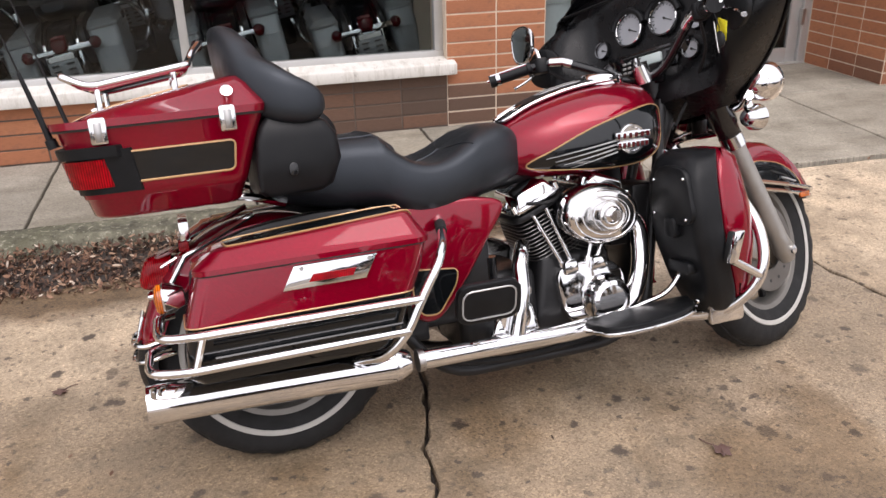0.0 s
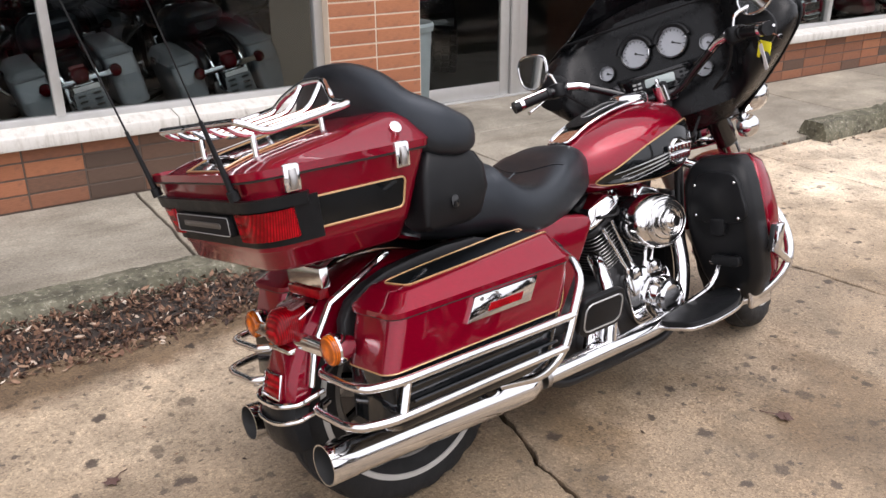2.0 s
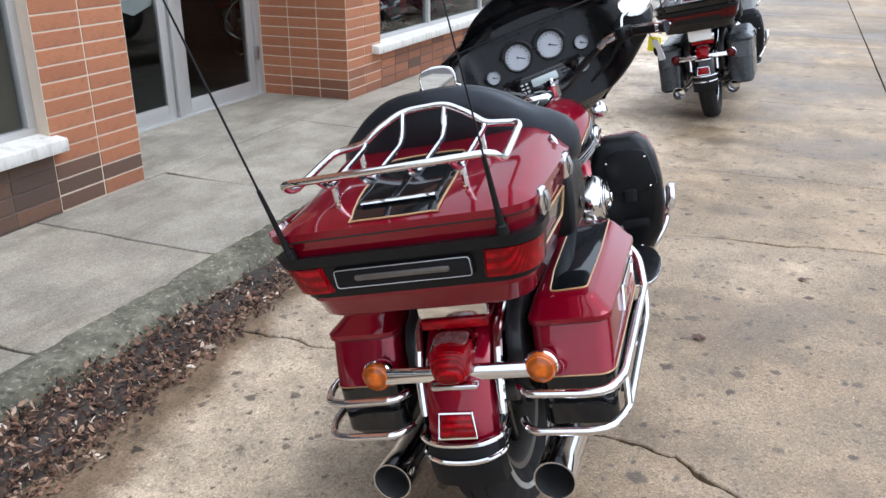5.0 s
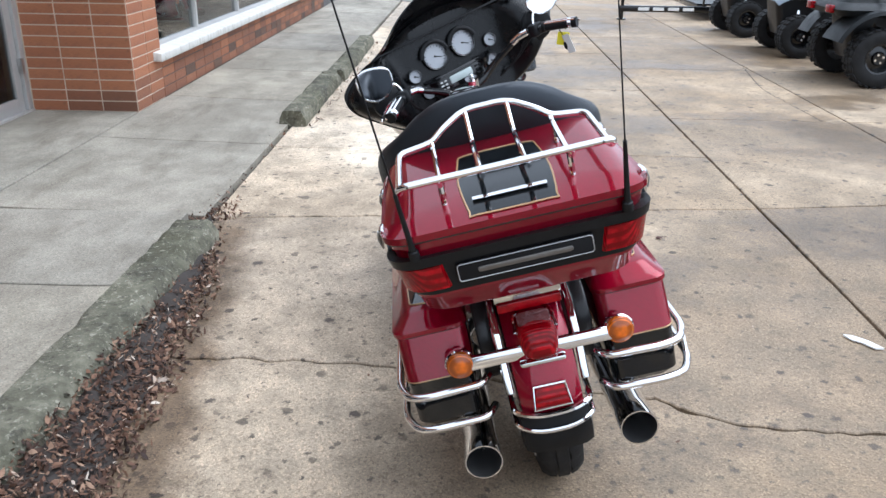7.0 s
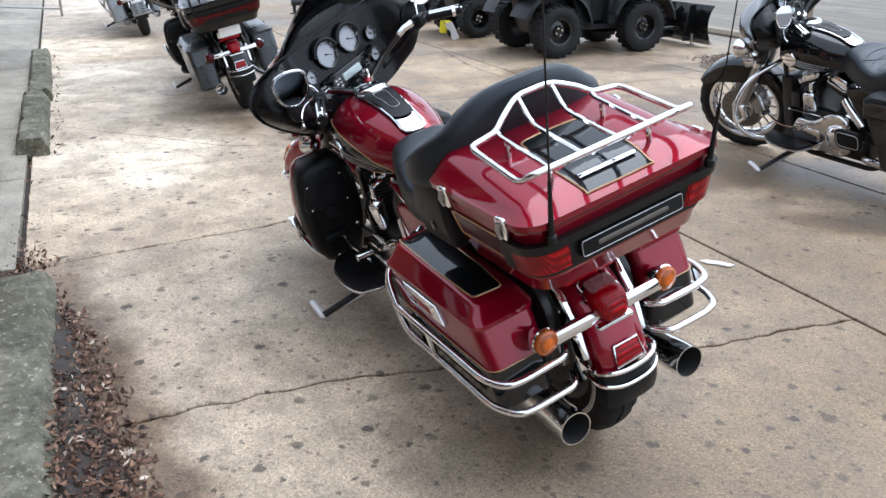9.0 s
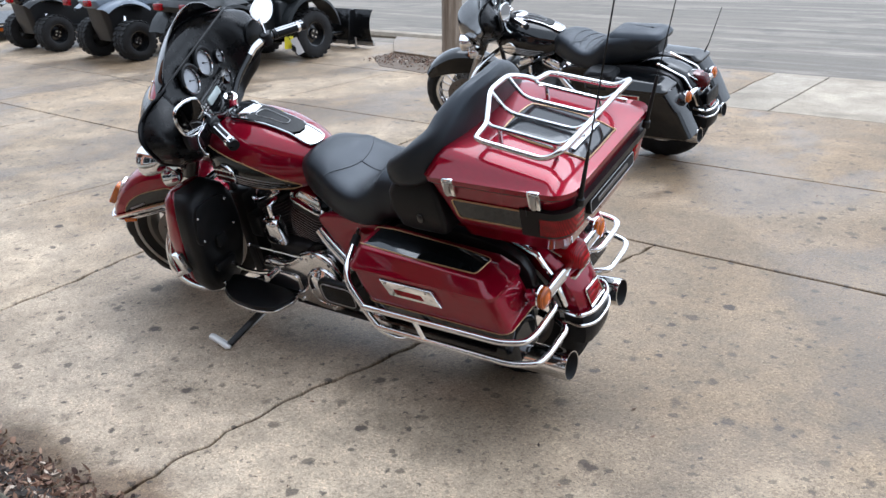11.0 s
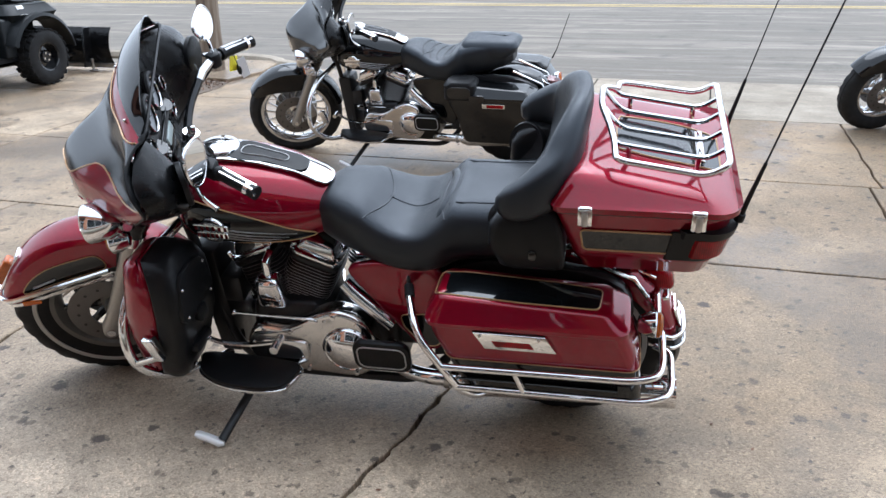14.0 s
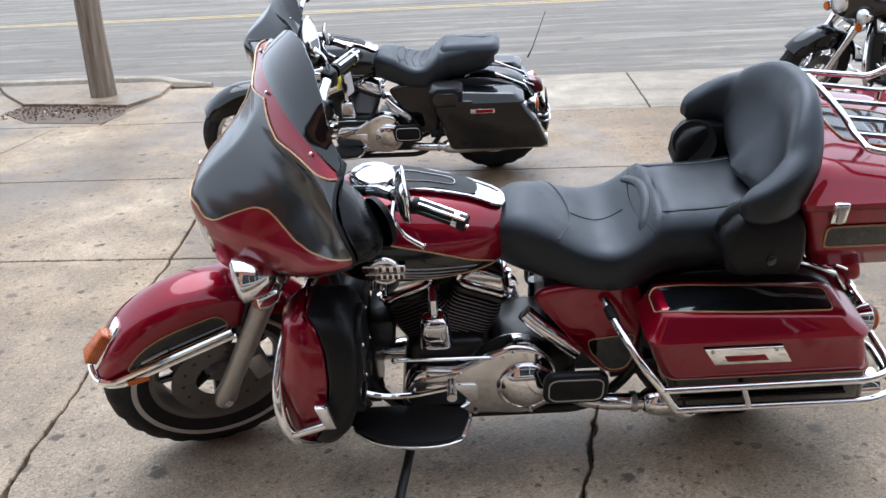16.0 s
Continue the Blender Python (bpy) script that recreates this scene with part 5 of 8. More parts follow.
    for s in (-1, 1):
        if P["body2"] is not P["body"]:
            bm, edge = decal(tree, panel, (0, -s, 0), 0.0022, lambda a, b: Vector((a, 0.4 * s, b)), 6)
            p("tank_panel", bm, P["body2"], tank, "dark tank side panel")
            stripe("pinstripe", edge, tank, 0.0023)
        # plain round emblem with a bar across it
        hit, nrm, _, _ = tree.ray_cast(Vector((1.02, 0.4 * s, 0.752)), Vector((0, -s, 0)))
        q = nrm if nrm.y * s > 0 else -nrm
        em = Matrix.Translation(hit + q * 0.003) @ q.to_track_quat("Y", "Z").to_matrix().to_4x4()
        disc = lathe([(0.0, 0.004), (0.032, 0.004), (0.034, 0.008), (0.040, 0.008), (0.043, 0.004), (0.043, -0.004)], (0, 0, 0), "y", 32)
        disc.transform(em)
        emb = p("tank_emblem", disc, CHROME, tank, "round metal emblem")
        for zz, w_, k_ in ((0.012, 0.112, 6), (-0.014, 0.102, 7)):
            bar = slab(rrect(w_, 0.021, 0.005, 3, 0, zz), 0.003, 0.0105, 0.002, "y")
            bar.transform(em)
            eb = p("emblem_bar", bar, CHROME, emb, "raised metal bar")
            for j in range(k_ if fine and P["body2"] is not P["body"] else 0):
                blk = box(-0.0045, 0.0045, 0.0102, 0.0122, zz - 0.007, zz + 0.007, 0.001, 1)
                blk.transform(em @ Matrix.Translation(((j + 0.5) / k_ * w_ - w_ / 2, 0, 0)))
                p("enamel_block", blk, WINE, eb)
        if fine:
            for k in range(4):
                line = [tree.ray_cast(Vector((0.98 - (0.2 - 0.025 * k) * j / 6, 0.4 * s, 0.753 - 0.011 * k - 0.032 * j / 6)), Vector((0, -s, 0))) for j in range(7)]
                p("speed_line", tube([h[0] + Vector((0, s * 0.003, 0)) for h in line], [0.003 * (1 - 0.12 * j) for j in range(7)], 5), SILVERLINE, tank)

    def from_top(a, b):
        return Vector((a, b, 1.2))
    bm, edge = decal(tree, smooth_outline([(0.715, 0.036), (0.715, -0.036), (0.80, -0.042), (0.95, -0.052), (1.05, -0.058), (1.09, -0.03), (1.09, 0.03), (1.05, 0.058), (0.95, 0.052), (0.80, 0.042)], 3), (0, 0, -1), 0.010, from_top)
    con = p("console", bm, CHROME, tank, "chrome-edged tank console")
    p("console_edge", tube(edge, 0.0055, 8, True, False), CHROME, con)
    bm, edge = decal(tree, smooth_outline([(0.785, 0.034), (0.785, -0.034), (0.88, -0.042), (0.99, -0.050), (0.99, 0.050), (0.88, 0.042)], 3), (0, 0, -1), 0.0165, from_top)
    p("console_panel", bm, SPLASTIC, con, "black console panel")
    bm, edge = decal(tree, smooth_outline([(0.84, 0.015), (0.84, -0.015), (0.90, -0.02), (0.965, -0.024), (0.965, 0.024), (0.90, 0.02)], 3), (0, 0, -1), 0.018, from_top)
    bm.free()
    stripe("console_line", edge, con, 0.0015, SILVERLINE)
    p("fuel_cap", lathe([(0.062, -0.01), (0.062, 0.012), (0.055, 0.020), (0.03, 0.024), (0.0, 0.025)], (1.045, 0, 0.915), "z", 36), CHROME, tank, "round chrome fuel door")

    # -- seat and side covers
    ss = [(0.775, 0.045, 0.735, 0.772), (0.74, 0.085, 0.69, 0.80), (0.68, 0.125, 0.662, 0.832), (0.61, 0.155, 0.64, 0.826), (0.54, 0.178, 0.622, 0.792), (0.47, 0.192, 0.612, 0.770), (0.40, 0.198, 0.612, 0.776), (0.345, 0.195, 0.622, 0.812), (0.31, 0.188, 0.64, 0.846), (0.27, 0.184, 0.65, 0.856), (0.19, 0.182, 0.66, 0.856), (0.10, 0.18, 0.68, 0.862), (0.03, 0.165, 0.70, 0.875), (0.0, 0.14, 0.72, 0.87)]
    if not tour:
        ss = ss[:9] + [(0.27, 0.165, 0.65, 0.862), (0.19, 0.15, 0.66, 0.872), (0.10, 0.135, 0.68, 0.878), (0.03, 0.115, 0.70, 0.872), (-0.02, 0.07, 0.73, 0.84)]
    d0, d1 = spline([(x, h, a) for x, h, a, _ in ss], 3), spline([(x, h, b) for x, h, _, b in ss], 3)
    loops = []
    for q, r in zip(d0, d1):
        x, hw, zb, zt = q.x, q.y, q.z, r.z
        lp = []
        for j in range(32):
            t = 2 * math.pi * j / 32
            c, s = math.cos(t), math.sin(t)
            y = hw * math.copysign(abs(c) ** 0.62, c)
            z = (zb + zt) / 2 + (zt - zb) / 2 * math.copysign(abs(s) ** 0.62, s)
            bucket = max(0, 1 - abs(x - 0.44) / 0.12) * 0.022 + (0.010 if x < 0.29 else 0)
            if s > 0:
                z -= bucket * (1 - (y / hw) ** 2) - 0.012 * (y / hw) ** 2 * (1 if 0.3 < x < 0.6 else 0)
            lp.append(Vector((x, y, z)))
        loops.append(lp)
    sb = loft(loops)
    stree = bvh_of(sb)
    seat = p("seat", sb, VINYL, None, "black vinyl two-up seat")
    if not tour:
        p("pillion", loft([rounded_loop(x0, x1, -w_, w_, 0.04, 0.06, z) for x0, x1, w_, z in ((-0.01, 0.30, 0.135, 0.78), (-0.045, 0.31, 0.138, 0.81), (-0.055, 0.312, 0.132, 0.835), (-0.045, 0.305, 0.118, 0.857), (-0.02, 0.285, 0.092, 0.871), (0.05, 0.22, 0.05, 0.878))]), VINYL, seat, "quilted black pillion pad")
    for xx, yy in ((0.325, 0.17), (0.57, 0.15)):
        pts = []
        for j in range(15):
            y = -yy + 2 * yy * j / 14
            h = stree.ray_cast(Vector((xx - 0.05 * (1 - (y / yy) ** 2) * (1 if xx > 0.5 else -0.6), y, 1.2)), Vector((0, 0, -1)))[0]
            if h:
                pts.append(h)
        p("seat_seam", tube(pts, 0.0028, 5), VINYL, seat)
    if tour and fine:
        for ys in (-0.125, 0.125):
            pts = [stree.ray_cast(Vector((x, ys * (0.9 + 0.2 * (x - 0.02)), 1.2)), Vector((0, 0, -1)))[0] for x in (0.05 + 0.27 * j / 12 for j in range(13))]
            p("seat_welt", tube([q for q in pts if q], 0.003, 5), VINYL, seat)
        mid_ = [stree.ray_cast(Vector((0.375 + 0.15 * j / 12, 0.002, 1.2)), Vector((0, 0, -1)))[0] for j in range(13)]
        p("seat_welt", tube([q for q in mid_ if q], 0.0022, 5), VINYL, seat)
        ridge = [(0.352 - 0.035 * (1 - (y / 0.14) ** 2), y) for y in (-0.14 + 0.28 * j / 14 for j in range(15))]
        pts = [stree.ray_cast(Vector((x, y, 1.2)), Vector((0, 0, -1)))[0] for x, y in ridge]
        p("lumbar_roll", tube([q - Vector((0, 0, 0.008)) for q in pts if q], [0.006] + [0.017] * 13 + [0.006], 10, flat=0.7), VINYL, seat, "raised roll behind the rider")
    if not tour and fine:
        for k in range(5):
            pts = [stree.ray_cast(Vector((0.40 + 0.045 * k - 0.03 * (y / 0.13) ** 2, y, 1.2)), Vector((0, 0, -1)))[0] for y in (-0.13 + 0.26 * j / 10 for j in range(11))]
            p("seat_stitch", tube(pts, 0.0025, 5), SPLASTIC, seat)
    for s in (-1, 1):
        cov = smooth_outline([(0.63, 0.62), (0.56, 0.65), (0.45, 0.655), (0.36, 0.65), (0.335, 0.55), (0.34, 0.42), (0.365, 0.345), (0.425, 0.342), (0.50, 0.425), (0.575, 0.53)], 4)
        sc = p("side_cover", slab(cov, 0.145 * s, 0.178 * s, 0.012, "y", 3), P["body"], None, "painted side cover")
        if P["body2"] is not P["body"]:
            inner = [(q.x, q.y) for q in fillet([(0.482, 0.470, 0), (0.352, 0.484, 0), (0.352, 0.40, 0), (0.372, 0.356, 0), (0.418, 0.354, 0), (0.474, 0.428, 0)], 0.018, 4, True)]
            p("cover_panel", slab(inner, 0.175 * s, 0.1805 * s, 0, "y"), P["body2"], sc)
            stripe("pinstripe", [(a, 0.1805 * s, b) for a, b in inner], sc)

    # -- rear mudguard and lights
    def rear_prof(t):
        w, R = 0.083 + 0.004 * math.sin(t * 3), 0.345 + 0.010 * t
        dep = 0.10 - 0.05 * t
        return [(-w, R - dep), (-w, R - 0.05), (-w * 0.93, R - 0.018), (-w * 0.7, R - 0.004), (-w * 0.35, R), (0, R + 0.001), (w * 0.35, R), (w * 0.7, R - 0.004), (w * 0.93, R - 0.018), (w, R - 0.05), (w, R - dep)]
    rf = p("rear_fender", arch(0.01, 0.322, 62, 170.5, rear_prof), P["body"], None, "painted rear mudguard")
    p("fender_tip", arch(0.01, 0.322, 170.8, 189, lambda t: [(y * 1.12, r + 0.006 + 0.006 * math.sin(t * 3)) for y, r in rear_prof(1)]), SPLASTIC, rf, "black lower mudguard flap")
    for a, rr in ((170.8, 0.0075), (177.5, 0.006)):
        pts = [(0.01 + (0.374 - 0.036 * abs(y / 0.098) ** 3.5) * math.cos(radians(a)), y, 0.322 + (0.374 - 0.036 * abs(y / 0.098) ** 3.5) * math.sin(radians(a)) + 0.012 * abs(y / 0.098) ** 2) for y in (-0.098 + 0.196 * j / 14 for j in range(15))]
        pts = [(0.07 + pts[0][0], pts[0][1], pts[0][2] + 0.012)] + pts + [(0.07 + pts[-1][0], pts[-1][1], pts[-1][2] + 0.012)]
        p("fender_trim", tube(fillet(pts, 0.02, 3), rr, 8), CHROME, rf, "chrome mudguard trim")

    def on_tail(a, y, R=0.357):
        return Vector((0.01 + R * math.cos(radians(a)), y, 0.322 + R * math.sin(radians(a))))
    lo, hi = 168.6, 159.5
    refl = p("rear_reflector", hexa([on_tail(lo, -0.045, 0.350), on_tail(lo, 0.045, 0.350), on_tail(lo, 0.045, 0.364), on_tail(lo, -0.045, 0.364)], [on_tail(hi, -0.036, 0.350), on_tail(hi, 0.036, 0.350), on_tail(hi, 0.036, 0.362), on_tail(hi, -0.036, 0.362)], 0.003), REDLENS, rf, "red rear reflector")
    p("reflector_frame", tube([on_tail(lo, -0.048, 0.363), on_tail(lo, 0.048, 0.363), on_tail(hi, 0.039, 0.361), on_tail(hi, -0.039, 0.361)], 0.0042, 6, True), CHROME, refl)
    # red lamp: a shield-shaped lens with a dull window on top
    tlb = p("tail_light", hexa([(-0.272, -0.045, 0.514), (-0.20, -0.045, 0.514), (-0.20, 0.045, 0.514), (-0.272, 0.045, 0.514)], [(-0.245, -0.040, 0.592), (-0.17, -0.040, 0.596), (-0.17, 0.040, 0.596), (-0.245, 0.040, 0.592)], 0.015, 3), GPLASTIC, rf, "black tail light housing")

    def lens_ring(x, hw_, hh_, zc_=0.556, lean=0.30):
        """A shield: broad above, drawn in below."""
        return [Vector((x + lean * (b - zc_), a * (0.93 + 1.5 * (b - zc_)), b)) for a, b in superloop(0, zc_, hw_, hh_, 3.0, 28)]
    lens_b = loft([lens_ring(-0.246, 0.053, 0.044), lens_ring(-0.286, 0.053, 0.044), lens_ring(-0.300, 0.050, 0.041), lens_ring(-0.309, 0.042, 0.034), lens_ring(-0.314, 0.026, 0.020)])
    p("lens", lens_b, REDLENS if tour else DARKLENS, tlb, "red rounded tail light lens")
    p("window", slab(rrect(0.050, 0.084, 0.014, 4), -0.003, 0.004, 0.002), LENSTOP, tlb, "dull grey-red window on top of the lens").data.transform(Matrix.Translation((-0.250, 0, 0.600)) @ Matrix.Rotation(radians(-14), 4, "Y"))
    p("shroud", tube(fillet([(-0.262, -0.052, 0.572), (-0.205, -0.050, 0.598), (-0.185, 0.0, 0.604), (-0.205, 0.050, 0.598), (-0.262, 0.052, 0.572)], 0.02, 4), 0.005, 8), CHROME, tlb, "chrome shroud round the lens")
    lb = p("light_bar", join(hexa([(-0.284, -0.185, 0.506), (-0.258, -0.185, 0.506), (-0.258, 0.185, 0.506), (-0.284, 0.185, 0.506)], [(-0.276, -0.185, 0.541), (-0.258, -0.185, 0.541), (-0.258, 0.185, 0.541), (-0.276, 0.185, 0.541)], 0.006), hexa([(-0.306, -0.058, 0.494), (-0.265, -0.062, 0.494), (-0.265, 0.062, 0.494), (-0.306, 0.058, 0.494)], [(-0.306, -0.058, 0.508), (-0.265, -0.062, 0.510), (-0.265, 0.062, 0.510), (-0.306, 0.058, 0.508)], 0.006)), CHROME, None, "straight chrome lamp bar")
    for s in (-1, 1):
        sg = p("turn_signal", lathe([(0.0, 0.05), (0.022, 0.045), (0.035, 0.02), (0.039, 0.0), (0.036, -0.004)], (-0.262, 0.205 * s, 0.524), "x", 28), CHROME, lb, "chrome turn signal bowl")
        p("lens", lathe([(0.036, 0.0), (0.0355, -0.012), (0.028, -0.019), (0.0, -0.022)], (-0.264, 0.205 * s, 0.524), "x", 28), P["lens"], sg, "turn signal lens")
    for s in (-1, 1):
        p("fender_strut", tube([(-0.02, 0.098 * s, 0.68), (-0.20, 0.10 * s, 0.60), (-0.255, 0.10 * s, 0.52), (-0.285, 0.098 * s, 0.42)], 0.011, 8, flat=0.7), CHROME)
    if not tour:
        p("plate_bracket", box(-0.345, -0.335, -0.09, 0.09, 0.42, 0.50, 0.003), SPLASTIC, None, "black plate bracket")

    # -- saddlebags
    for s in (-1, 1):
        p("bag_bracket", slab(smooth_outline([(0.30, 0.64), (0.02, 0.66), (-0.17, 0.60), (-0.20, 0.47), (-0.12, 0.385), (0.12, 0.365), (0.31, 0.40)], 3), 0.108 * s, 0.150 * s, 0.008, "y"), ENGINE, None, "black bracket behind the saddlebag")
    for s in (-1, 1):
        def ring(x0, x1, yi, yo, z, rf_=0.04, rr_=0.035):
            a, b = (yi, yo) if s > 0 else (-yo, -yi)
            return rounded_loop(x0, x1, a, b, rf_, rr_, z)
        bagm = p("saddlebag", loft([ring(-0.222 - stretch, 0.262, 0.185, 0.335, 0.338 - drop), ring(-0.236 - stretch, 0.268, 0.175, 0.350, 0.356 - drop), ring(-0.224 - stretch * 0.4, 0.315, 0.172, 0.354, 0.474)]), P["baglow"], None, "hard saddlebag with dark lower half" if P["baglow"] is not P["bag"] else "hard painted saddlebag")
        p("bag_body", loft([ring(-0.224 - stretch * 0.4, 0.316, 0.171, 0.3555, 0.475), ring(-0.203 - stretch * 0.15, 0.343, 0.170, 0.357, 0.535), ring(-0.184, 0.357, 0.170, 0.357, 0.588)]), P["bag"], bagm, "painted upper half")
        # a short lip, a slanted flank, a crisp crease and a gently rising top
        lid = loft([ring(-0.192, 0.364, 0.165, 0.363, 0.590), ring(-0.192, 0.364, 0.165, 0.363, 0.602), ring(-0.187, 0.360, 0.168, 0.358, 0.607), ring(-0.176, 0.353, 0.170, 0.350, 0.613), ring(-0.147, 0.331, 0.178, 0.328, 0.6315, 0.03, 0.028), ring(-0.143, 0.327, 0.180, 0.3235, 0.6345, 0.03, 0.026), ring(-0.137, 0.321, 0.184, 0.316, 0.6365, 0.028, 0.024), ring(-0.10, 0.29, 0.198, 0.288, 0.6395, 0.025, 0.02), ring(-0.03, 0.24, 0.22, 0.26, 0.641, 0.018, 0.015)])
        for v in lid.verts:
            v.co.z += 0.028 * max(0.0, min(1.0, (v.co.z - 0.607) / 0.03)) * (v.co.x + 0.13) / 0.45
        ltree = bvh_of(lid)
        lidp = p("bag_lid", lid, P["bag"], bagm, "painted bag lid")
        p("lid_seam", tube(ring(-0.186, 0.358, 0.169, 0.3575, 0.589), 0.0035, 5, True, False), INK, bagm)
        if P["baglow"] is not P["bag"]:
            stripe("pinstripe", ring(-0.2255, 0.3165, 0.1705, 0.3568, 0.4745), bagm, 0.0018)
            top = [(q.x, q.y) for q in fillet([(0.337, 0.212 * s, 0), (0.337, 0.292 * s, 0), (0.316, 0.310 * s, 0), (0.10, 0.312 * s, 0), (-0.108, 0.305 * s, 0), (-0.116, 0.218 * s, 0), (0.0, 0.208 * s, 0), (0.25, 0.206 * s, 0)], 0.016, 4, True)]
            bm, edge = decal(ltree, top, (0, 0, -1), 0.002, lambda a, b: Vector((a, b, 1.0)), 6)
            p("lid_panel", bm, P["body2"], lidp, "dark inset panel with pinstripe")
            stripe("pinstripe", edge, lidp, 0.0022)
            outer = 0.357 * s
            plate = p("latch_plate", slab([(0.226, 0.583), (0.028, 0.583), (-0.004, 0.528), (0.193, 0.528)], outer - 0.006 * s, outer + 0.011 * s, 0.004, "y"), CHROME, bagm, "slanted chrome latch plate")
            p("reflector", slab([(0.172, 0.558), (0.070, 0.558), (0.058, 0.541), (0.162, 0.541)], outer + 0.0105 * s, outer + 0.0128 * s, 0, "y"), REDLENS, plate, "red side reflector")
            each("latch_screw", [cyl((a, outer + 0.010 * s, 0.575), (a, outer + 0.0145 * s, 0.575), 0.005, 8) for a in (0.045, 0.205)], STEEL, plate)
            each("body_ridge", [tube([(0.27, 0.356 * s, z), (-0.17, 0.356 * s, z)], 0.004, 6) for z in (0.435, 0.40)], P["baglow"], bagm)
        else:
            p("lid_latch", slab(rrect(0.10, 0.045, 0.015, 3, 0.16, 0.60), 0.356 * s, 0.37 * s, 0.006, "y"), GPLASTIC, bagm)
        if bag_reflector:
            rp = p("side_reflector", slab(rrect(0.145, 0.030, 0.005, 2, 0.055, 0.552), 0.356 * s, 0.364 * s, 0.003, "y"), CHROME, bagm)
            p("lens", slab(rrect(0.105, 0.019, 0.003, 2, 0.045, 0.552), 0.3635 * s, 0.3665 * s, 0, "y"), REDLENS, rp)
        if guards:
            g = p("bag_guard", tube(fillet(side([(0.445, 0.165, 0.612), (0.432, 0.225, 0.59), (0.402, 0.318, 0.566), (0.372, 0.362, 0.53), (0.318, 0.374, 0.455), (0.274, 0.374, 0.375), (0.225, 0.345, 0.32), (0.17, 0.24, 0.29)], s), 0.04, 5), 0.0115, 10), CHROME, None, "tubular chrome saddlebag guard")
            p("guard_rail", tube(fillet(side([(0.322, 0.374, 0.455), (-0.21, 0.376, 0.462), (-0.275, 0.350, 0.462), (-0.287, 0.30, 0.462), (-0.287, 0.165, 0.467), (-0.25, 0.14, 0.467)], s), 0.04, 5), 0.0105, 10), CHROME, g)
            p("guard_rail", tube(fillet(side([(0.282, 0.374, 0.383), (-0.235, 0.376, 0.385), (-0.305, 0.345, 0.385), (-0.317, 0.30, 0.385), (-0.317, 0.165, 0.388), (-0.27, 0.14, 0.39)], s), 0.04, 5), 0.0105, 10), CHROME, g)
            for xx in ((0.112,) if s > 0 else (-0.19,)):
                p("guard_strut", tube([(xx, 0.375 * s, 0.458), (xx - 0.026, 0.375 * s, 0.384)], 0.009, 8), CHROME, g)
            p("rubber_sleeve", tube([(0.4375, 0.2 * s, 0.599), (0.4275, 0.238 * s, 0.587)], 0.0145, 12), RUBBER, g)

    # -- footboards
    for s in (-1, 1):
        o = [(1.135, 0.205), (1.155, 0.25), (1.13, 0.305), (1.05, 0.345), (0.94, 0.352), (0.86, 0.335), (0.83, 0.30), (0.835, 0.205)]
        fbm = slab([(a, b * s) for a, b in smooth_outline(o, 4)], 0.250, 0.262, 0.003)
        tilt = Matrix.Translation((1.0, 0, 0.256)) @ Matrix.Rotation(radians(-3), 4, "Y") @ Matrix.Translation((-1.0, 0, -0.256))
        fbm.transform(tilt)
        fb = p("footboard", fbm, CHROME, None, "rider footboard with rubber pad and chrome rim")
        pad = slab([(0.995 + (a - 0.995) * 0.95, (0.275 + (b - 0.275) * 0.93) * s) for a, b in smooth_outline(o, 4)], 0.261, 0.276, 0.005)
        pad.transform(tilt)
        p("rubber_pad", pad, SPLASTIC, fb, "black ribbed rubber pad")
        p("board_bracket", tube([(1.0, 0.13 * s, 0.20), (1.0, 0.22 * s, 0.245)], 0.014, 8), CHROME, fb)
        # passenger board, folded up
        pb = slab([(a, b) for a, b in rrect(0.178, 0.118, 0.034, 4)], -0.011, 0.011, 0.006)
        fold = Matrix.Translation((0.525, 0.268 * s, 0.378 if s > 0 else 0.390)) @ Matrix.Rotation(radians(84 if s > 0 else -72), 4, "X") @ Matrix.Rotation(radians(0), 4, "Z")
        pb.transform(fold)
        pbo = p("passenger_board", pb, SPLASTIC, None, "black folding passenger footboard")
        ln = tube([(a, b, -0.012 if s < 0 else 0.012) for a, b in rrect(0.148, 0.086, 0.024, 3)], 0.0025, 5, True)
        ln2 = tube([(a, b, 0.012 if s < 0 else -0.012) for a, b in rrect(0.148, 0.086, 0.024, 3)], 0.0025, 5, True)
        for q in (ln, ln2):
            q.transform(fold)
        each("board_line", [ln, ln2], SILVERLINE, pbo)
        p("board_arm", tube([(0.53, 0.13 * s, 0.33), (0.53, 0.225 * s, 0.345)], 0.016, 8), CHROME, pbo)

    # -- engine guard, highway pegs, leg shields
    for s in (-1, 1):
        eg = p("engine_guard", tube(fillet(side([(1.20, 0.05, 0.69), (1.295, 0.24, 0.61), (1.325, 0.345, 0.47), (1.305, 0.375, 0.34), (1.235, 0.30, 0.235), (1.12, 0.11, 0.19)], s), 0.09, 6), 0.0155, 12), CHROME, None, "bent chrome engine guard")
        peg = hexa(side([(1.165, 0.375, 0.405), (1.195, 0.375, 0.405), (1.195, 0.41, 0.405), (1.165, 0.41, 0.405)], s), side([(1.18, 0.385, 0.495), (1.215, 0.385, 0.495), (1.215, 0.42, 0.495), (1.18, 0.42, 0.495)], s), 0.007)
        p("highway_peg", join(peg, cyl((1.19, 0.392 * s, 0.41), (1.30, 0.365 * s, 0.345), 0.012, 10)), CHROME, eg, "chrome highway foot peg")
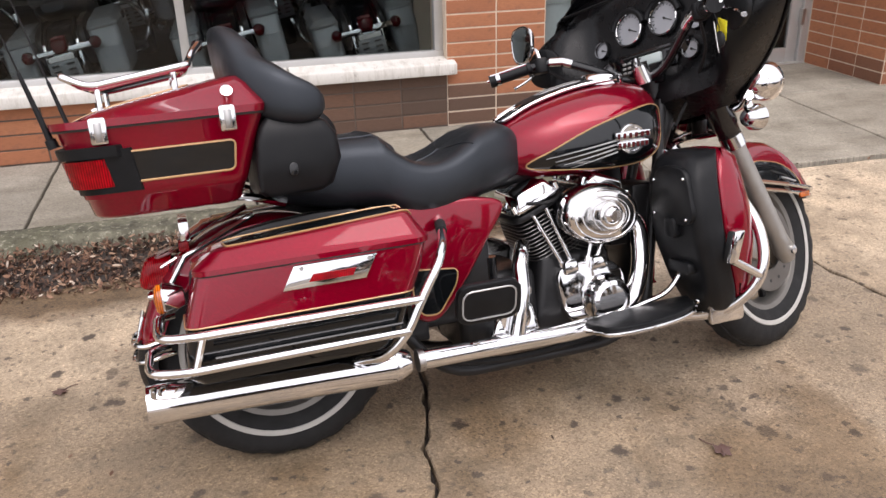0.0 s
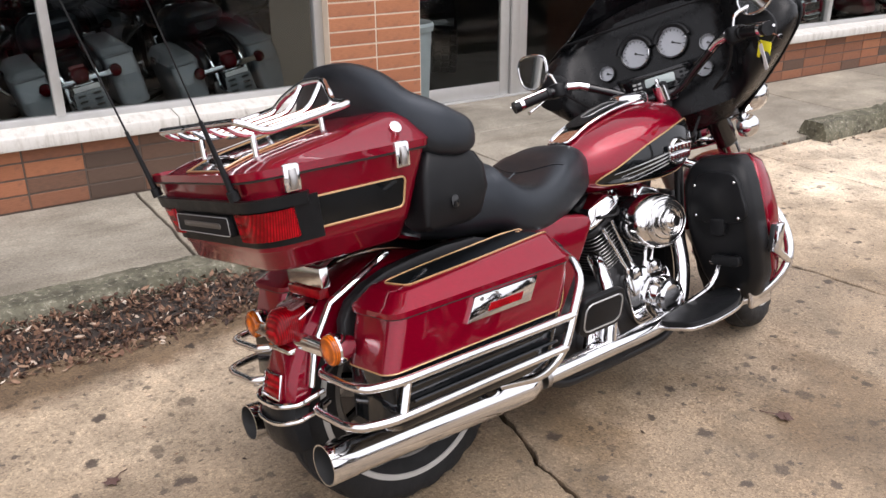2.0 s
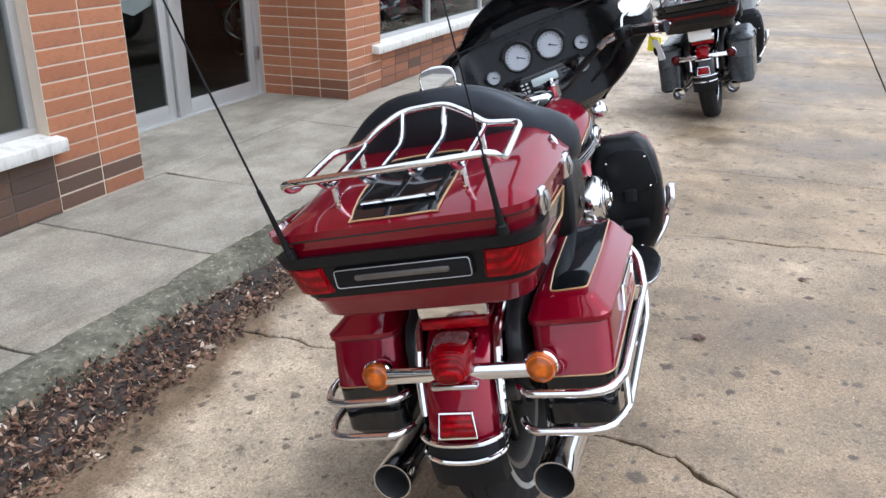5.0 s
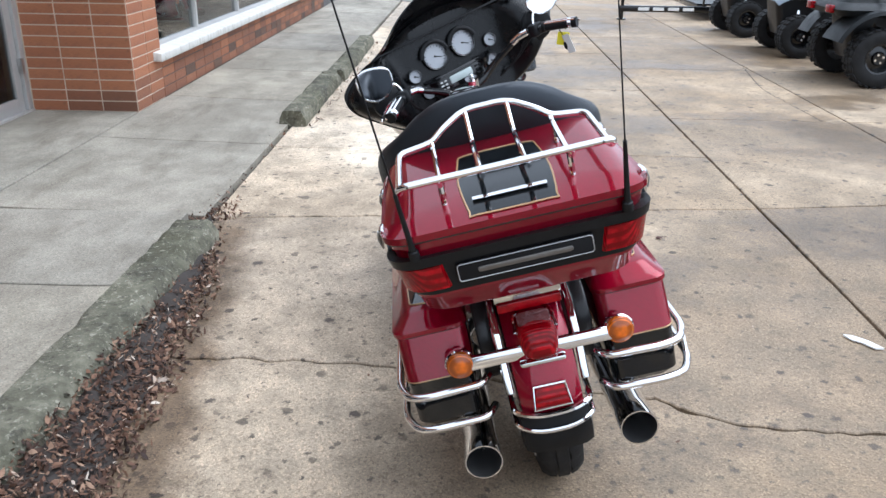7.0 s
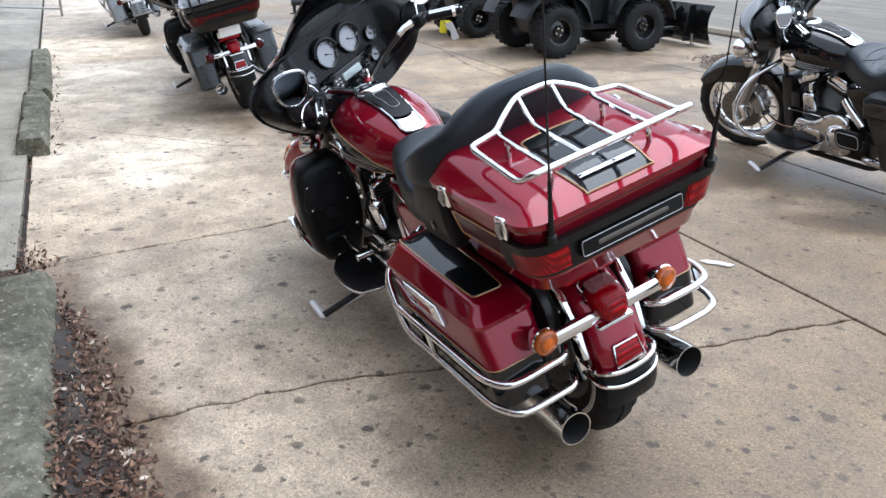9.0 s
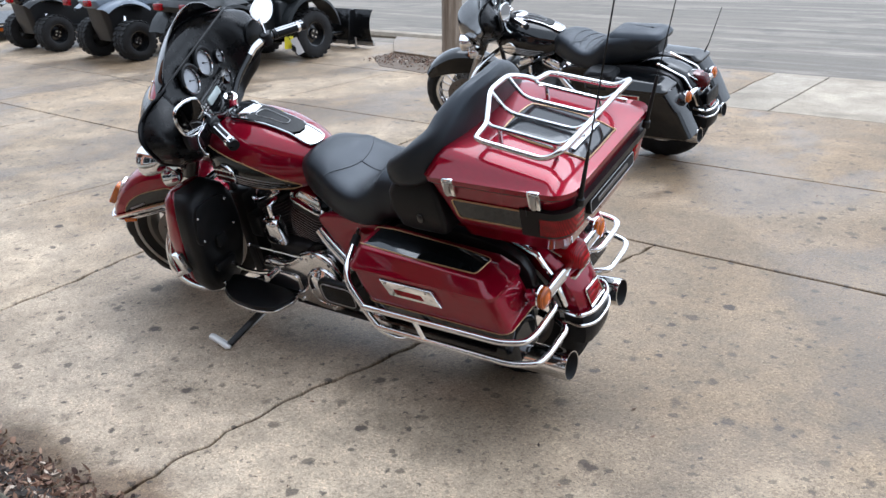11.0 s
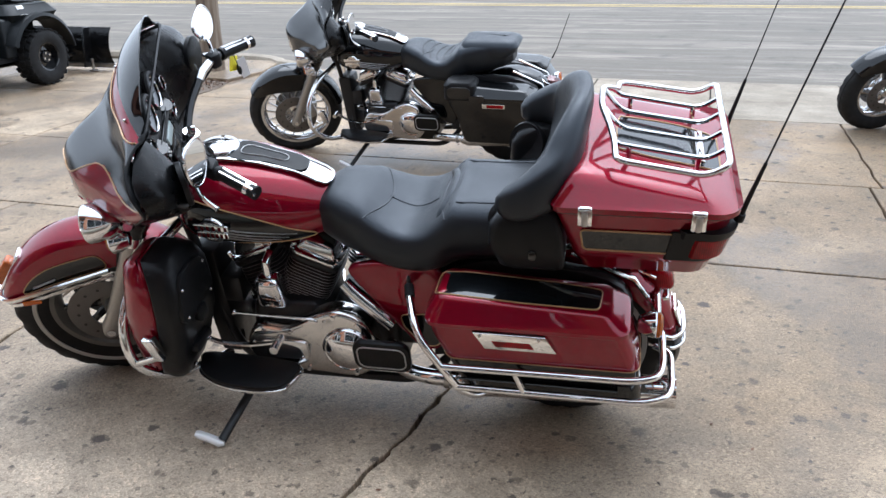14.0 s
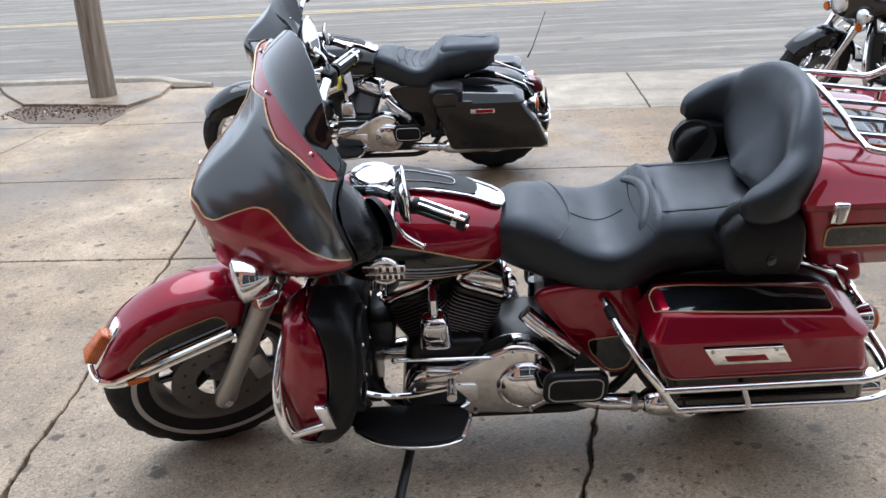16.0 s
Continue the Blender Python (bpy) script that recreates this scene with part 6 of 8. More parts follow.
        if lowers:
            lev = [(0.222, 0.155, 0.27, 1.20, 1.285), (0.25, 0.145, 0.31, 1.18, 1.298), (0.33, 0.135, 0.355, 1.142, 1.315), (0.44, 0.13, 0.378, 1.105, 1.325), (0.54, 0.13, 0.38, 1.09, 1.315), (0.63, 0.135, 0.368, 1.09, 1.295), (0.68, 0.15, 0.345, 1.105, 1.285), (0.705, 0.175, 0.31, 1.13, 1.25)]
            red, blk = [], []
            for z, yi, yo, xr, xf in lev:
                a, b = (yi, yo) if s > 0 else (-yo, -yi)
                r_ = min(0.1, (xf - xr - 0.08) * 0.75)
                red.append(rounded_loop(xr + 0.085, xf, a + 0.004, b - 0.004, min(r_, (yo - yi) * 0.42), 0.012, z, 6))
                blk.append(rounded_loop(xr, xr + 0.084, a, b, 0.012, 0.035, z, 6))
            shell = p("leg_shield", loft(red), P["body"], None, "painted leg shield")
            tray = p("glove_box", loft(blk), SPLASTIC, shell, "black leg shield storage box")
            cy = 0.268 * s
            p("box_door", slab([(cy + a, b) for a, b in smooth_outline([(-0.085, 0.52), (-0.09, 0.60), (-0.06, 0.665), (0.05, 0.665), (0.085, 0.60), (0.085, 0.52)], 4)], 1.083, 1.10, 0.005, "x"), SPLASTIC, tray, "black glove box door")
            p("door_catch", slab(rrect(0.05, 0.055, 0.012, 3, cy, 0.50), 1.075, 1.10, 0.006, "x"), SPLASTIC, tray)
            p("vent_knob", slab(rrect(0.10, 0.035, 0.012, 3, cy, 0.385), 1.10, 1.13, 0.006, "x"), SPLASTIC, tray)
            each("tray_screw", [ball((1.081, cy + a, b), 0.005, 8) for a, b in ((-0.07, 0.64), (0.07, 0.63), (0.075, 0.535), (-0.075, 0.53))] + [ball((1.16, cy, 0.275), 0.008, 8)], CHROME, tray)
    p("lower_plate", slab(rrect(0.115, 0.075, 0.012, 3, 1.235, 0.243), -0.30, -0.285, 0.006, "y"), POLISHED, None, "polished plate beside the footboard") if lowers else None

    # -- front end, all turned with the bars
    tz = ax

    def on_fork(d, y, off=0.0):
        return Vector((1.58 + off, y, 0.305)) + tz * d
    for s in (-1, 1):
        fk = pf("fork_leg", tube([on_fork(-0.035, 0.118 * s), on_fork(0.0, 0.118 * s), on_fork(0.05, 0.118 * s), on_fork(0.42, 0.118 * s)], [0.024, 0.034, 0.029, 0.030], 18), CAST if fine else CHROME, None, "cast aluminium fork leg")
        pf("fork_tube", tube([on_fork(0.42, 0.118 * s), on_fork(0.47, 0.118 * s), on_fork(0.475, 0.118 * s), on_fork(0.78, 0.115 * s)], [0.034, 0.036, 0.040, 0.040], 18), GPLASTIC, fk, "black fork cover")
        pf("fork_collar", tube([on_fork(0.40, 0.118 * s), on_fork(0.44, 0.118 * s)], 0.036, 18), CHROME, fk)
        pf("axle_nut", cyl(on_fork(0.0, 0.118 * s), on_fork(0.0, 0.155 * s), 0.014, 10), CHROME, fk)
        pf("brake_hose", tube(spline([(1.40, 0.09 * s, 0.72), (1.48, 0.1 * s, 0.56), (1.47, 0.085 * s, 0.42)], 8), 0.005, 6), RUBBER, fk)

    def front_prof(t):
        w, R = 0.083, 0.346
        dep = 0.05 + 0.10 * math.sin(min(1, t * 1.25) * math.pi) ** 0.8
        return [(-w, R - dep), (-w - 0.002, R - dep * 0.5 - 0.02), (-w * 0.95, R - 0.022), (-w * 0.72, R - 0.006), (-w * 0.35, R), (0, R + 0.002), (w * 0.35, R), (w * 0.72, R - 0.006), (w * 0.95, R - 0.022), (w + 0.002, R - dep * 0.5 - 0.02), (w, R - dep)]
    fb_ = arch(1.58, 0.325, 25 if tour else 38, 160 if tour else 172, front_prof)
    ftree = bvh_of(fb_)
    ff = pf("front_fender", fb_, P["body"], None, "painted front mudguard")
    if P["body2"] is not P["body"]:
        for s in (-1, 1):
            o = smooth_outline([(1.805, 0.492), (1.77, 0.540), (1.70, 0.578), (1.61, 0.596), (1.54, 0.598), (1.525, 0.545), (1.62, 0.526), (1.72, 0.508)], 4)
            bm, edge = decal(ftree, o, (0, -s, 0), 0.002, lambda a, b: Vector((a, 0.3 * s, b)), 4)
            pf("fender_panel", bm, P["body2"], ff, "dark mudguard panel")
            stripe("pinstripe", edge, ff, 0.002, None, True)
            pf("script_bar", tube([(1.768, 0.0885 * s, 0.512), (1.692, 0.0885 * s, 0.533)], 0.006, 5, flat=0.6), SILVERLINE, ff)
    if tour and fine:
        rail = [(1.515, 0.098, 0.540), (1.71, 0.099, 0.505), (1.85, 0.096, 0.476), (1.895, 0.07, 0.468), (1.912, 0.0, 0.466)]
        rail = rail + flip(rail[:-1])[::-1]
        pf("fender_rail", tube(fillet(rail, 0.04, 5), 0.0085, 8), CHROME, ff, "chrome mudguard rail")
        pf("fender_rail", tube(fillet([(a - 0.01, b * 0.99, c - 0.022) for a, b, c in rail], 0.04, 5), 0.0075, 8), CHROME, ff)
        def on_nose(a, y, r):
            return Vector((1.58 + r * math.cos(radians(a)), y, 0.325 + r * math.sin(radians(a))))
        tip = pf("fender_light", hexa([on_nose(29, y, r) for y, r in ((-0.032, 0.348), (-0.030, 0.384), (0.030, 0.384), (0.032, 0.348))], [on_nose(45, y, r) for y, r in ((-0.024, 0.348), (-0.020, 0.372), (0.020, 0.372), (0.024, 0.348))], 0.007), AMBER, ff, "amber mudguard tip light")
        pf("light_base", hexa([on_nose(27, y, r) for y, r in ((-0.04, 0.343), (-0.04, 0.356), (0.04, 0.356), (0.04, 0.343))], [on_nose(52, y, r) for y, r in ((-0.028, 0.343), (-0.024, 0.357), (0.024, 0.357), (0.028, 0.343))], 0.005), CHROME, tip)
        for s in (-1, 1):
            pf("side_marker", slab(rrect(0.06, 0.018, 0.004, 2, 1.79, 0.462), 0.098 * s, 0.106 * s, 0.003, "y"), AMBER, ff, "amber side marker")
    # lamps under the fairing
    tri = pf("lamp_bracket", join(tube(fillet([(1.36, 0.21, 0.80), (1.42, 0.15, 0.775), (1.42, -0.15, 0.775), (1.36, -0.21, 0.80)], 0.05), 0.016, 10), box(1.36, 1.43, -0.13, 0.13, 0.70, 0.80, 0.02)), CHROME, None, "chrome lamp bracket")
    for s in (-1, 1):
        bowl = lathe([(0.0, -0.075), (0.03, -0.068), (0.05, -0.045), (0.058, -0.01), (0.06, 0.018), (0.056, 0.024)], (1.445, 0.213 * s, 0.835), "x", 28)
        pl_ = pf("passing_lamp", bowl, CHROME, tri, "round chrome passing lamp")
        pf("lamp_glass", lathe([(0.056, 0.02), (0.045, 0.03), (0.0, 0.036)], (1.445, 0.213 * s, 0.835), "x", 24), CLEARLENS, pl_)
        bowl = lathe([(0.0, -0.05), (0.025, -0.042), (0.038, -0.015), (0.041, 0.01), (0.037, 0.014)], (1.42, 0.185 * s, 0.735), "x", 24)
        ts = pf("turn_signal", join(bowl, tube([(1.40, 0.185 * s, 0.80), (1.40, 0.185 * s, 0.76)], 0.012, 8)), CHROME, tri, "chrome front turn signal")
        pf("lens", lathe([(0.037, 0.01), (0.03, 0.022), (0.0, 0.026)], (1.42, 0.185 * s, 0.735), "x", 22), AMBER, ts, "amber lens")
    # handlebar
    hb = pf("handlebar", tube(fillet([(1.035, 0.32, 1.02), (1.085, 0.25, 1.025), (1.15, 0.13, 0.955), (1.165, 0.06, 0.905), (1.165, -0.06, 0.905), (1.15, -0.13, 0.955), (1.085, -0.25, 1.025), (1.035, -0.32, 1.02)], 0.06, 6), 0.0135, 14), GPLASTIC, None, "black handlebar with chrome outer sleeves")
    for s in (-1, 1):
        g0, g1 = Vector((1.035, 0.32 * s, 1.02)), Vector((0.952, 0.398 * s, 1.004))
        d = (g1 - g0).normalized()
        gp = pf("grip", tube([g0, g0 + d * 0.012, g0 + d * 0.014, g0 + d * 0.135, g0 + d * 0.137, g1], [0.021, 0.021, 0.0175, 0.0175, 0.0205, 0.019], 16), SPLASTIC, hb, "black grip with chrome bands")
        each("grip_band", [tube([g0 + d * 0.016 + o_, g0 + d * 0.134 + o_], 0.0045, 6) for o_ in (Vector((0.005, 0.006 * s, 0.0155)), Vector((-0.006, -0.008 * s, 0.015)), Vector((0, 0.017 * s, 0.003)), Vector((0, -0.017 * s, 0.0)))] + [tube([g1 - d * 0.012, g1 + d * 0.008], [0.021, 0.018], 16)], CHROME, gp, True)
        pf("switch_box", hexa([(1.03, 0.285 * s, 0.995), (1.06, 0.265 * s, 0.995), (1.085, 0.295 * s, 0.995), (1.045, 0.335 * s, 0.995)], [(1.03, 0.285 * s, 1.045), (1.06, 0.265 * s, 1.045), (1.085, 0.295 * s, 1.045), (1.045, 0.335 * s, 1.045)], 0.01), SPLASTIC, hb, "black switch housing")
        pf("bar_end", tube([Vector((1.071, 0.27 * s, 1.0238)), Vector((1.0925, 0.235 * s, 1.017)), Vector((1.107, 0.21 * s, 1.003))], 0.0148, 12), CHROME, hb, "chrome bar sleeve")
        pf("lever", tube(spline([(1.075, 0.30 * s, 1.03), (1.095, 0.345 * s, 1.015), (1.082, 0.385 * s, 0.995), (1.054, 0.413 * s, 0.978), (1.046, 0.42 * s, 0.974)], 4), [0.0055] * 13 + [0.0055, 0.0065, 0.009, 0.008], 8, flat=0.8), CHROME, hb, "chrome hand lever")
        c = Vector((1.073, 0.377 * s, 1.107))
        st = pf("mirror", tube(spline([(1.055, 0.295 * s, 1.04), (1.06, 0.31 * s, 1.075), (1.075, 0.345 * s, 1.088), c + Vector((0.018, -0.01 * s, -0.012))], 5), 0.0055, 8), CHROME, hb, "chrome mirror stem")
        nrm = Vector((-0.971, 0.256, 0.067) if s > 0 else (-1.0, 0.36, 0.30)).normalized()
        tm = Matrix.Translation(c) @ nrm.to_track_quat("Z", "Y").to_matrix().to_4x4() @ Matrix.Rotation(radians(-14 * s), 4, "Z")
        shape = smooth_outline([(-0.064, 0.004), (-0.054, 0.042), (0.0, 0.056), (0.052, 0.046), (0.064, 0.004), (0.050, -0.036), (0.008, -0.062), (-0.042, -0.048)], 4)
        shape = shape if s > 0 else [(q[0] * 0.95, q[1] * 0.74) for q in shape]
        shell = loft([[tm @ Vector((a * f, b * f, z)) for a, b in shape] for f, z in ((0.15, -0.022), (0.6, -0.019), (0.92, -0.010), (1.0, 0.0), (0.97, 0.004))])
        pf("mirror_shell", shell, CHROME, st, "oval chrome mirror shell")
        pf("mirror_rim", tube([tm @ Vector((a, b, 0.002)) for a, b in shape], 0.0042, 8, True), CHROME, st)
        pf("mirror_glass", loft([[tm @ Vector((a * f, b * f, z)) for a, b in shape] for f, z in ((0.93, 0.003), (0.93, 0.0052))]), MIRRORGLASS, st, "mirror glass")
        pf("control_cable", tube(spline([(1.07, 0.28 * s, 1.0), (1.15, 0.23 * s, 0.93), (1.23, 0.12 * s, 0.85), (1.2, 0.06 * s, 0.75)], 6), 0.005, 6), RUBBER, hb)
    if fine and tour:
        for nm, mat, dz, dx, w_, h_ in (("price_tag", YELLOW, -0.03, 0.01, 0.045, 0.05), ("price_tag", WHITETAG, -0.05, -0.02, 0.03, 0.075)):
            q = slab(rrect(w_, h_, 0.004, 2), -0.0006, 0.0006)
            q.transform(Matrix.Translation((1.0 + dx, -0.375, 0.98 + dz)) @ Matrix.Rotation(radians(90), 4, "X") @ Matrix.Rotation(radians(60 if mat is YELLOW else 30), 4, "Y") @ Matrix.Rotation(radians(25 if mat is YELLOW else -6), 4, "Z"))
            pf(nm, q, mat, hb, "yellow paper tag" if mat is YELLOW else "white paper tag")
        pf("key_fob", join(tube(fillet([(1.0, -0.365, 0.995), (1.0, -0.375, 0.96), (0.995, -0.375, 0.94)], 0.01), 0.0015, 5), ball((0.995, -0.375, 0.925), 0.015, 10, 0.6, 1, 1.4)), SPLASTIC, hb, "black key fob")
    pf("ignition_switch", join(cyl((1.16, -0.012, 0.895), (1.14, -0.012, 0.945), 0.026, 18), box(1.125, 1.15, -0.018, -0.006, 0.94, 0.965, 0.003)), CHROME, hb, "chrome ignition switch")
    # fairing
    if fairing:
        def along(b, keys, vals):
            return float(np.interp(b, keys, vals))
        EB = [0, 0.12, 0.25, 0.4, 0.55, 0.65, 0.75, 0.85, 0.93, 1]

        def fair(a, b):
            """Outer skin of the fairing: a across (-1 to 1), b from the bottom to the windshield."""
            q = abs(a)
            wide = sum(along(b + d, EB, [0.193, 0.269, 0.34, 0.399, 0.449, 0.468, 0.459, 0.399, 0.324, 0.272]) for d in (-0.03, 0, 0.03)) / 3
            ze = along(b, EB, [0.786, 0.845, 0.902, 0.954, 1.003, 1.044, 1.087, 1.124, 1.154, 1.168])
            zc = 0.765 + 0.47 * b
            x0 = sum(along(b + d, [0, 0.25, 0.40, 0.52, 0.60, 0.69, 0.80, 0.90, 1], [1.501, 1.52, 1.523, 1.484, 1.425, 1.367, 1.327, 1.29, 1.247]) for d in (-0.04, 0, 0.04)) / 3
            xe = sum(along(b + d, [0, 0.25, 0.45, 0.56, 0.66, 0.76, 0.86, 1], [1.325, 1.26, 1.205, 1.179, 1.182, 1.203, 1.222, 1.183]) for d in (-0.03, 0, 0.03)) / 3
            k = q ** along(b, [0, 0.25, 0.40, 0.52, 0.65, 0.8, 0.9, 1], [2.136, 1.726, 1.444, 1.127, 1.02, 1.02, 1.626, 2.284])
            mid = math.sin(math.pi * min(1, max(0, (b - 0.1) / 0.85)))
            scoop = -0.010 * mid * math.exp(-((q - 0.52) / 0.13) ** 2) + 0.016 * mid * math.exp(-((q - 0.86) / 0.12) ** 2)
            # the outer edge turns up into a lip
            roll, qe = mid ** 0.6, q
            t = max(0.0, (q - 0.76) / 0.24)
            if t > 0:
                qe = 0.76 + 0.24 * (t * (1 - roll) + roll * 0.8 * math.sin(t * math.pi / 2))
            rim = 0.043 * roll * (1 - math.cos(t * math.pi / 2))
            return Vector((x0 + (xe - x0) * k + scoop + rim, 1.04 * wide * math.copysign(qe ** 0.95, a), zc + (ze - zc) * q ** 1.7))
        NA, NB = 96, 60
        bm = bmesh.new()
        gr = [[bm.verts.new(fair(-1 + 2 * i / NA, j / NB)) for i in range(NA + 1)] for j in range(NB + 1)]

        def low(a):
            return sum(along(abs(a) + d, [0, 0.09, 0.175, 0.25, 0.30, 0.345, 0.41, 0.52, 0.65, 0.765, 0.84, 0.92, 1], [0.415, 0.415, 0.385, 0.405, 0.475, 0.535, 0.545, 0.51, 0.48, 0.47, 0.51, 0.60, 0.67]) for d in (-0.015, 0, 0.015)) / 3

        def high(a):
            return along(abs(a), [0, 0.28, 0.45, 0.6, 0.75, 0.92, 1], [0.905, 0.835, 0.855, 0.87, 0.885, 0.92, 0.94])
        for j in range(NB):
            for i in range(NA):
                f = bm.faces.new((gr[j][i], gr[j][i + 1], gr[j + 1][i + 1], gr[j + 1][i]))
                a, b = -1 + 2 * (i + 0.5) / NA, (j + 0.5) / NB
                f.material_index = 1 if (b < low(a) and abs(a) < 0.97 or high(a) < b < 0.957) and P["body2"] is not P["body"] else 0
        bmesh.ops.recalc_face_normals(bm, faces=bm.faces)
        liner = bm.copy()
        for v in liner.verts:
            v.co = v.co - v.normal * (0.006 if v.normal.x > 0 else -0.006)
        for f in liner.faces:
            f.material_index = 0
        bm.transform(S)
        fa = link_mesh("fairing", bm, [P["fairing"], P["body"]], True)
        fa.parent = root
        tagged(fa, "batwing fairing shell")
        pf("fairing_liner", liner, SPLASTIC, fa, "black inside of the fairing")
        if P["body2"] is not P["body"]:
            ptsl = [fair(-0.985 + 1.97 * i / 120, low(-0.985 + 1.97 * i / 120)) + Vector((0.002, 0, 0)) for i in range(121)]
            pf("pinstripe", tube(ptsl, 0.0022, 5), P["stripe"], fa)
            pf("pinstripe", tube([fair(-0.985 + 1.97 * i / 120, high(-0.985 + 1.97 * i / 120)) + Vector((0.002, 0, 0.002)) for i in range(121)], 0.0022, 5), P["stripe"], fa)
        pf("fairing_edge", tube([fair(1 if k <= NB else -1, (k if k <= NB else 2 * NB + 1 - k) / NB) for k in range(2 * NB + 2)], 0.0045, 8), SPLASTIC, fa)
        # inner fairing, filling the shell from behind
        bm = bmesh.new()
        rows = []
        for j in range(17):
            b = j / 16
            row = []
            for i in range(49):
                a = math.sin((-1 + 2 * i / 48) * math.pi / 2)
                e = fair(a, b)
                zz = e.z * 0.985 + 0.012
                xx = 1.226 + 0.153 * (zz - 1.03)
                lobe = max(0, min(1, (abs(e.y) - 0.215) / 0.10))
                dish = -0.10 * lobe * lobe * (3 - 2 * lobe) * max(0, math.sin(math.pi * min(1, b * 1.05))) ** 0.6
                fade = abs(a) ** 14
                x = (xx + dish) * (1 - fade) + (e.x) * fade
                if b < 0.12:
                    x = x + (0.12 - b) * 0.9
                if b > 0.93:
                    x = x + (b - 0.93) * 1.3
                row.append(bm.verts.new((min(x, e.x - 0.012), e.y * 0.99, zz)))
            rows.append(row)
        for q, r in zip(rows, rows[1:]):
            for i in range(48):
                bm.faces.new((q[i], q[i + 1], r[i + 1], r[i]))
        dash = pf("inner_fairing", bm, DASHBLACK, fa, "black inner fairing and dash")

        def on_dash(y, z, off=0.0):
            return Matrix.Translation((1.226 + 0.153 * (z - 1.03) - off, y, z)) @ Matrix.Rotation(radians(8.7), 4, "Y")
        for y, z, r, lab in ((0.064, 1.068, 0.047, "speedometer"), (-0.064, 1.068, 0.047, "tachometer"), (0.175, 1.032, 0.025, "small gauge"), (0.150, 0.955, 0.025, "small gauge"), (-0.175, 1.032, 0.025, "small gauge"), (-0.150, 0.955, 0.026, "small gauge")):
            tm = on_dash(y, z)
            bz = lathe([(r * 1.18, 0.02), (r * 1.18, -0.010), (r * 1.10, -0.016), (r * 1.02, -0.014), (r, -0.004)], (0, 0, 0), "x", 32)
            bz.transform(tm)
            ga = pf("gauge", bz, GPLASTIC, dash, lab + " in a black bezel")
            ch = lathe([(r * 1.04, -0.0145), (r * 1.0, -0.0165), (r * 0.96, -0.0135)], (0, 0, 0), "x", 32)
            ch.transform(tm)
            pf("gauge_ring", ch, CHROME, ga)
            face = lathe([(r, -0.006), (0.0, -0.006)], (0, 0, 0), "x", 32)
            face.transform(tm)
            pf("dial_face", face, DIAL, ga, "silver dial face")
            if fine:
                ticks = join(*[tube([(-0.0065, r * 0.78 * math.cos(t), r * 0.78 * math.sin(t)), (-0.0065, r * 0.92 * math.cos(t), r * 0.92 * math.sin(t))], 0.0009 * (1.6 if k % 2 else 1), 4) for k, t in enumerate(-0.6 + 4.4 * j / 14 for j in range(15))] + [tube([(-0.008, 0, 0), (-0.008, r * 0.62 * math.cos(3.6), r * 0.62 * math.sin(3.6))], 0.0016, 4), ball((-0.008, 0, 0), 0.004, 8)])
                ticks.transform(tm)
                tagged(pf("dial_marks", ticks, INK, ga), "", "", "", "stuff")
        each("gauge_hood", [tube([on_dash(y0 + 0.058 * math.cos(t), 1.068 + 0.058 * math.sin(t), 0.014) @ Vector((0, 0, 0)) for t in (0.2 + 2.75 * j / 14 for j in range(15))], 0.010, 8) for y0 in (0.064, -0.064)], SPLASTIC, dash, True)
        # the tape slot is a dark bar, its shade put into the colour
        for y0, y1, z0, z1, off, mat, nm in ((-0.105, 0.105, 0.925, 0.992, 0.004, GPLASTIC, "radio"), (-0.052, 0.05, 0.945, 0.975, 0.010, DISPLAY, "radio_display"), (-0.09, 0.09, 0.980, 0.984, 0.011, INK, "tape_slot"), (-0.05, 0.05, 0.885, 0.92, 0.004, GPLASTIC, "switch_panel")):
            q = slab([(a, b - (z0 + z1) / 2) for a, b in rrect(y1 - y0, z1 - z0, min(0.006, (z1 - z0) / 3), 2, (y0 + y1) / 2, (z0 + z1) / 2)], -0.008, 0.01, 0.002, "x")
            q.transform(on_dash(0, (z0 + z1) / 2, off))
            pf(nm, q, mat, dash, "grey radio display" if nm == "radio_display" else "")
        if fine:
            for z in (0.938, 0.952, 0.966):
                for y in (-0.092, -0.075, 0.07, 0.088):
                    q = box(-0.014, 0, y - 0.006, y + 0.006, -0.004, 0.003, 0.001, 1)
                    q.transform(on_dash(0, z, 0.002))
                    pf("radio_key", q, STEEL if y > 0 else SPLASTIC, dash)
            for s in (-1, 1):
                q = lathe([(0.062, 0.005), (0.062, -0.008), (0.055, -0.012), (0.0, -0.008)], (0, 0, 0), "x", 28)
                q.transform(Matrix.Translation((1.128, 0.345 * s, 1.02)) @ Matrix.Rotation(radians(14 * s), 4, "Z"))
                pf("speaker_grille", q, SPLASTIC, dash, "round black speaker grille")
        hl = pf("headlight", lathe([(0.09, -0.05), (0.092, 0.0), (0.086, 0.014), (0.078, 0.016)], (1.49, 0, 0.872), "x", 36), CHROME, fa, "round headlight with chrome rim")
        pf("headlight_glass", lathe([(0.08, 0.012), (0.06, 0.024), (0.0, 0.032)], (1.49, 0, 0.872), "x", 32), CLEARLENS, hl)
        # windshield
        bm = bmesh.new()
        top = [float(q) for q in np.interp(np.linspace(0, 1, 25), [0, 0.08, 0.2, 0.35, 0.5, 0.65, 0.8, 0.92, 1], [0.006, 0.022, 0.052, 0.074, 0.080, 0.074, 0.052, 0.022, 0.006])] if tour else [0.02 + 0.06 * math.sin(math.pi * i / 24) for i in range(25)]
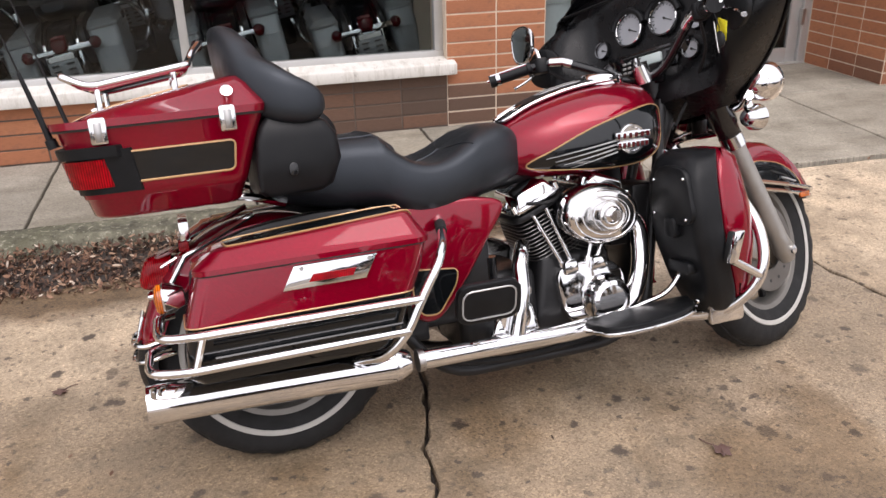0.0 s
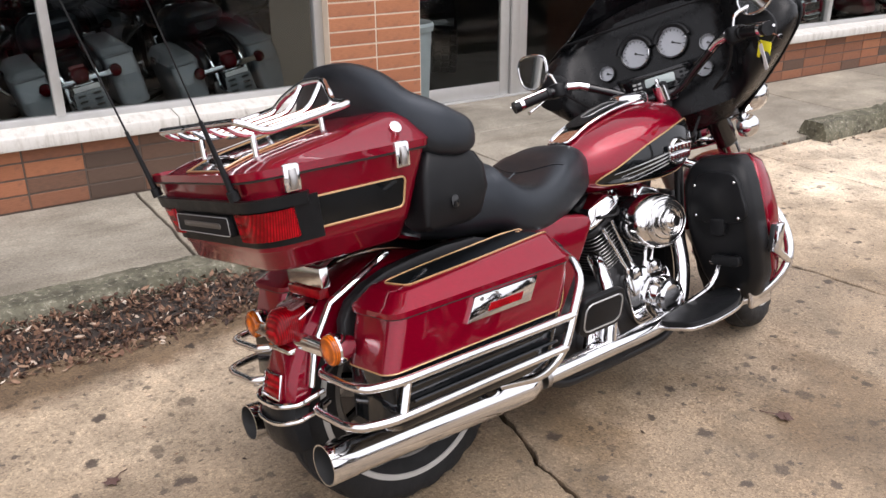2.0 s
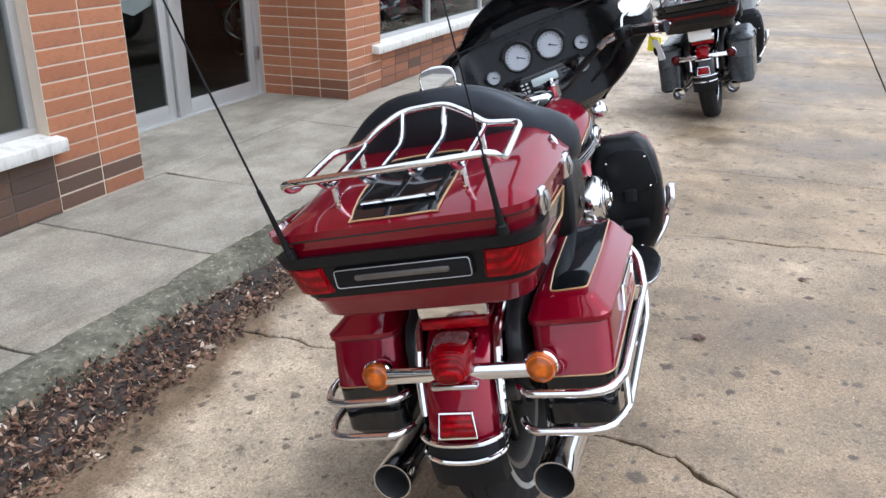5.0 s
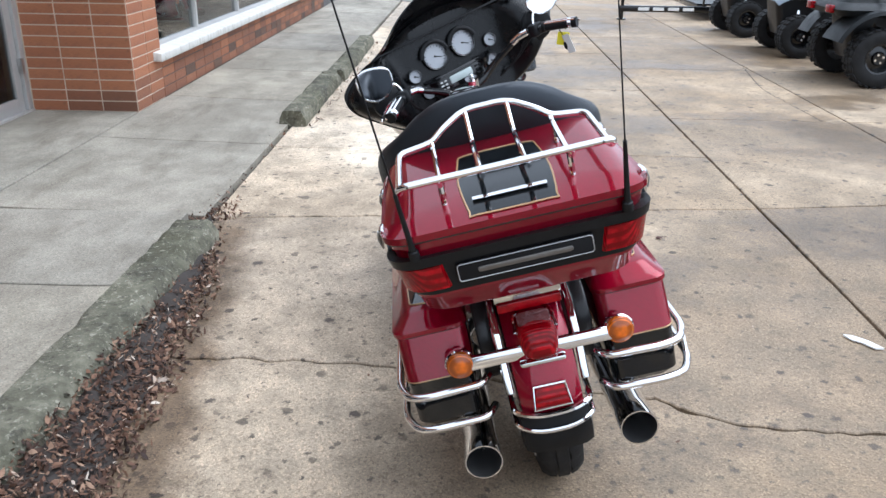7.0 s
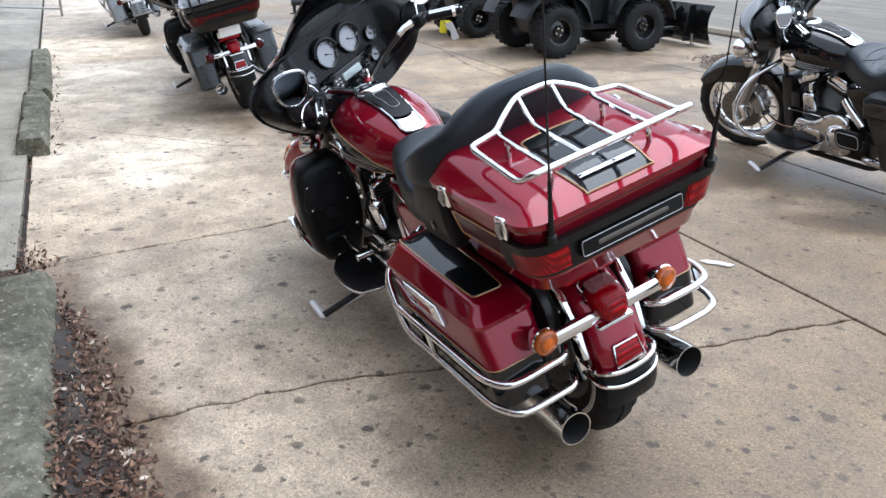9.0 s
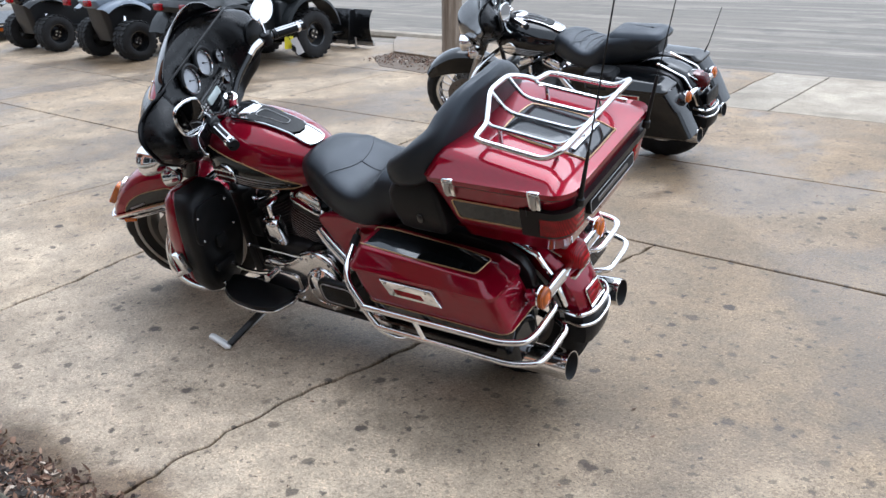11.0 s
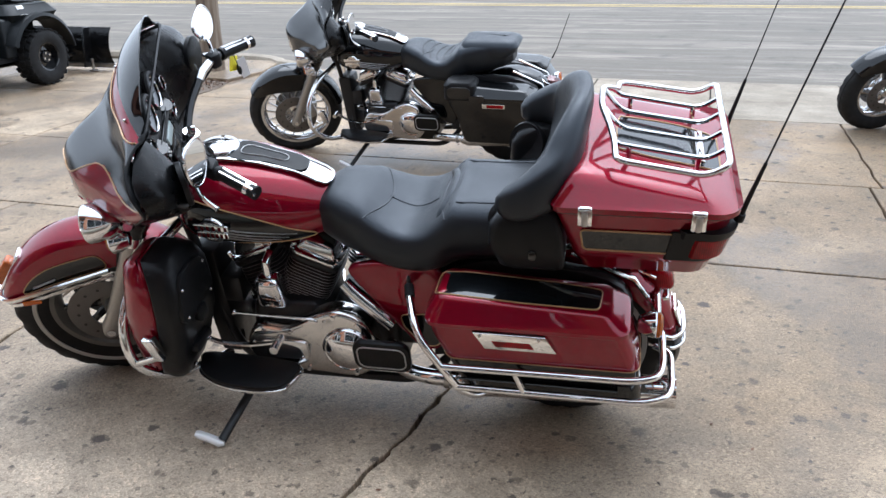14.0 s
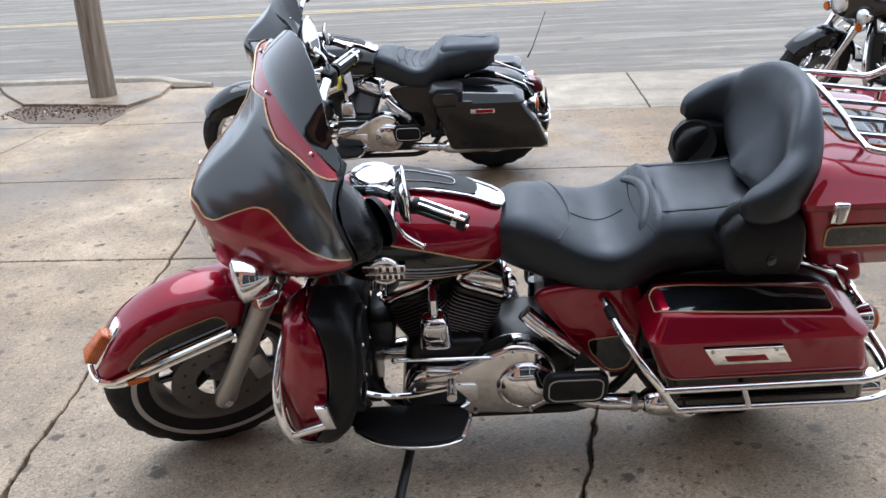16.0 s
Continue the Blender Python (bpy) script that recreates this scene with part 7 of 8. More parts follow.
        rows = [[bm.verts.new(fair((-1 + 2 * i / 24) * 0.99, 0.952) + Vector((0.003, 0, 0.006))) for i in range(25)]]
        for j in range(7):
            row = []
            for i in range(25):
                a = (-1 + 2 * i / 24) * 0.99
                q = fair(a, 0.985) + Vector((0.01, 0, 0.008))
                row.append(bm.verts.new((q.x - (0.85 + 0.2 * j / 6) * top[i] * j / 6 - 0.006, q.y * (1 - 0.07 * j / 6), q.z + top[i] * j / 6)))
            rows.append(row)
        for q, r in zip(rows, rows[1:]):
            for i in range(24):
                bm.faces.new((q[i], q[i + 1], r[i + 1], r[i]))
        bmesh.ops.recalc_face_normals(bm, faces=bm.faces)
        bmesh.ops.solidify(bm, geom=bm.faces[:], thickness=0.004)
        pf("windshield", bm, SMOKED, fa, "short dark smoked windshield")
        each("shield_screw", [ball(fair(a, 0.93) + Vector((0.004, 0, 0.003)), 0.005, 8) for a in (-0.7, 0, 0.7)], CHROME, fa, True)

    # -- tour pack
    if tour:
        def body_ring(z, grow=0.0):
            t = (z - 0.75) / 0.185
            return rounded_loop(-0.385 - 0.038 * t - grow, -0.045 + 0.065 * t + grow, -0.252 - 0.04 * t - grow, 0.252 + 0.04 * t + grow, 0.03, 0.06, z)
        pk = p("tour_pack", loft([body_ring(0.732, -0.012), body_ring(0.740, -0.003), body_ring(0.776, -0.001), body_ring(0.779, 0.002), body_ring(0.80, 0.0015), body_ring(0.87), body_ring(0.933)]), P["body"], None, "hard top box with tail lamps")

        def top_z(x):
            return 1.026 - 0.175 * (-x - 0.02) - 0.25 * max(0, -x - 0.33) ** 1.2
        def lid_ring(x0, x1, w, rf_, rr_, lift, n=5):
            lp = rounded_loop(x0, x1, -w, w, rf_, rr_, 0, n)
            for q in lp:
                q.z = 0.936 + lift * (top_z(q.x) - 0.936) if lift >= 0 else 0.936
            return lp
        lidm = loft([rounded_loop(-0.436, 0.024, -0.300, 0.300, 0.03, 0.065, 0.936), rounded_loop(-0.437, 0.029, -0.301, 0.301, 0.03, 0.065, 0.952), lid_ring(-0.428, 0.024, 0.293, 0.035, 0.065, 0.30), lid_ring(-0.415, 0.004, 0.268, 0.04, 0.065, 0.72), lid_ring(-0.402, -0.012, 0.245, 0.04, 0.06, 0.93), lid_ring(-0.385, -0.035, 0.22, 0.04, 0.05, 1.0), lid_ring(-0.36, -0.07, 0.16, 0.04, 0.04, 1.04), lid_ring(-0.30, -0.13, 0.08, 0.03, 0.03, 1.06)])
        ptree = bvh_of(lidm)
        lid = p("lid", lidm, P["body"], pk, "painted top box lid")
        p("lid_seal", tube(rounded_loop(-0.430, 0.022, -0.294, 0.294, 0.03, 0.062, 0.9345), 0.004, 5, True, False), INK, pk)
        o = smooth_outline([(-0.394, 0.085), (-0.394, -0.085), (-0.385, -0.098), (-0.27, -0.108), (-0.16, -0.098), (-0.13, -0.075), (-0.13, 0.075), (-0.16, 0.098), (-0.27, 0.108), (-0.385, 0.098)], 3)
        bm, edge = decal(ptree, o, (0, 0, -1), 0.0025, lambda a, b: Vector((a, b, 1.4)), 6)
        pan = p("lid_panel", bm, P["body2"], lid, "dark inset panel with pinstripe")
        stripe("pinstripe", edge, lid, 0.0026)
        strip = [ptree.ray_cast(Vector((-0.345, y, 1.4)), Vector((0, 0, -1)))[0] + Vector((0, 0, 0.007)) for y in (-0.085, -0.04, 0, 0.04, 0.085)]
        p("panel_strip", tube(strip, 0.010, 8, flat=0.5), CHROME, pan, "chrome strip")
        for s in (-1, 1):
            sp = [(a + 0.12 * (b - 0.85), b) for a, b in rrect(0.254, 0.068, 0.012, 4, -0.181, 0.844)]
            def on_side(a, b, extra=0.003):
                t = (b - 0.75) / 0.185
                return (a, (0.252 + 0.04 * t + extra) * s, b)
            bmq = loft([[on_side(a, b, 0.0) for a, b in sp], [on_side(a, b, 0.003) for a, b in sp]])
            p("side_panel", bmq, P["body2"], pk, "dark inset side panel")
            stripe("pinstripe", [on_side(a, b, 0.0035) for a, b in sp], pk, 0.0026)
            for x in (-0.333, -0.062):
                la = p("latch", hexa(side([(x - 0.019, 0.286, 0.898), (x + 0.019, 0.286, 0.898), (x + 0.019, 0.303, 0.898), (x - 0.019, 0.303, 0.898)], s), side([(x - 0.019, 0.294, 0.958), (x + 0.019, 0.294, 0.958), (x + 0.019, 0.308, 0.955), (x - 0.019, 0.308, 0.955)], s), 0.006), CHROME, pk, "chrome over-centre latch")
                p("latch_lever", tube([(x, 0.308 * s, 0.945), (x, 0.312 * s, 0.925), (x, 0.306 * s, 0.905)], 0.008, 8, flat=0.5), STEEL, la)
            if s > 0:
                continue
            p("lid_button", lathe([(0.014, 0), (0.014, 0.006), (0, 0.009)], (0, 0, 0), "z", 16), CHROME, pk).data.transform(Matrix.Translation((-0.055, 0.278 * s, 0.985)) @ Matrix.Rotation(radians(-62 * s), 4, "X"))

        # lamp band round the back
        def wrap(n_, z0, z1, g0, g1, keep, mat, par, lab=""):
            """A strip on the rear of the body between two heights, where keep(x, y) holds."""
            rows = []
            for z, g in ((z0, g0), (z0, g1), (z1, g1), (z1, g0)):
                t = (z - 0.75) / 0.185
                X0, W = -0.385 - 0.038 * t - g, 0.252 + 0.04 * t + g
                path = []
                for k in range(12):
                    path.append(Vector((-0.14 - (abs(X0) - 0.065 - 0.14) * k / 11, W, z)))
                for k in range(1, 9):
                    a = radians(90 + 90 * k / 9)
                    path.append(Vector((X0 + 0.065 + 0.065 * math.cos(a), W - 0.065 + 0.065 * math.sin(a), z)))
                for k in range(25):
                    path.append(Vector((X0, (W - 0.065) * (1 - 2 * k / 24), z)))
                for k in range(1, 9):
                    a = radians(180 + 90 * k / 9)
                    path.append(Vector((X0 + 0.065 + 0.065 * math.cos(a), -W + 0.065 + 0.065 * math.sin(a), z)))
                for k in range(12):
                    path.append(Vector((X0 + 0.065 + (abs(X0) - 0.065 - 0.14) * k / 11, -W, z)))
                rows.append(path)
            idx = [k for k in range(len(rows[0])) if keep(rows[1][k].x, rows[1][k].y)]
            runs = []
            for k in idx:
                if runs and k == runs[-1][-1] + 1:
                    runs[-1].append(k)
                else:
                    runs.append([k])
            out = None
            for r in runs:
                if len(r) < 2:
                    continue
                b_ = loft([[rows[q][k] for q in range(4)] for k in r])
                out = p(n_, b_, mat, par, lab)
            return out
        bandp = wrap("lamp_band", 0.790, 0.886, -0.004, 0.007, lambda x, y: x < -0.262, SPLASTIC, pk, "black lamp surround")
        wrap("band_lip", 0.871, 0.895, 0.0, 0.018, lambda x, y: x < -0.285, SPLASTIC, bandp)
        if P["lens"] is not AMBER:
            wrap("lamp_strip", 0.828, 0.858, 0.0, 0.016, lambda x, y: abs(y) < 0.2 and x < -0.33, DARKLENS, bandp, "dark red lamp strip across the back")
        wrap("tail_lens", 0.805, 0.867, 0.0, 0.015, lambda x, y: abs(y) > 0.168 and x < -0.318, REDLENS if P["lens"] is AMBER else DARKLENS, bandp, "red wrap-round tail lens")
        if P["lens"] is AMBER:
            pl2 = p("name_plate", slab(rrect(0.312, 0.046, 0.008, 3, 0, 0.838), -0.424, -0.405, 0.003, "x"), PLATEBLACK, bandp, "black plate with an embossed bar")
            stripe("plate_line", [(-0.4245, a, b) for a, b in rrect(0.305, 0.040, 0.007, 3, 0, 0.838)], pl2, 0.0011, SILVERLINE)
            p("plate_bar", slab(rrect(0.215, 0.013, 0.006, 3, 0, 0.838), -0.4268, -0.418, 0.002, "x"), DISCSTEEL, pl2)
        # rack
        R0 = 0.0085
        loop = [(-0.395, 0.238, 1.052), (-0.345, 0.24, 1.022), (-0.15, 0.234, 1.050), (-0.128, 0.225, 1.054), (-0.122, 0.15, 1.062), (-0.112, 0.12, 1.085), (-0.085, 0.055, 1.116)]
        full = loop + flip(loop)[::-1]
        rk = p("luggage_rack", tube(fillet(full, 0.03, 5, True), R0, 10, True), CHROME, pk, "tubular chrome luggage rack")
        for y, zf, xf in ((0.148, 1.062, -0.122), (0.052, 1.116, -0.085), (-0.052, 1.116, -0.085), (-0.148, 1.062, -0.122)):
            low_ = 1.048 if abs(y) < 0.1 else 1.05
            p("rack_bar", tube(fillet([(xf, y, zf), (-0.135, y, low_ + 0.002), (-0.35, y, 1.018), (-0.396, y, 1.050)], 0.03, 5), 0.0068, 8), CHROME, rk)
        for x in (-0.16, -0.33):
            for s in (-1, 1):
                h = ptree.ray_cast(Vector((x, 0.148 * s, 1.4)), Vector((0, 0, -1)))[0]
                p("rack_post", cyl(h - Vector((0, 0, 0.003)), Vector((x, 0.148 * s, 1.046 + 0.145 * (x + 0.16))), 0.007, 8), CHROME, rk)
        # aerials
        for s in (-1, 1):
            b0 = Vector((-0.432, 0.236 * s, 0.900))
            d = Vector((-0.235, 0.035 * s if s < 0 else 0.03, 0.96)).normalized()
            an = p("aerial", tube([b0, b0 + d * 0.02, b0 + d * 0.022, b0 + d * 0.05, b0 + d * 0.17], [0.013, 0.012, 0.008, 0.0065, 0.0045], 12), SPLASTIC, pk, "black whip aerial")
            p("whip", tube([b0 + d * 0.16, b0 + d * 0.5, b0 + d * 0.86], [0.0026, 0.0022, 0.0015] if s > 0 else [0.002, 0.0014, 0.001], 6), SPLASTIC, an, "thin black rod")
        # support under the box
        for s in (-1, 1):
            p("pack_bracket", tube(fillet([(0.06, 0.13 * s, 0.70), (-0.04, 0.15 * s, 0.735), (-0.28, 0.13 * s, 0.735), (-0.32, 0.09 * s, 0.735)], 0.03), 0.010, 8), CHROME, None, "chrome top box support")
        lp = p("plate_holder", box(-0.205, -0.180, -0.088, 0.088, 0.634, 0.685, 0.004), POLISHED, None, "bare plate holder under the top box")
        p("reflector", box(-0.212, -0.186, -0.084, 0.084, 0.608, 0.633, 0.004), REDLENS, lp, "red reflector bar")
        # passenger backrest
        half = [(-0.016, 0.0, 0.868, 1.150, 0.070), (-0.015, 0.06, 0.868, 1.148, 0.070), (-0.008, 0.12, 0.872, 1.136, 0.078), (0.004, 0.18, 0.885, 1.105, 0.088), (0.022, 0.228, 0.908, 1.065, 0.086), (0.066, 0.262, 0.902, 1.033, 0.082), (0.106, 0.272, 0.897, 1.005, 0.076), (0.140, 0.270, 0.903, 0.982, 0.062), (0.160, 0.264, 0.922, 0.958, 0.026)]
        keys = [(x, -y, a, b, w_) for x, y, a, b, w_ in half[:0:-1]] + half
        cen = spline([(x, y, 0) for x, y, *_ in keys], 3)
        zb_ = spline([(a, b, w_) for _, _, a, b, w_ in keys], 3)
        loops = []
        for i, c in enumerate(cen):
            t = (cen[min(i + 1, len(cen) - 1)] - cen[max(i - 1, 0)]).normalized()
            n_ = Vector((t.y, -t.x, 0))
            a, b, w_ = zb_[i]
            lp = []
            for u_, v_ in superloop(0, 0, w_ / 2, (b - a) / 2, 2.9, 24):
                lean_ = (-0.022 * (v_ / 0.12) if v_ > 0 else 0.085 * min(1, -v_ / 0.11)) * max(0, 1 - abs(c.y) / 0.25) ** 0.7
                lp.append(Vector((c.x, c.y, (a + b) / 2 + v_)) + n_ * u_ + Vector((lean_, 0, 0)))
            loops.append(lp)
        p("backrest", loft(loops), VINYL, None, "black vinyl wrap-round passenger backrest")
        for s in (-1, 1):
            pod = p("speaker_pod", loft([rounded_loop(x0, x1, min(a * s, b * s), max(a * s, b * s), 0.03, 0.015, z) for x0, x1, a, b, z in ((0.0, 0.14, 0.19, 0.268, 0.735), (-0.012, 0.165, 0.182, 0.282, 0.75), (-0.012, 0.19, 0.178, 0.29, 0.81), (-0.005, 0.185, 0.178, 0.29, 0.865), (0.005, 0.165, 0.18, 0.286, 0.897), (0.02, 0.13, 0.19, 0.272, 0.918))]), SPLASTIC, None, "black rear speaker pod")
            q = lathe([(0.062, 0.0), (0.066, 0.016), (0.062, 0.024), (0.054, 0.022), (0.0, 0.016)], (0, 0, 0), "x", 30)
            q.transform(Matrix.Translation((0.128, 0.206 * s, 0.862)) @ Matrix.Rotation(radians(-58 * s), 4, "Z") @ Matrix.Rotation(radians(-20), 4, "Y"))
            p("speaker_grille", q, SPLASTIC, pod, "round speaker grille")
            p("pod_switch", slab(rrect(0.022, 0.032, 0.010, 4, 0.07, 0.795), 0.289 * s, 0.294 * s, 0.003, "y"), GPLASTIC, pod, "oval switch")
    return root


# ---- the red motorcycle ----
MAIN = pose(0.172, 1.945, 0.004, 0, 0, 0.8) @ pose(0, 0, 0, -13.5, 0, 0)
motorcycle("touring_motorcycle", "dark red and black touring motorcycle leaning on its side stand", "motorcycle", MAIN, PAINT_MAIN)

# ---- other motorcycles on the lot ----
PAINT_BLACK = dict(PAINT_MAIN, body=BLACKPAINT, body2=BLACKPAINT, stripe=SILVERLINE, rim=CHROME, spoke=CHROME, bag=BLACKPAINT, baglow=BLACKPAINT)
PAINT_DARK = dict(PAINT_BLACK, body2=WINE, bag=DARKGREY, baglow=DARKGREY, lens=DARKLENS)
PAINT_GREY = dict(PAINT_BLACK, bag=GREYPAINT, baglow=GREYPAINT, lens=DARKLENS)


def leaning(x, y, yaw, lean=12.5):
    return pose(x, y, 0.004, 0, 0, yaw) @ pose(0, 0, 0, -lean, 0, 0)


street_bike = motorcycle("street_motorcycle", "glossy black touring motorcycle with chrome turbine front wheel", "motorcycle", leaning(0.75, -1.085, -3.3), PAINT_BLACK, False, False, 24, "turbine", False, True, False, True, True, "motorcycles on the lot", True, 0.05, 0.10)
for s_ in (-1, 1):
    pod_ = part("bag_speaker", loft([rounded_loop(0.17, 0.375, min(0.20 * s_, 0.365 * s_), max(0.20 * s_, 0.365 * s_), 0.045, 0.04, z) for z in (0.585, 0.60, 0.675)] + [rounded_loop(0.185, 0.355, min(0.215 * s_, 0.35 * s_), max(0.215 * s_, 0.35 * s_), 0.045, 0.04, 0.695)]), SPLASTIC, street_bike, "black speaker box let into the bag lid")
    part("grille", slab(rrect(0.15, 0.075, 0.03, 4, 0.272, 0.635), 0.363 * s_, 0.369 * s_, 0.002, "y"), GPLASTIC, pod_)
part("aerial", tube([(-0.23, -0.15, 0.68), (-0.26, -0.15, 0.74), (-0.34, -0.15, 0.97)], [0.006, 0.003, 0.002], 6), SPLASTIC, street_bike, "short black aerial")
motorcycle("street_motorcycle", "black motorcycle with broad five-spoke polished front wheel", "motorcycle", leaning(-3.40, -2.35, -3.0), PAINT_BLACK, False, False, 22, "five", False, False, False, True, True, "motorcycles on the lot", True, 0.05, 0.10)
dark_bike = motorcycle("touring_motorcycle", "black and wine touring motorcycle with grey saddlebags and top box", "motorcycle", leaning(5.34, 1.56, -4.0), PAINT_DARK, True, True, 20, "cast", False, False, False, True, False, "motorcycles on the lot", True, 0.06, 0.02)
grey_bike = motorcycle("street_motorcycle", "black motorcycle with grey saddlebags parked far along the lot", "motorcycle", leaning(10.76, 1.47, -4.0), PAINT_GREY, False, False, 20, "cast", False, False, False, True, False, "motorcycles on the lot", True, 0.06, 0.04)
part("blank_plate", box(-0.372, -0.362, -0.075, 0.075, 0.478, 0.508, 0.003), WHITETAG, grey_bike, "narrow blank white plate")
flap_ = part("mud_flap", hexa([(-0.385, -0.10, 0.31), (-0.375, -0.10, 0.31), (-0.375, 0.10, 0.31), (-0.385, 0.10, 0.31)], [(-0.372, -0.085, 0.475), (-0.362, -0.085, 0.475), (-0.362, 0.085, 0.475), (-0.372, 0.085, 0.475)], 0.003), GREYPAINT, grey_bike, "grey rear panel with slots")
# dark blocks paint the shade inside the panel's slots
for y_ in (-0.045, 0.045):
    for z_ in (0.35, 0.385, 0.42, 0.455):
        part("slot", box(-0.388, -0.372, y_ - 0.022, y_ + 0.022, z_ - 0.006, z_ + 0.006, 0.002), INK, flap_)
plate = part("blank_plate", box(-0.335, -0.325, -0.085, 0.085, 0.655, 0.745, 0.004), WHITETAG, dark_bike, "blank white plate")

# ---- motorcycles behind the shop windows ----
for u, v in ((0.93, 5.92), (0.02, 5.92), (-0.98, 5.85), (-1.95, 5.95), (1.75, 7.1), (0.5, 8.3), (-0.8, 8.3)):
    b_ = copy_thing(grey_bike, at(u + 0.06, v, 0.034, 90) @ pose(0, 0, 0, -11, 0, 0))
    tagged(b_, "black motorcycle with grey saddlebags inside the showroom", "motorcycle", "showroom motorcycles")
PAINT_RED2 = dict(PAINT_MAIN, body2=RED, bag=RED, baglow=RED, fairing=RED)
show_red = motorcycle("street_motorcycle", "red motorcycle inside the showroom behind the long window", "motorcycle", at(6.2, 6.1, 0.034, 70) @ pose(0, 0, 0, -11, 0, 0), PAINT_RED2, False, False, 10, "cast", False, False, False, True, False, "showroom motorcycles")
for u, v in ((7.6, 6.2), (9.2, 6.2)):
    copy_thing(show_red, at(u, v, 0.034, 75) @ pose(0, 0, 0, -11, 0, 0))


# ---- quad bikes ----
ATVDARK = dusty("dark_grey_plastic", (0.008, 0.0095, 0.0105), 0.4, 0, 0, 0.012, 10, 0.2, 300)
# pale colour paints the bright reflection on the wet quad seats
SEATSHEEN = dusty("painted_wet_seat_sheen", (0.55, 0.57, 0.60), 0.4, 0, 0, 0.1, 12)
QUADGREY = dusty("blue_grey_plastic", (0.16, 0.19, 0.23), 0.35, 0, 0.2, 0.06, 12)
ATVDARK.node_tree.nodes["Principled BSDF"].inputs["Specular IOR Level"].default_value = 0.25


def knobbly(cx, cy, cz, R, w):
    """A fat off-road tyre with blocks, its axle along y."""
    bm = lathe([(R * 0.5, -w * 0.42), (R * 0.62, -w * 0.5), (R * 0.85, -w * 0.5), (R * 0.95, -w * 0.42), (R * 0.965, 0), (R * 0.95, w * 0.42), (R * 0.85, w * 0.5), (R * 0.62, w * 0.5), (R * 0.5, w * 0.42), (R * 0.48, 0), (R * 0.5, -w * 0.42)], (cx, cy, cz), "y", 40)
    blocks = []
    for k in range(22):
        a = 2 * math.pi * k / 22
        for j, (y0, y1) in enumerate(((-0.5, -0.2), (-0.14, 0.14), (0.2, 0.5))):
            b = box(R * 0.94, R * 1.0, y0 * w, y1 * w, -0.028, 0.028, 0.006, 1)
            b.transform(Matrix.Translation((cx, cy, cz)) @ Matrix.Rotation(-a - (0.14 if j == 1 else 0), 4, "Y") @ Matrix.Rotation(0.35 * (j - 1), 4, "X"))
            blocks.append(b)
    return bm, join(*blocks)


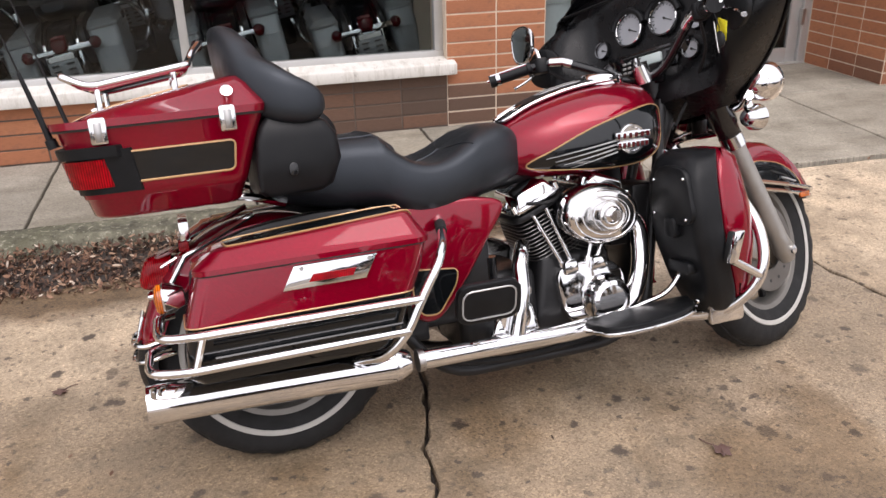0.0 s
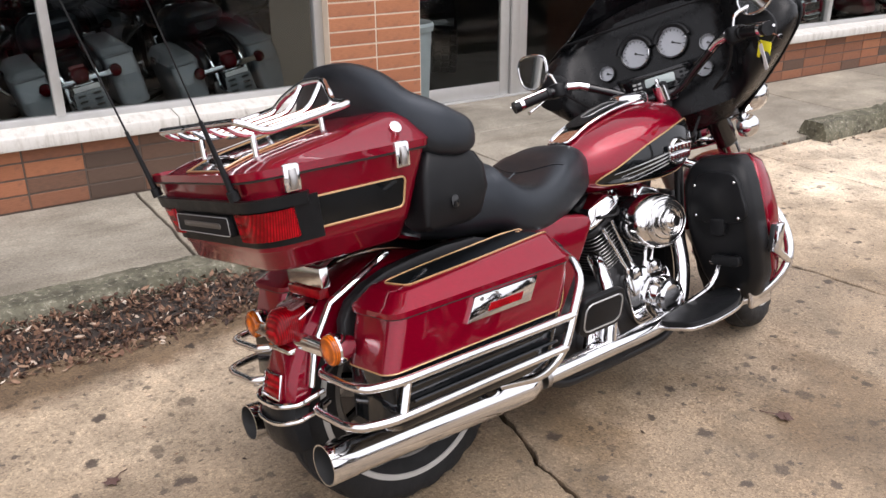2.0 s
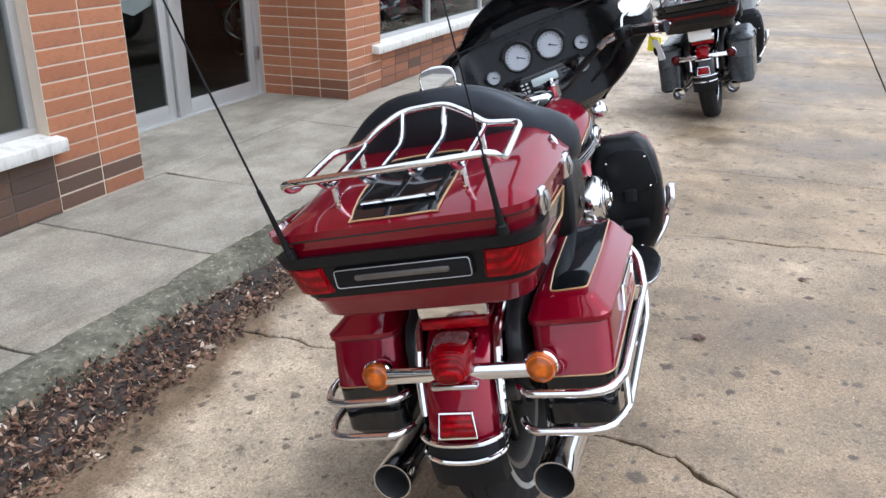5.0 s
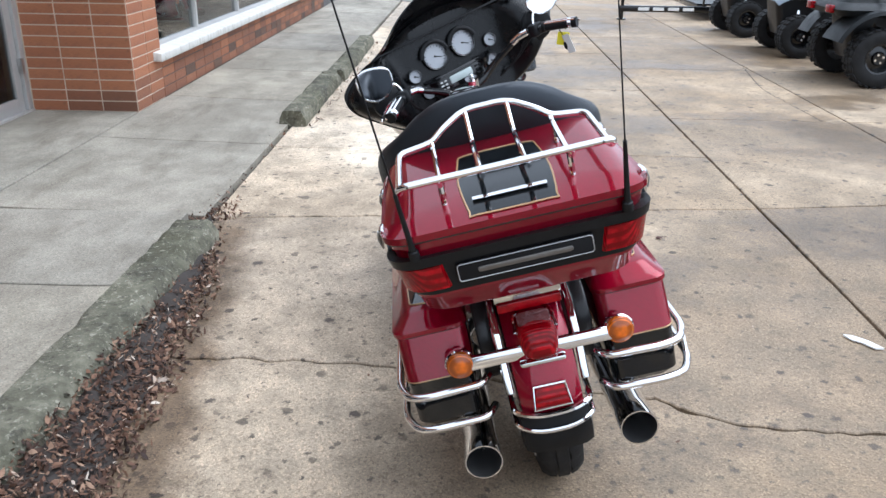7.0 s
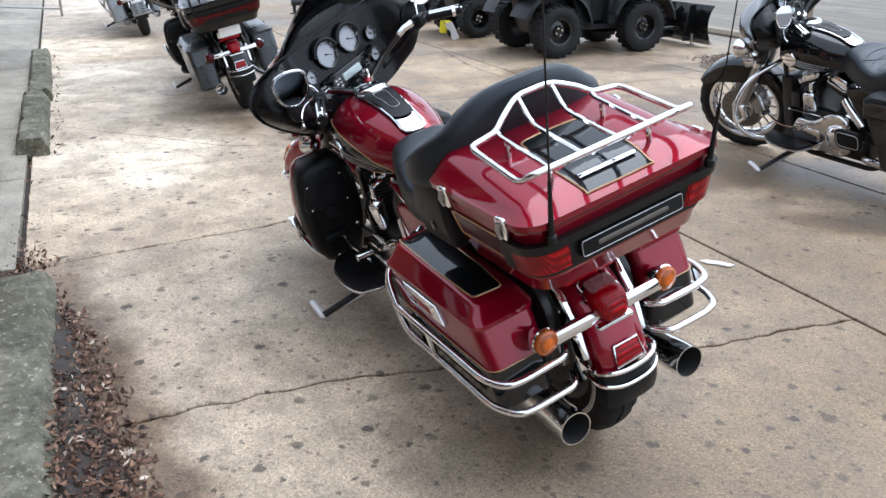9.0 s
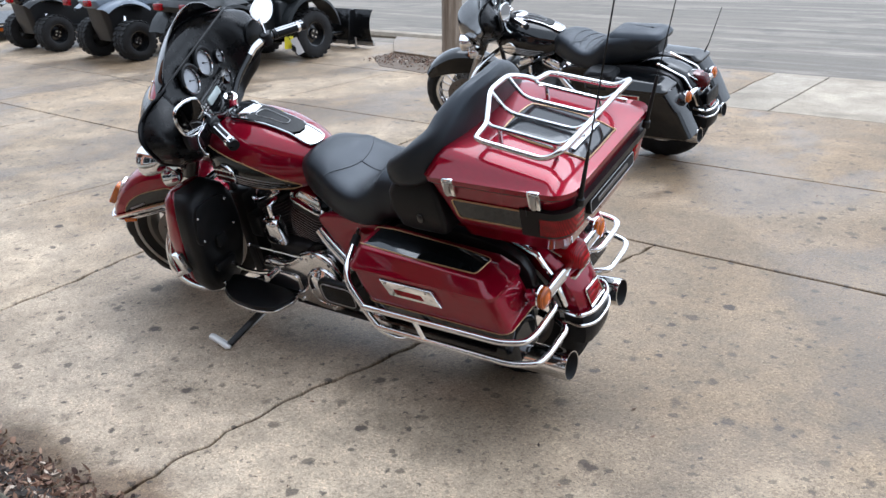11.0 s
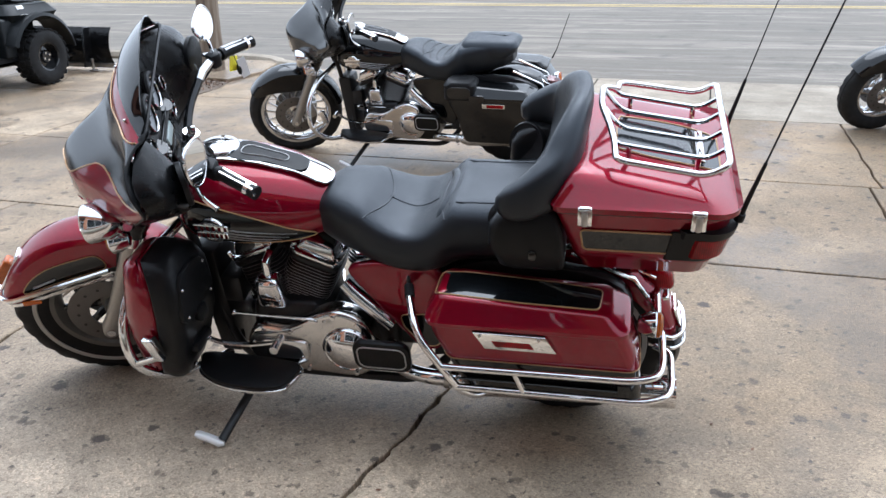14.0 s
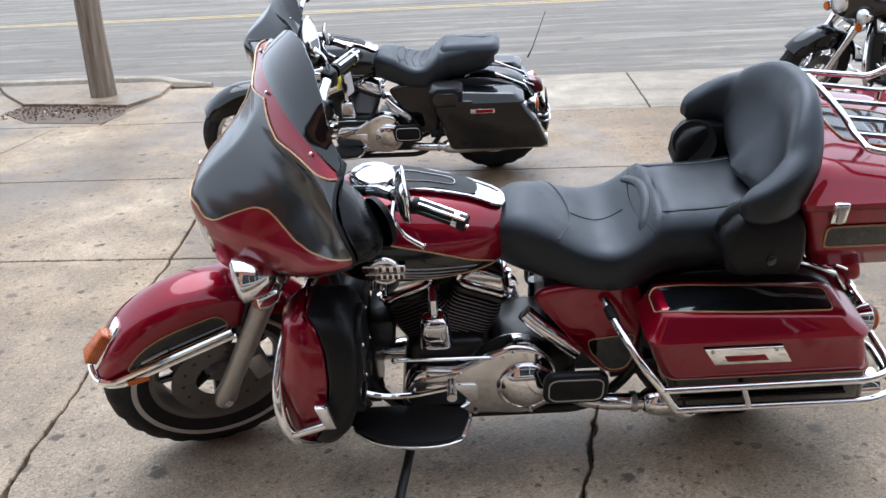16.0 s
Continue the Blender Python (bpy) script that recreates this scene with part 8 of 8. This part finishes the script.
def quad_bike(m, label, R, w, track, base, plough, body, rack=True, pad=None):
    """Forward is +x, wheels on z = 0."""
    q = thing("quad_bike", label, "quad bike", m, "quad bikes on the lot")
    for x in (0, base):
        for s in (-1, 1):
            y = s * (track / 2 - (0.02 if x else 0))
            t = part("wheel", lathe([(0.0, s * w * 0.28), (R * 0.2, s * w * 0.30), (R * 0.24, s * w * 0.2), (R * 0.42, s * w * 0.16), (R * 0.46, s * w * 0.42), (R * 0.52, s * w * 0.44), (R * 0.52, -s * w * 0.44), (0, -s * w * 0.3)], (x, y, R), "y", 28), GPLASTIC, q, "black steel wheel")
            case_, knobs_ = knobbly(x, y, R, R, w)
            part("tyre", case_, RUBBER, t, "knobbly off-road tyre")
            tagged(part("tread_blocks", knobs_, RUBBER, t), "", "", "", "stuff")
            for k in range(4):
                a = k * 1.571 + 0.4
                part("wheel_nut", cyl((x + R * 0.14 * math.cos(a), y + s * w * 0.29, R + R * 0.14 * math.sin(a)), (x + R * 0.14 * math.cos(a), y + s * w * 0.34, R + R * 0.14 * math.sin(a)), 0.012, 8), CHROME, t)
        part("axle", tube([(x, -track / 2 + 0.05, R), (x, track / 2 - 0.05, R)], 0.03, 10), STEEL, q)
        for s in (-1, 1):
            part("suspension_arm", tube([(x + 0.12, 0.1 * s, R * 1.25), (x, (track / 2 - 0.1) * s, R)], 0.018, 8), STEEL, q)
            part("shock", tube([(x + 0.05, 0.16 * s, 0.72), (x + 0.02, (track / 2 - 0.2) * s, R + 0.03)], 0.03, 10), CHROME, q)
    bw = 0.33 if rack else 0.20
    part("chassis", loft([rounded_loop(-0.15, base + 0.2, -0.2, 0.2, 0.08, 0.08, 0.24), rounded_loop(-0.2, base + 0.25, -0.24, 0.24, 0.08, 0.08, 0.42), rounded_loop(-0.25, base + 0.28, -0.22, 0.22, 0.08, 0.08, 0.66)]), ENGINE, q, "black frame and engine")
    part("footwell", loft([rounded_loop(0.3, base - 0.25, -track / 2 + 0.06, track / 2 - 0.06, 0.05, 0.05, z) for z in (0.28, 0.33)]), SPLASTIC, q)
    lift_, a0_, a1_, out_ = (0.19, 8, 160, 0.30) if rack else (0.26, 48, 128, -0.25)
    if rack:
        # bodywork that fills the space between the mudguards, down to the footwell
        for s in (-1, 1):
            for x0, x1, x2, x3 in ((0.36, 0.50, 0.20, 0.46), (base - 0.46, base - 0.33, base - 0.42, base - 0.16)):
                part("side_fairing", hexa(side([(x0, 0.20, 0.30), (x1, 0.20, 0.30), (x1, track / 2 - 0.02, 0.32), (x0, track / 2 - 0.02, 0.32)], s), side([(x2, 0.20, 0.74), (x3, 0.20, 0.74), (x3, track / 2 - 0.06, 0.70), (x2, track / 2 - 0.06, 0.70)], s), 0.025, 3), body, q, "dark plastic side fairing")
        nose_ = part("front_cowl", loft([rounded_loop(base - 0.30, base + 0.34, -track / 2 + 0.02, track / 2 - 0.02, 0.14, 0.08, 0.66), rounded_loop(base - 0.34, base + 0.40, -track / 2 - 0.02, track / 2 + 0.02, 0.16, 0.1, 0.74), rounded_loop(base - 0.26, base + 0.34, -track / 2 + 0.06, track / 2 - 0.06, 0.16, 0.1, 0.83)]), body, q, "rounded front cowl over the wheels")
        part("rear_cowl", loft([rounded_loop(-0.40, 0.30, -track / 2 + 0.04, track / 2 - 0.04, 0.1, 0.12, 0.68), rounded_loop(-0.44, 0.32, -track / 2, track / 2, 0.1, 0.14, 0.74), rounded_loop(-0.38, 0.26, -track / 2 + 0.10, track / 2 - 0.10, 0.1, 0.12, 0.80)]), body, q, "rear cowl over the wheels")
        part("warning_label", hexa([(base - 0.22, -track / 2 - 0.022, 0.735), (base - 0.12, -track / 2 - 0.022, 0.735), (base - 0.12, -track / 2 - 0.012, 0.735), (base - 0.22, -track / 2 - 0.012, 0.735)], [(base - 0.19, -track / 2 + 0.055, 0.826), (base - 0.10, -track / 2 + 0.055, 0.826), (base - 0.10, -track / 2 + 0.065, 0.822), (base - 0.19, -track / 2 + 0.065, 0.822)], 0.001, 1), WHITETAG, nose_, "white warning label")
    for x, nm in ((0, "rear_fender"), (base, "front_fender")):
        for s in (-1, 1):
            def prof(t, s=s):
                dip = 0.05 * math.sin(t * math.pi)
                return [(s * 0.2, R + lift_ - dip * 0.4), (s * (track / 2 - w * 0.45), R + lift_ - dip * 0.2), (s * (track / 2 + w * out_), R + lift_ - 0.025), (s * (track / 2 + w * (out_ + 0.08)), R + lift_ - 0.06)]
            fm = arch(x, R, a0_, a1_, prof, 18)
            part(nm, fm, body, q, "dark plastic mudguard")
    part("body", loft([rounded_loop(-0.30, base + 0.30, -bw * 0.86, bw * 0.86, 0.12, 0.08, 0.66), rounded_loop(-0.36, base + 0.36, -bw, bw, 0.14, 0.08, 0.75), rounded_loop(-0.30, base + 0.30, -bw * 0.82, bw * 0.82, 0.14, 0.08, 0.83)]), body, q, "dark plastic bodywork")
    part("side_panel", loft([rounded_loop(0.34, base - 0.30, -bw, bw, 0.06, 0.06, 0.36), rounded_loop(0.30, base - 0.26, -bw * 1.06, bw * 1.06, 0.06, 0.06, 0.70)]), body, q)
    part("seat", loft([rounded_loop(-0.15, 0.62, -0.17, 0.17, 0.08, 0.08, 0.80), rounded_loop(-0.18, 0.64, -0.2, 0.2, 0.09, 0.09, 0.88), rounded_loop(-0.12, 0.58, -0.15, 0.15, 0.08, 0.08, 0.92)]), pad or VINYL, q, "seat with its wet sheen painted pale" if pad else "black vinyl seat")
    part("tank_cover", loft([rounded_loop(0.58, base + 0.1, -0.16, 0.16, 0.08, 0.05, 0.80), rounded_loop(0.6, base + 0.05, -0.19, 0.19, 0.08, 0.05, 0.92), rounded_loop(0.66, base - 0.05, -0.12, 0.12, 0.06, 0.05, 1.0)]), body, q)
    part("handlebar", tube(fillet([(base - 0.42, 0.40, 1.10), (base - 0.28, 0.28, 1.12), (base - 0.15, 0.06, 1.04), (base - 0.15, -0.06, 1.04), (base - 0.28, -0.28, 1.12), (base - 0.42, -0.40, 1.10)], 0.06), 0.013, 8), SPLASTIC, q)
    for s in (-1, 1):
        part("tail_light", box(-0.47, -0.42, s * 0.25 - 0.07, s * 0.25 + 0.07, 0.70, 0.775, 0.012), REDLENS, q, "red tail light")
        part("grip", tube([(base - 0.34, 0.345 * s, 1.11), (base - 0.45, 0.42 * s, 1.10)], 0.02, 10), RUBBER, q)
    if rack:
        for x0, x1 in ((-0.46, 0.02), (base - 0.05, base + 0.45)):
            rk = part("cargo_rack", tube(fillet([(x0, -0.42, 0.86), (x1, -0.42, 0.86), (x1, 0.42, 0.86), (x0, 0.42, 0.86)], 0.06, 5, True), 0.014, 8, True), GPLASTIC, q, "black tubular cargo rack")
            for k in range(4):
                y = -0.27 + 0.18 * k
                part("rack_bar", tube([(x0, y, 0.86), (x1, y, 0.86)], 0.010, 8), GPLASTIC, rk)
    part("bumper", tube(fillet([(base + 0.3, -0.28, 0.42), (base + 0.48, -0.26, 0.45), (base + 0.50, -0.24, 0.78), (base + 0.50, 0.24, 0.78), (base + 0.48, 0.26, 0.45), (base + 0.3, 0.28, 0.42)], 0.06), 0.018, 8), GPLASTIC, q)
    if plough:
        rows = []
        for j in range(9):
            a = radians(-50 + 100 * j / 8)
            rows.append([Vector((base + 1.02 - 0.22 * math.cos(a) + 0.05, y, 0.27 + 0.29 * math.sin(a))) for y in (-0.66, 0.66)])
        bm = bmesh.new()
        vs = [[bm.verts.new(v) for v in r] for r in rows]
        for a, b in zip(vs, vs[1:]):
            bm.faces.new((a[0], a[1], b[1], b[0]))
        bmesh.ops.solidify(bm, geom=bm.faces[:], thickness=0.008)
        pb = part("plough_blade", bm, GPLASTIC, q, "curved black snow plough blade")
        for y in (-0.4, 0.0, 0.4):
            part("blade_rib", hexa([(base + 0.70, y - 0.01, 0.06), (base + 0.86, y - 0.01, 0.06), (base + 0.86, y + 0.01, 0.06), (base + 0.70, y + 0.01, 0.06)], [(base + 0.76, y - 0.01, 0.5), (base + 0.86, y - 0.01, 0.5), (base + 0.86, y + 0.01, 0.5), (base + 0.76, y + 0.01, 0.5)], 0.003, 1), GPLASTIC, pb)
        for s in (-1, 1):
            part("push_tube", tube([(base * 0.6, 0.14 * s, 0.22), (base + 0.78, 0.22 * s, 0.2)], 0.02, 8), GPLASTIC, pb)
            part("skid_foot", lathe([(0, 0.0), (0.05, 0.0), (0.05, 0.012), (0.015, 0.02), (0.015, 0.14), (0, 0.14)], (base + 0.82, 0.42 * s, 0.004), "z", 14), STEEL, pb)
        part("edge_bar", box(base + 0.90, base + 0.93, -0.66, 0.66, 0.03, 0.085, 0.004), STEEL, pb)
    return q


quad_bike(pose(6.74, -2.32, 0.002, 0, 0, -94.5), "dark grey utility quad bike with a black snow plough blade", 0.29, 0.23, 0.96, 1.17, True, ATVDARK, True, SEATSHEEN)
quad_bike(pose(8.68, -2.42, 0.002, 0, 0, -95), "blue-grey sport quad bike with fat rear tyres and a seat whose sheen is painted pale", 0.25, 0.24, 0.92, 1.15, False, QUADGREY, False, SEATSHEEN)
quad_bike(pose(10.6, -2.5, 0.002, 0, 0, -94), "black sport quad bike with a red body panel", 0.25, 0.24, 0.90, 1.15, False, GPLASTIC, False)
quad_bike(at(3.05, 7.3, 0.034, 60), "dark quad bike standing inside the showroom", 0.29, 0.23, 0.96, 1.17, False, GPLASTIC)

# ---- flat trailer at the far end ----
tr = thing("flat_trailer", "low black flat trailer with reflective strips", "trailer", at(13.65, -2.15, 0, 0))
part("side_rail", box(-1.25, -1.17, -3.2, 1.9, 0.13, 0.23, 0.008), GPLASTIC, tr, "black side rail")
part("side_rail", box(1.17, 1.25, -3.2, 0.6, 0.13, 0.23, 0.008), GPLASTIC, tr)
part("deck", box(-1.165, 1.165, -3.2, 0.6, 0.24, 0.27), SPLASTIC, tr, "dark mesh deck")
for k in range(5):
    part("cross_member", box(-1.165, 1.165, -3.1 + 0.88 * k, -3.02 + 0.88 * k, 0.14, 0.235, 0.004), GPLASTIC, tr)
for y in (1.5, 1.25, 1.0, 0.75):
    part("reflective_strip", box(-1.262, -1.251, y - 0.09, y + 0.09, 0.155, 0.205), WHITETAG, tr, "pale reflective strip")
part("marker", box(-1.262, -1.251, 0.15, 0.3, 0.155, 0.205), AMBER, tr, "amber marker")
for s_ in (-1, 1):
    w_ = part("trailer_wheel", lathe([(0, -0.08), (0.13, -0.08), (0.13, 0.08), (0, 0.08)], (1.36 * s_, -1.6, 0.235), "x", 24), STEEL, tr)
    part("tyre", lathe([(0.13, -0.08), (0.22, -0.09), (0.235, -0.06), (0.235, 0.06), (0.22, 0.09), (0.13, 0.08)], (1.36 * s_, -1.6, 0.235), "x", 28), RUBBER, w_)
for y in (-2.9, -1.0, 0.5):
    part("rail_post", tube([(-1.21, y, 0.23), (-1.21, y, 0.62)], 0.02, 8), GPLASTIC, tr)
part("upper_rail", tube([(-1.21, -3.1, 0.60), (-1.21, 0.55, 0.60)], 0.018, 8), GPLASTIC, tr)
part("tongue_jack", join(tube([(-1.21, 1.85, 0.02), (-1.21, 1.85, 0.42)], 0.03, 10), cyl((-1.21, 1.85, 0.0), (-1.21, 1.85, 0.02), 0.08, 14)), GPLASTIC, tr)

# ---- low metal barrier at the far end of the shop ----
gate = thing("metal_barrier", "low tubular metal barrier at the lot end", "barrier", at(14.3, 3.9, 0, 50))
for x in (-0.75, 0.75):
    part("post", tube([(x, 0, 0), (x, 0, 0.7)], 0.022, 8), STEEL, gate)
for z in (0.12, 0.4, 0.66):
    part("rail", tube([(-0.75, 0, z), (0.75, 0, z)], 0.016, 8), STEEL, gate)

# ---- sign hung inside the door ----
sign = thing("hanging_sign", "white hanging sign with red and dark bars behind the door glass", "sign", at(2.985, 5.84, 0))
part("board", slab([(-0.55, 1.04), (-0.30, 0.95), (0.0, 0.85), (0.27, 0.93), (0.27, 1.5), (-0.55, 1.5)], -0.008, 0.008, 0.002, "y"), WHITETAG, sign)
part("print_bar", slab(rrect(0.40, 0.05, 0.005, 2, -0.18, 1.03), -0.0115, -0.009, 0, "y"), REDLENS, sign)
part("print_bar", slab(rrect(0.16, 0.018, 0.003, 2, 0.02, 0.88), 0.20, 0.205, 0, "y"), SILVERLINE, sign)
part("hanger", tube([(0, 0, 1.5), (0, 0, 2.2)], 0.004, 6), STEEL, sign)


# ---- bricks of the shop front ----
random.seed(11)
brick_face(wall_low, (-3.39, WALLV), (1.25, WALLV), 0.047, 4, 16, lambda i, j: min(1.0, max(0.1, (i - 8) / 4)) + 0.05 * (2 - j))
brick_face(col_left, (1.25, WALLV), (1.88, WALLV), 0.047, 31, 2, lambda i, j: 0.85 - 0.17 * j)
brick_face(col_left, (1.88, WALLV), (1.88, 5.75), 0.047, 31, 3, lambda i, j: 0.6 - 0.14 * j)
brick_face(col_right, (4.42, 5.75), (4.42, WALLV), 0.047, 31, 3, lambda i, j: 0.55 - 0.14 * j)
brick_face(col_right, (4.42, WALLV), (5.04, WALLV), 0.047, 31, 2, lambda i, j: 0.55 - 0.14 * j)
brick_face(wall_far, (5.04, WALLV), (13.3, WALLV), 0.047, 4, 28, lambda i, j: 0.62 - 0.07 * j)
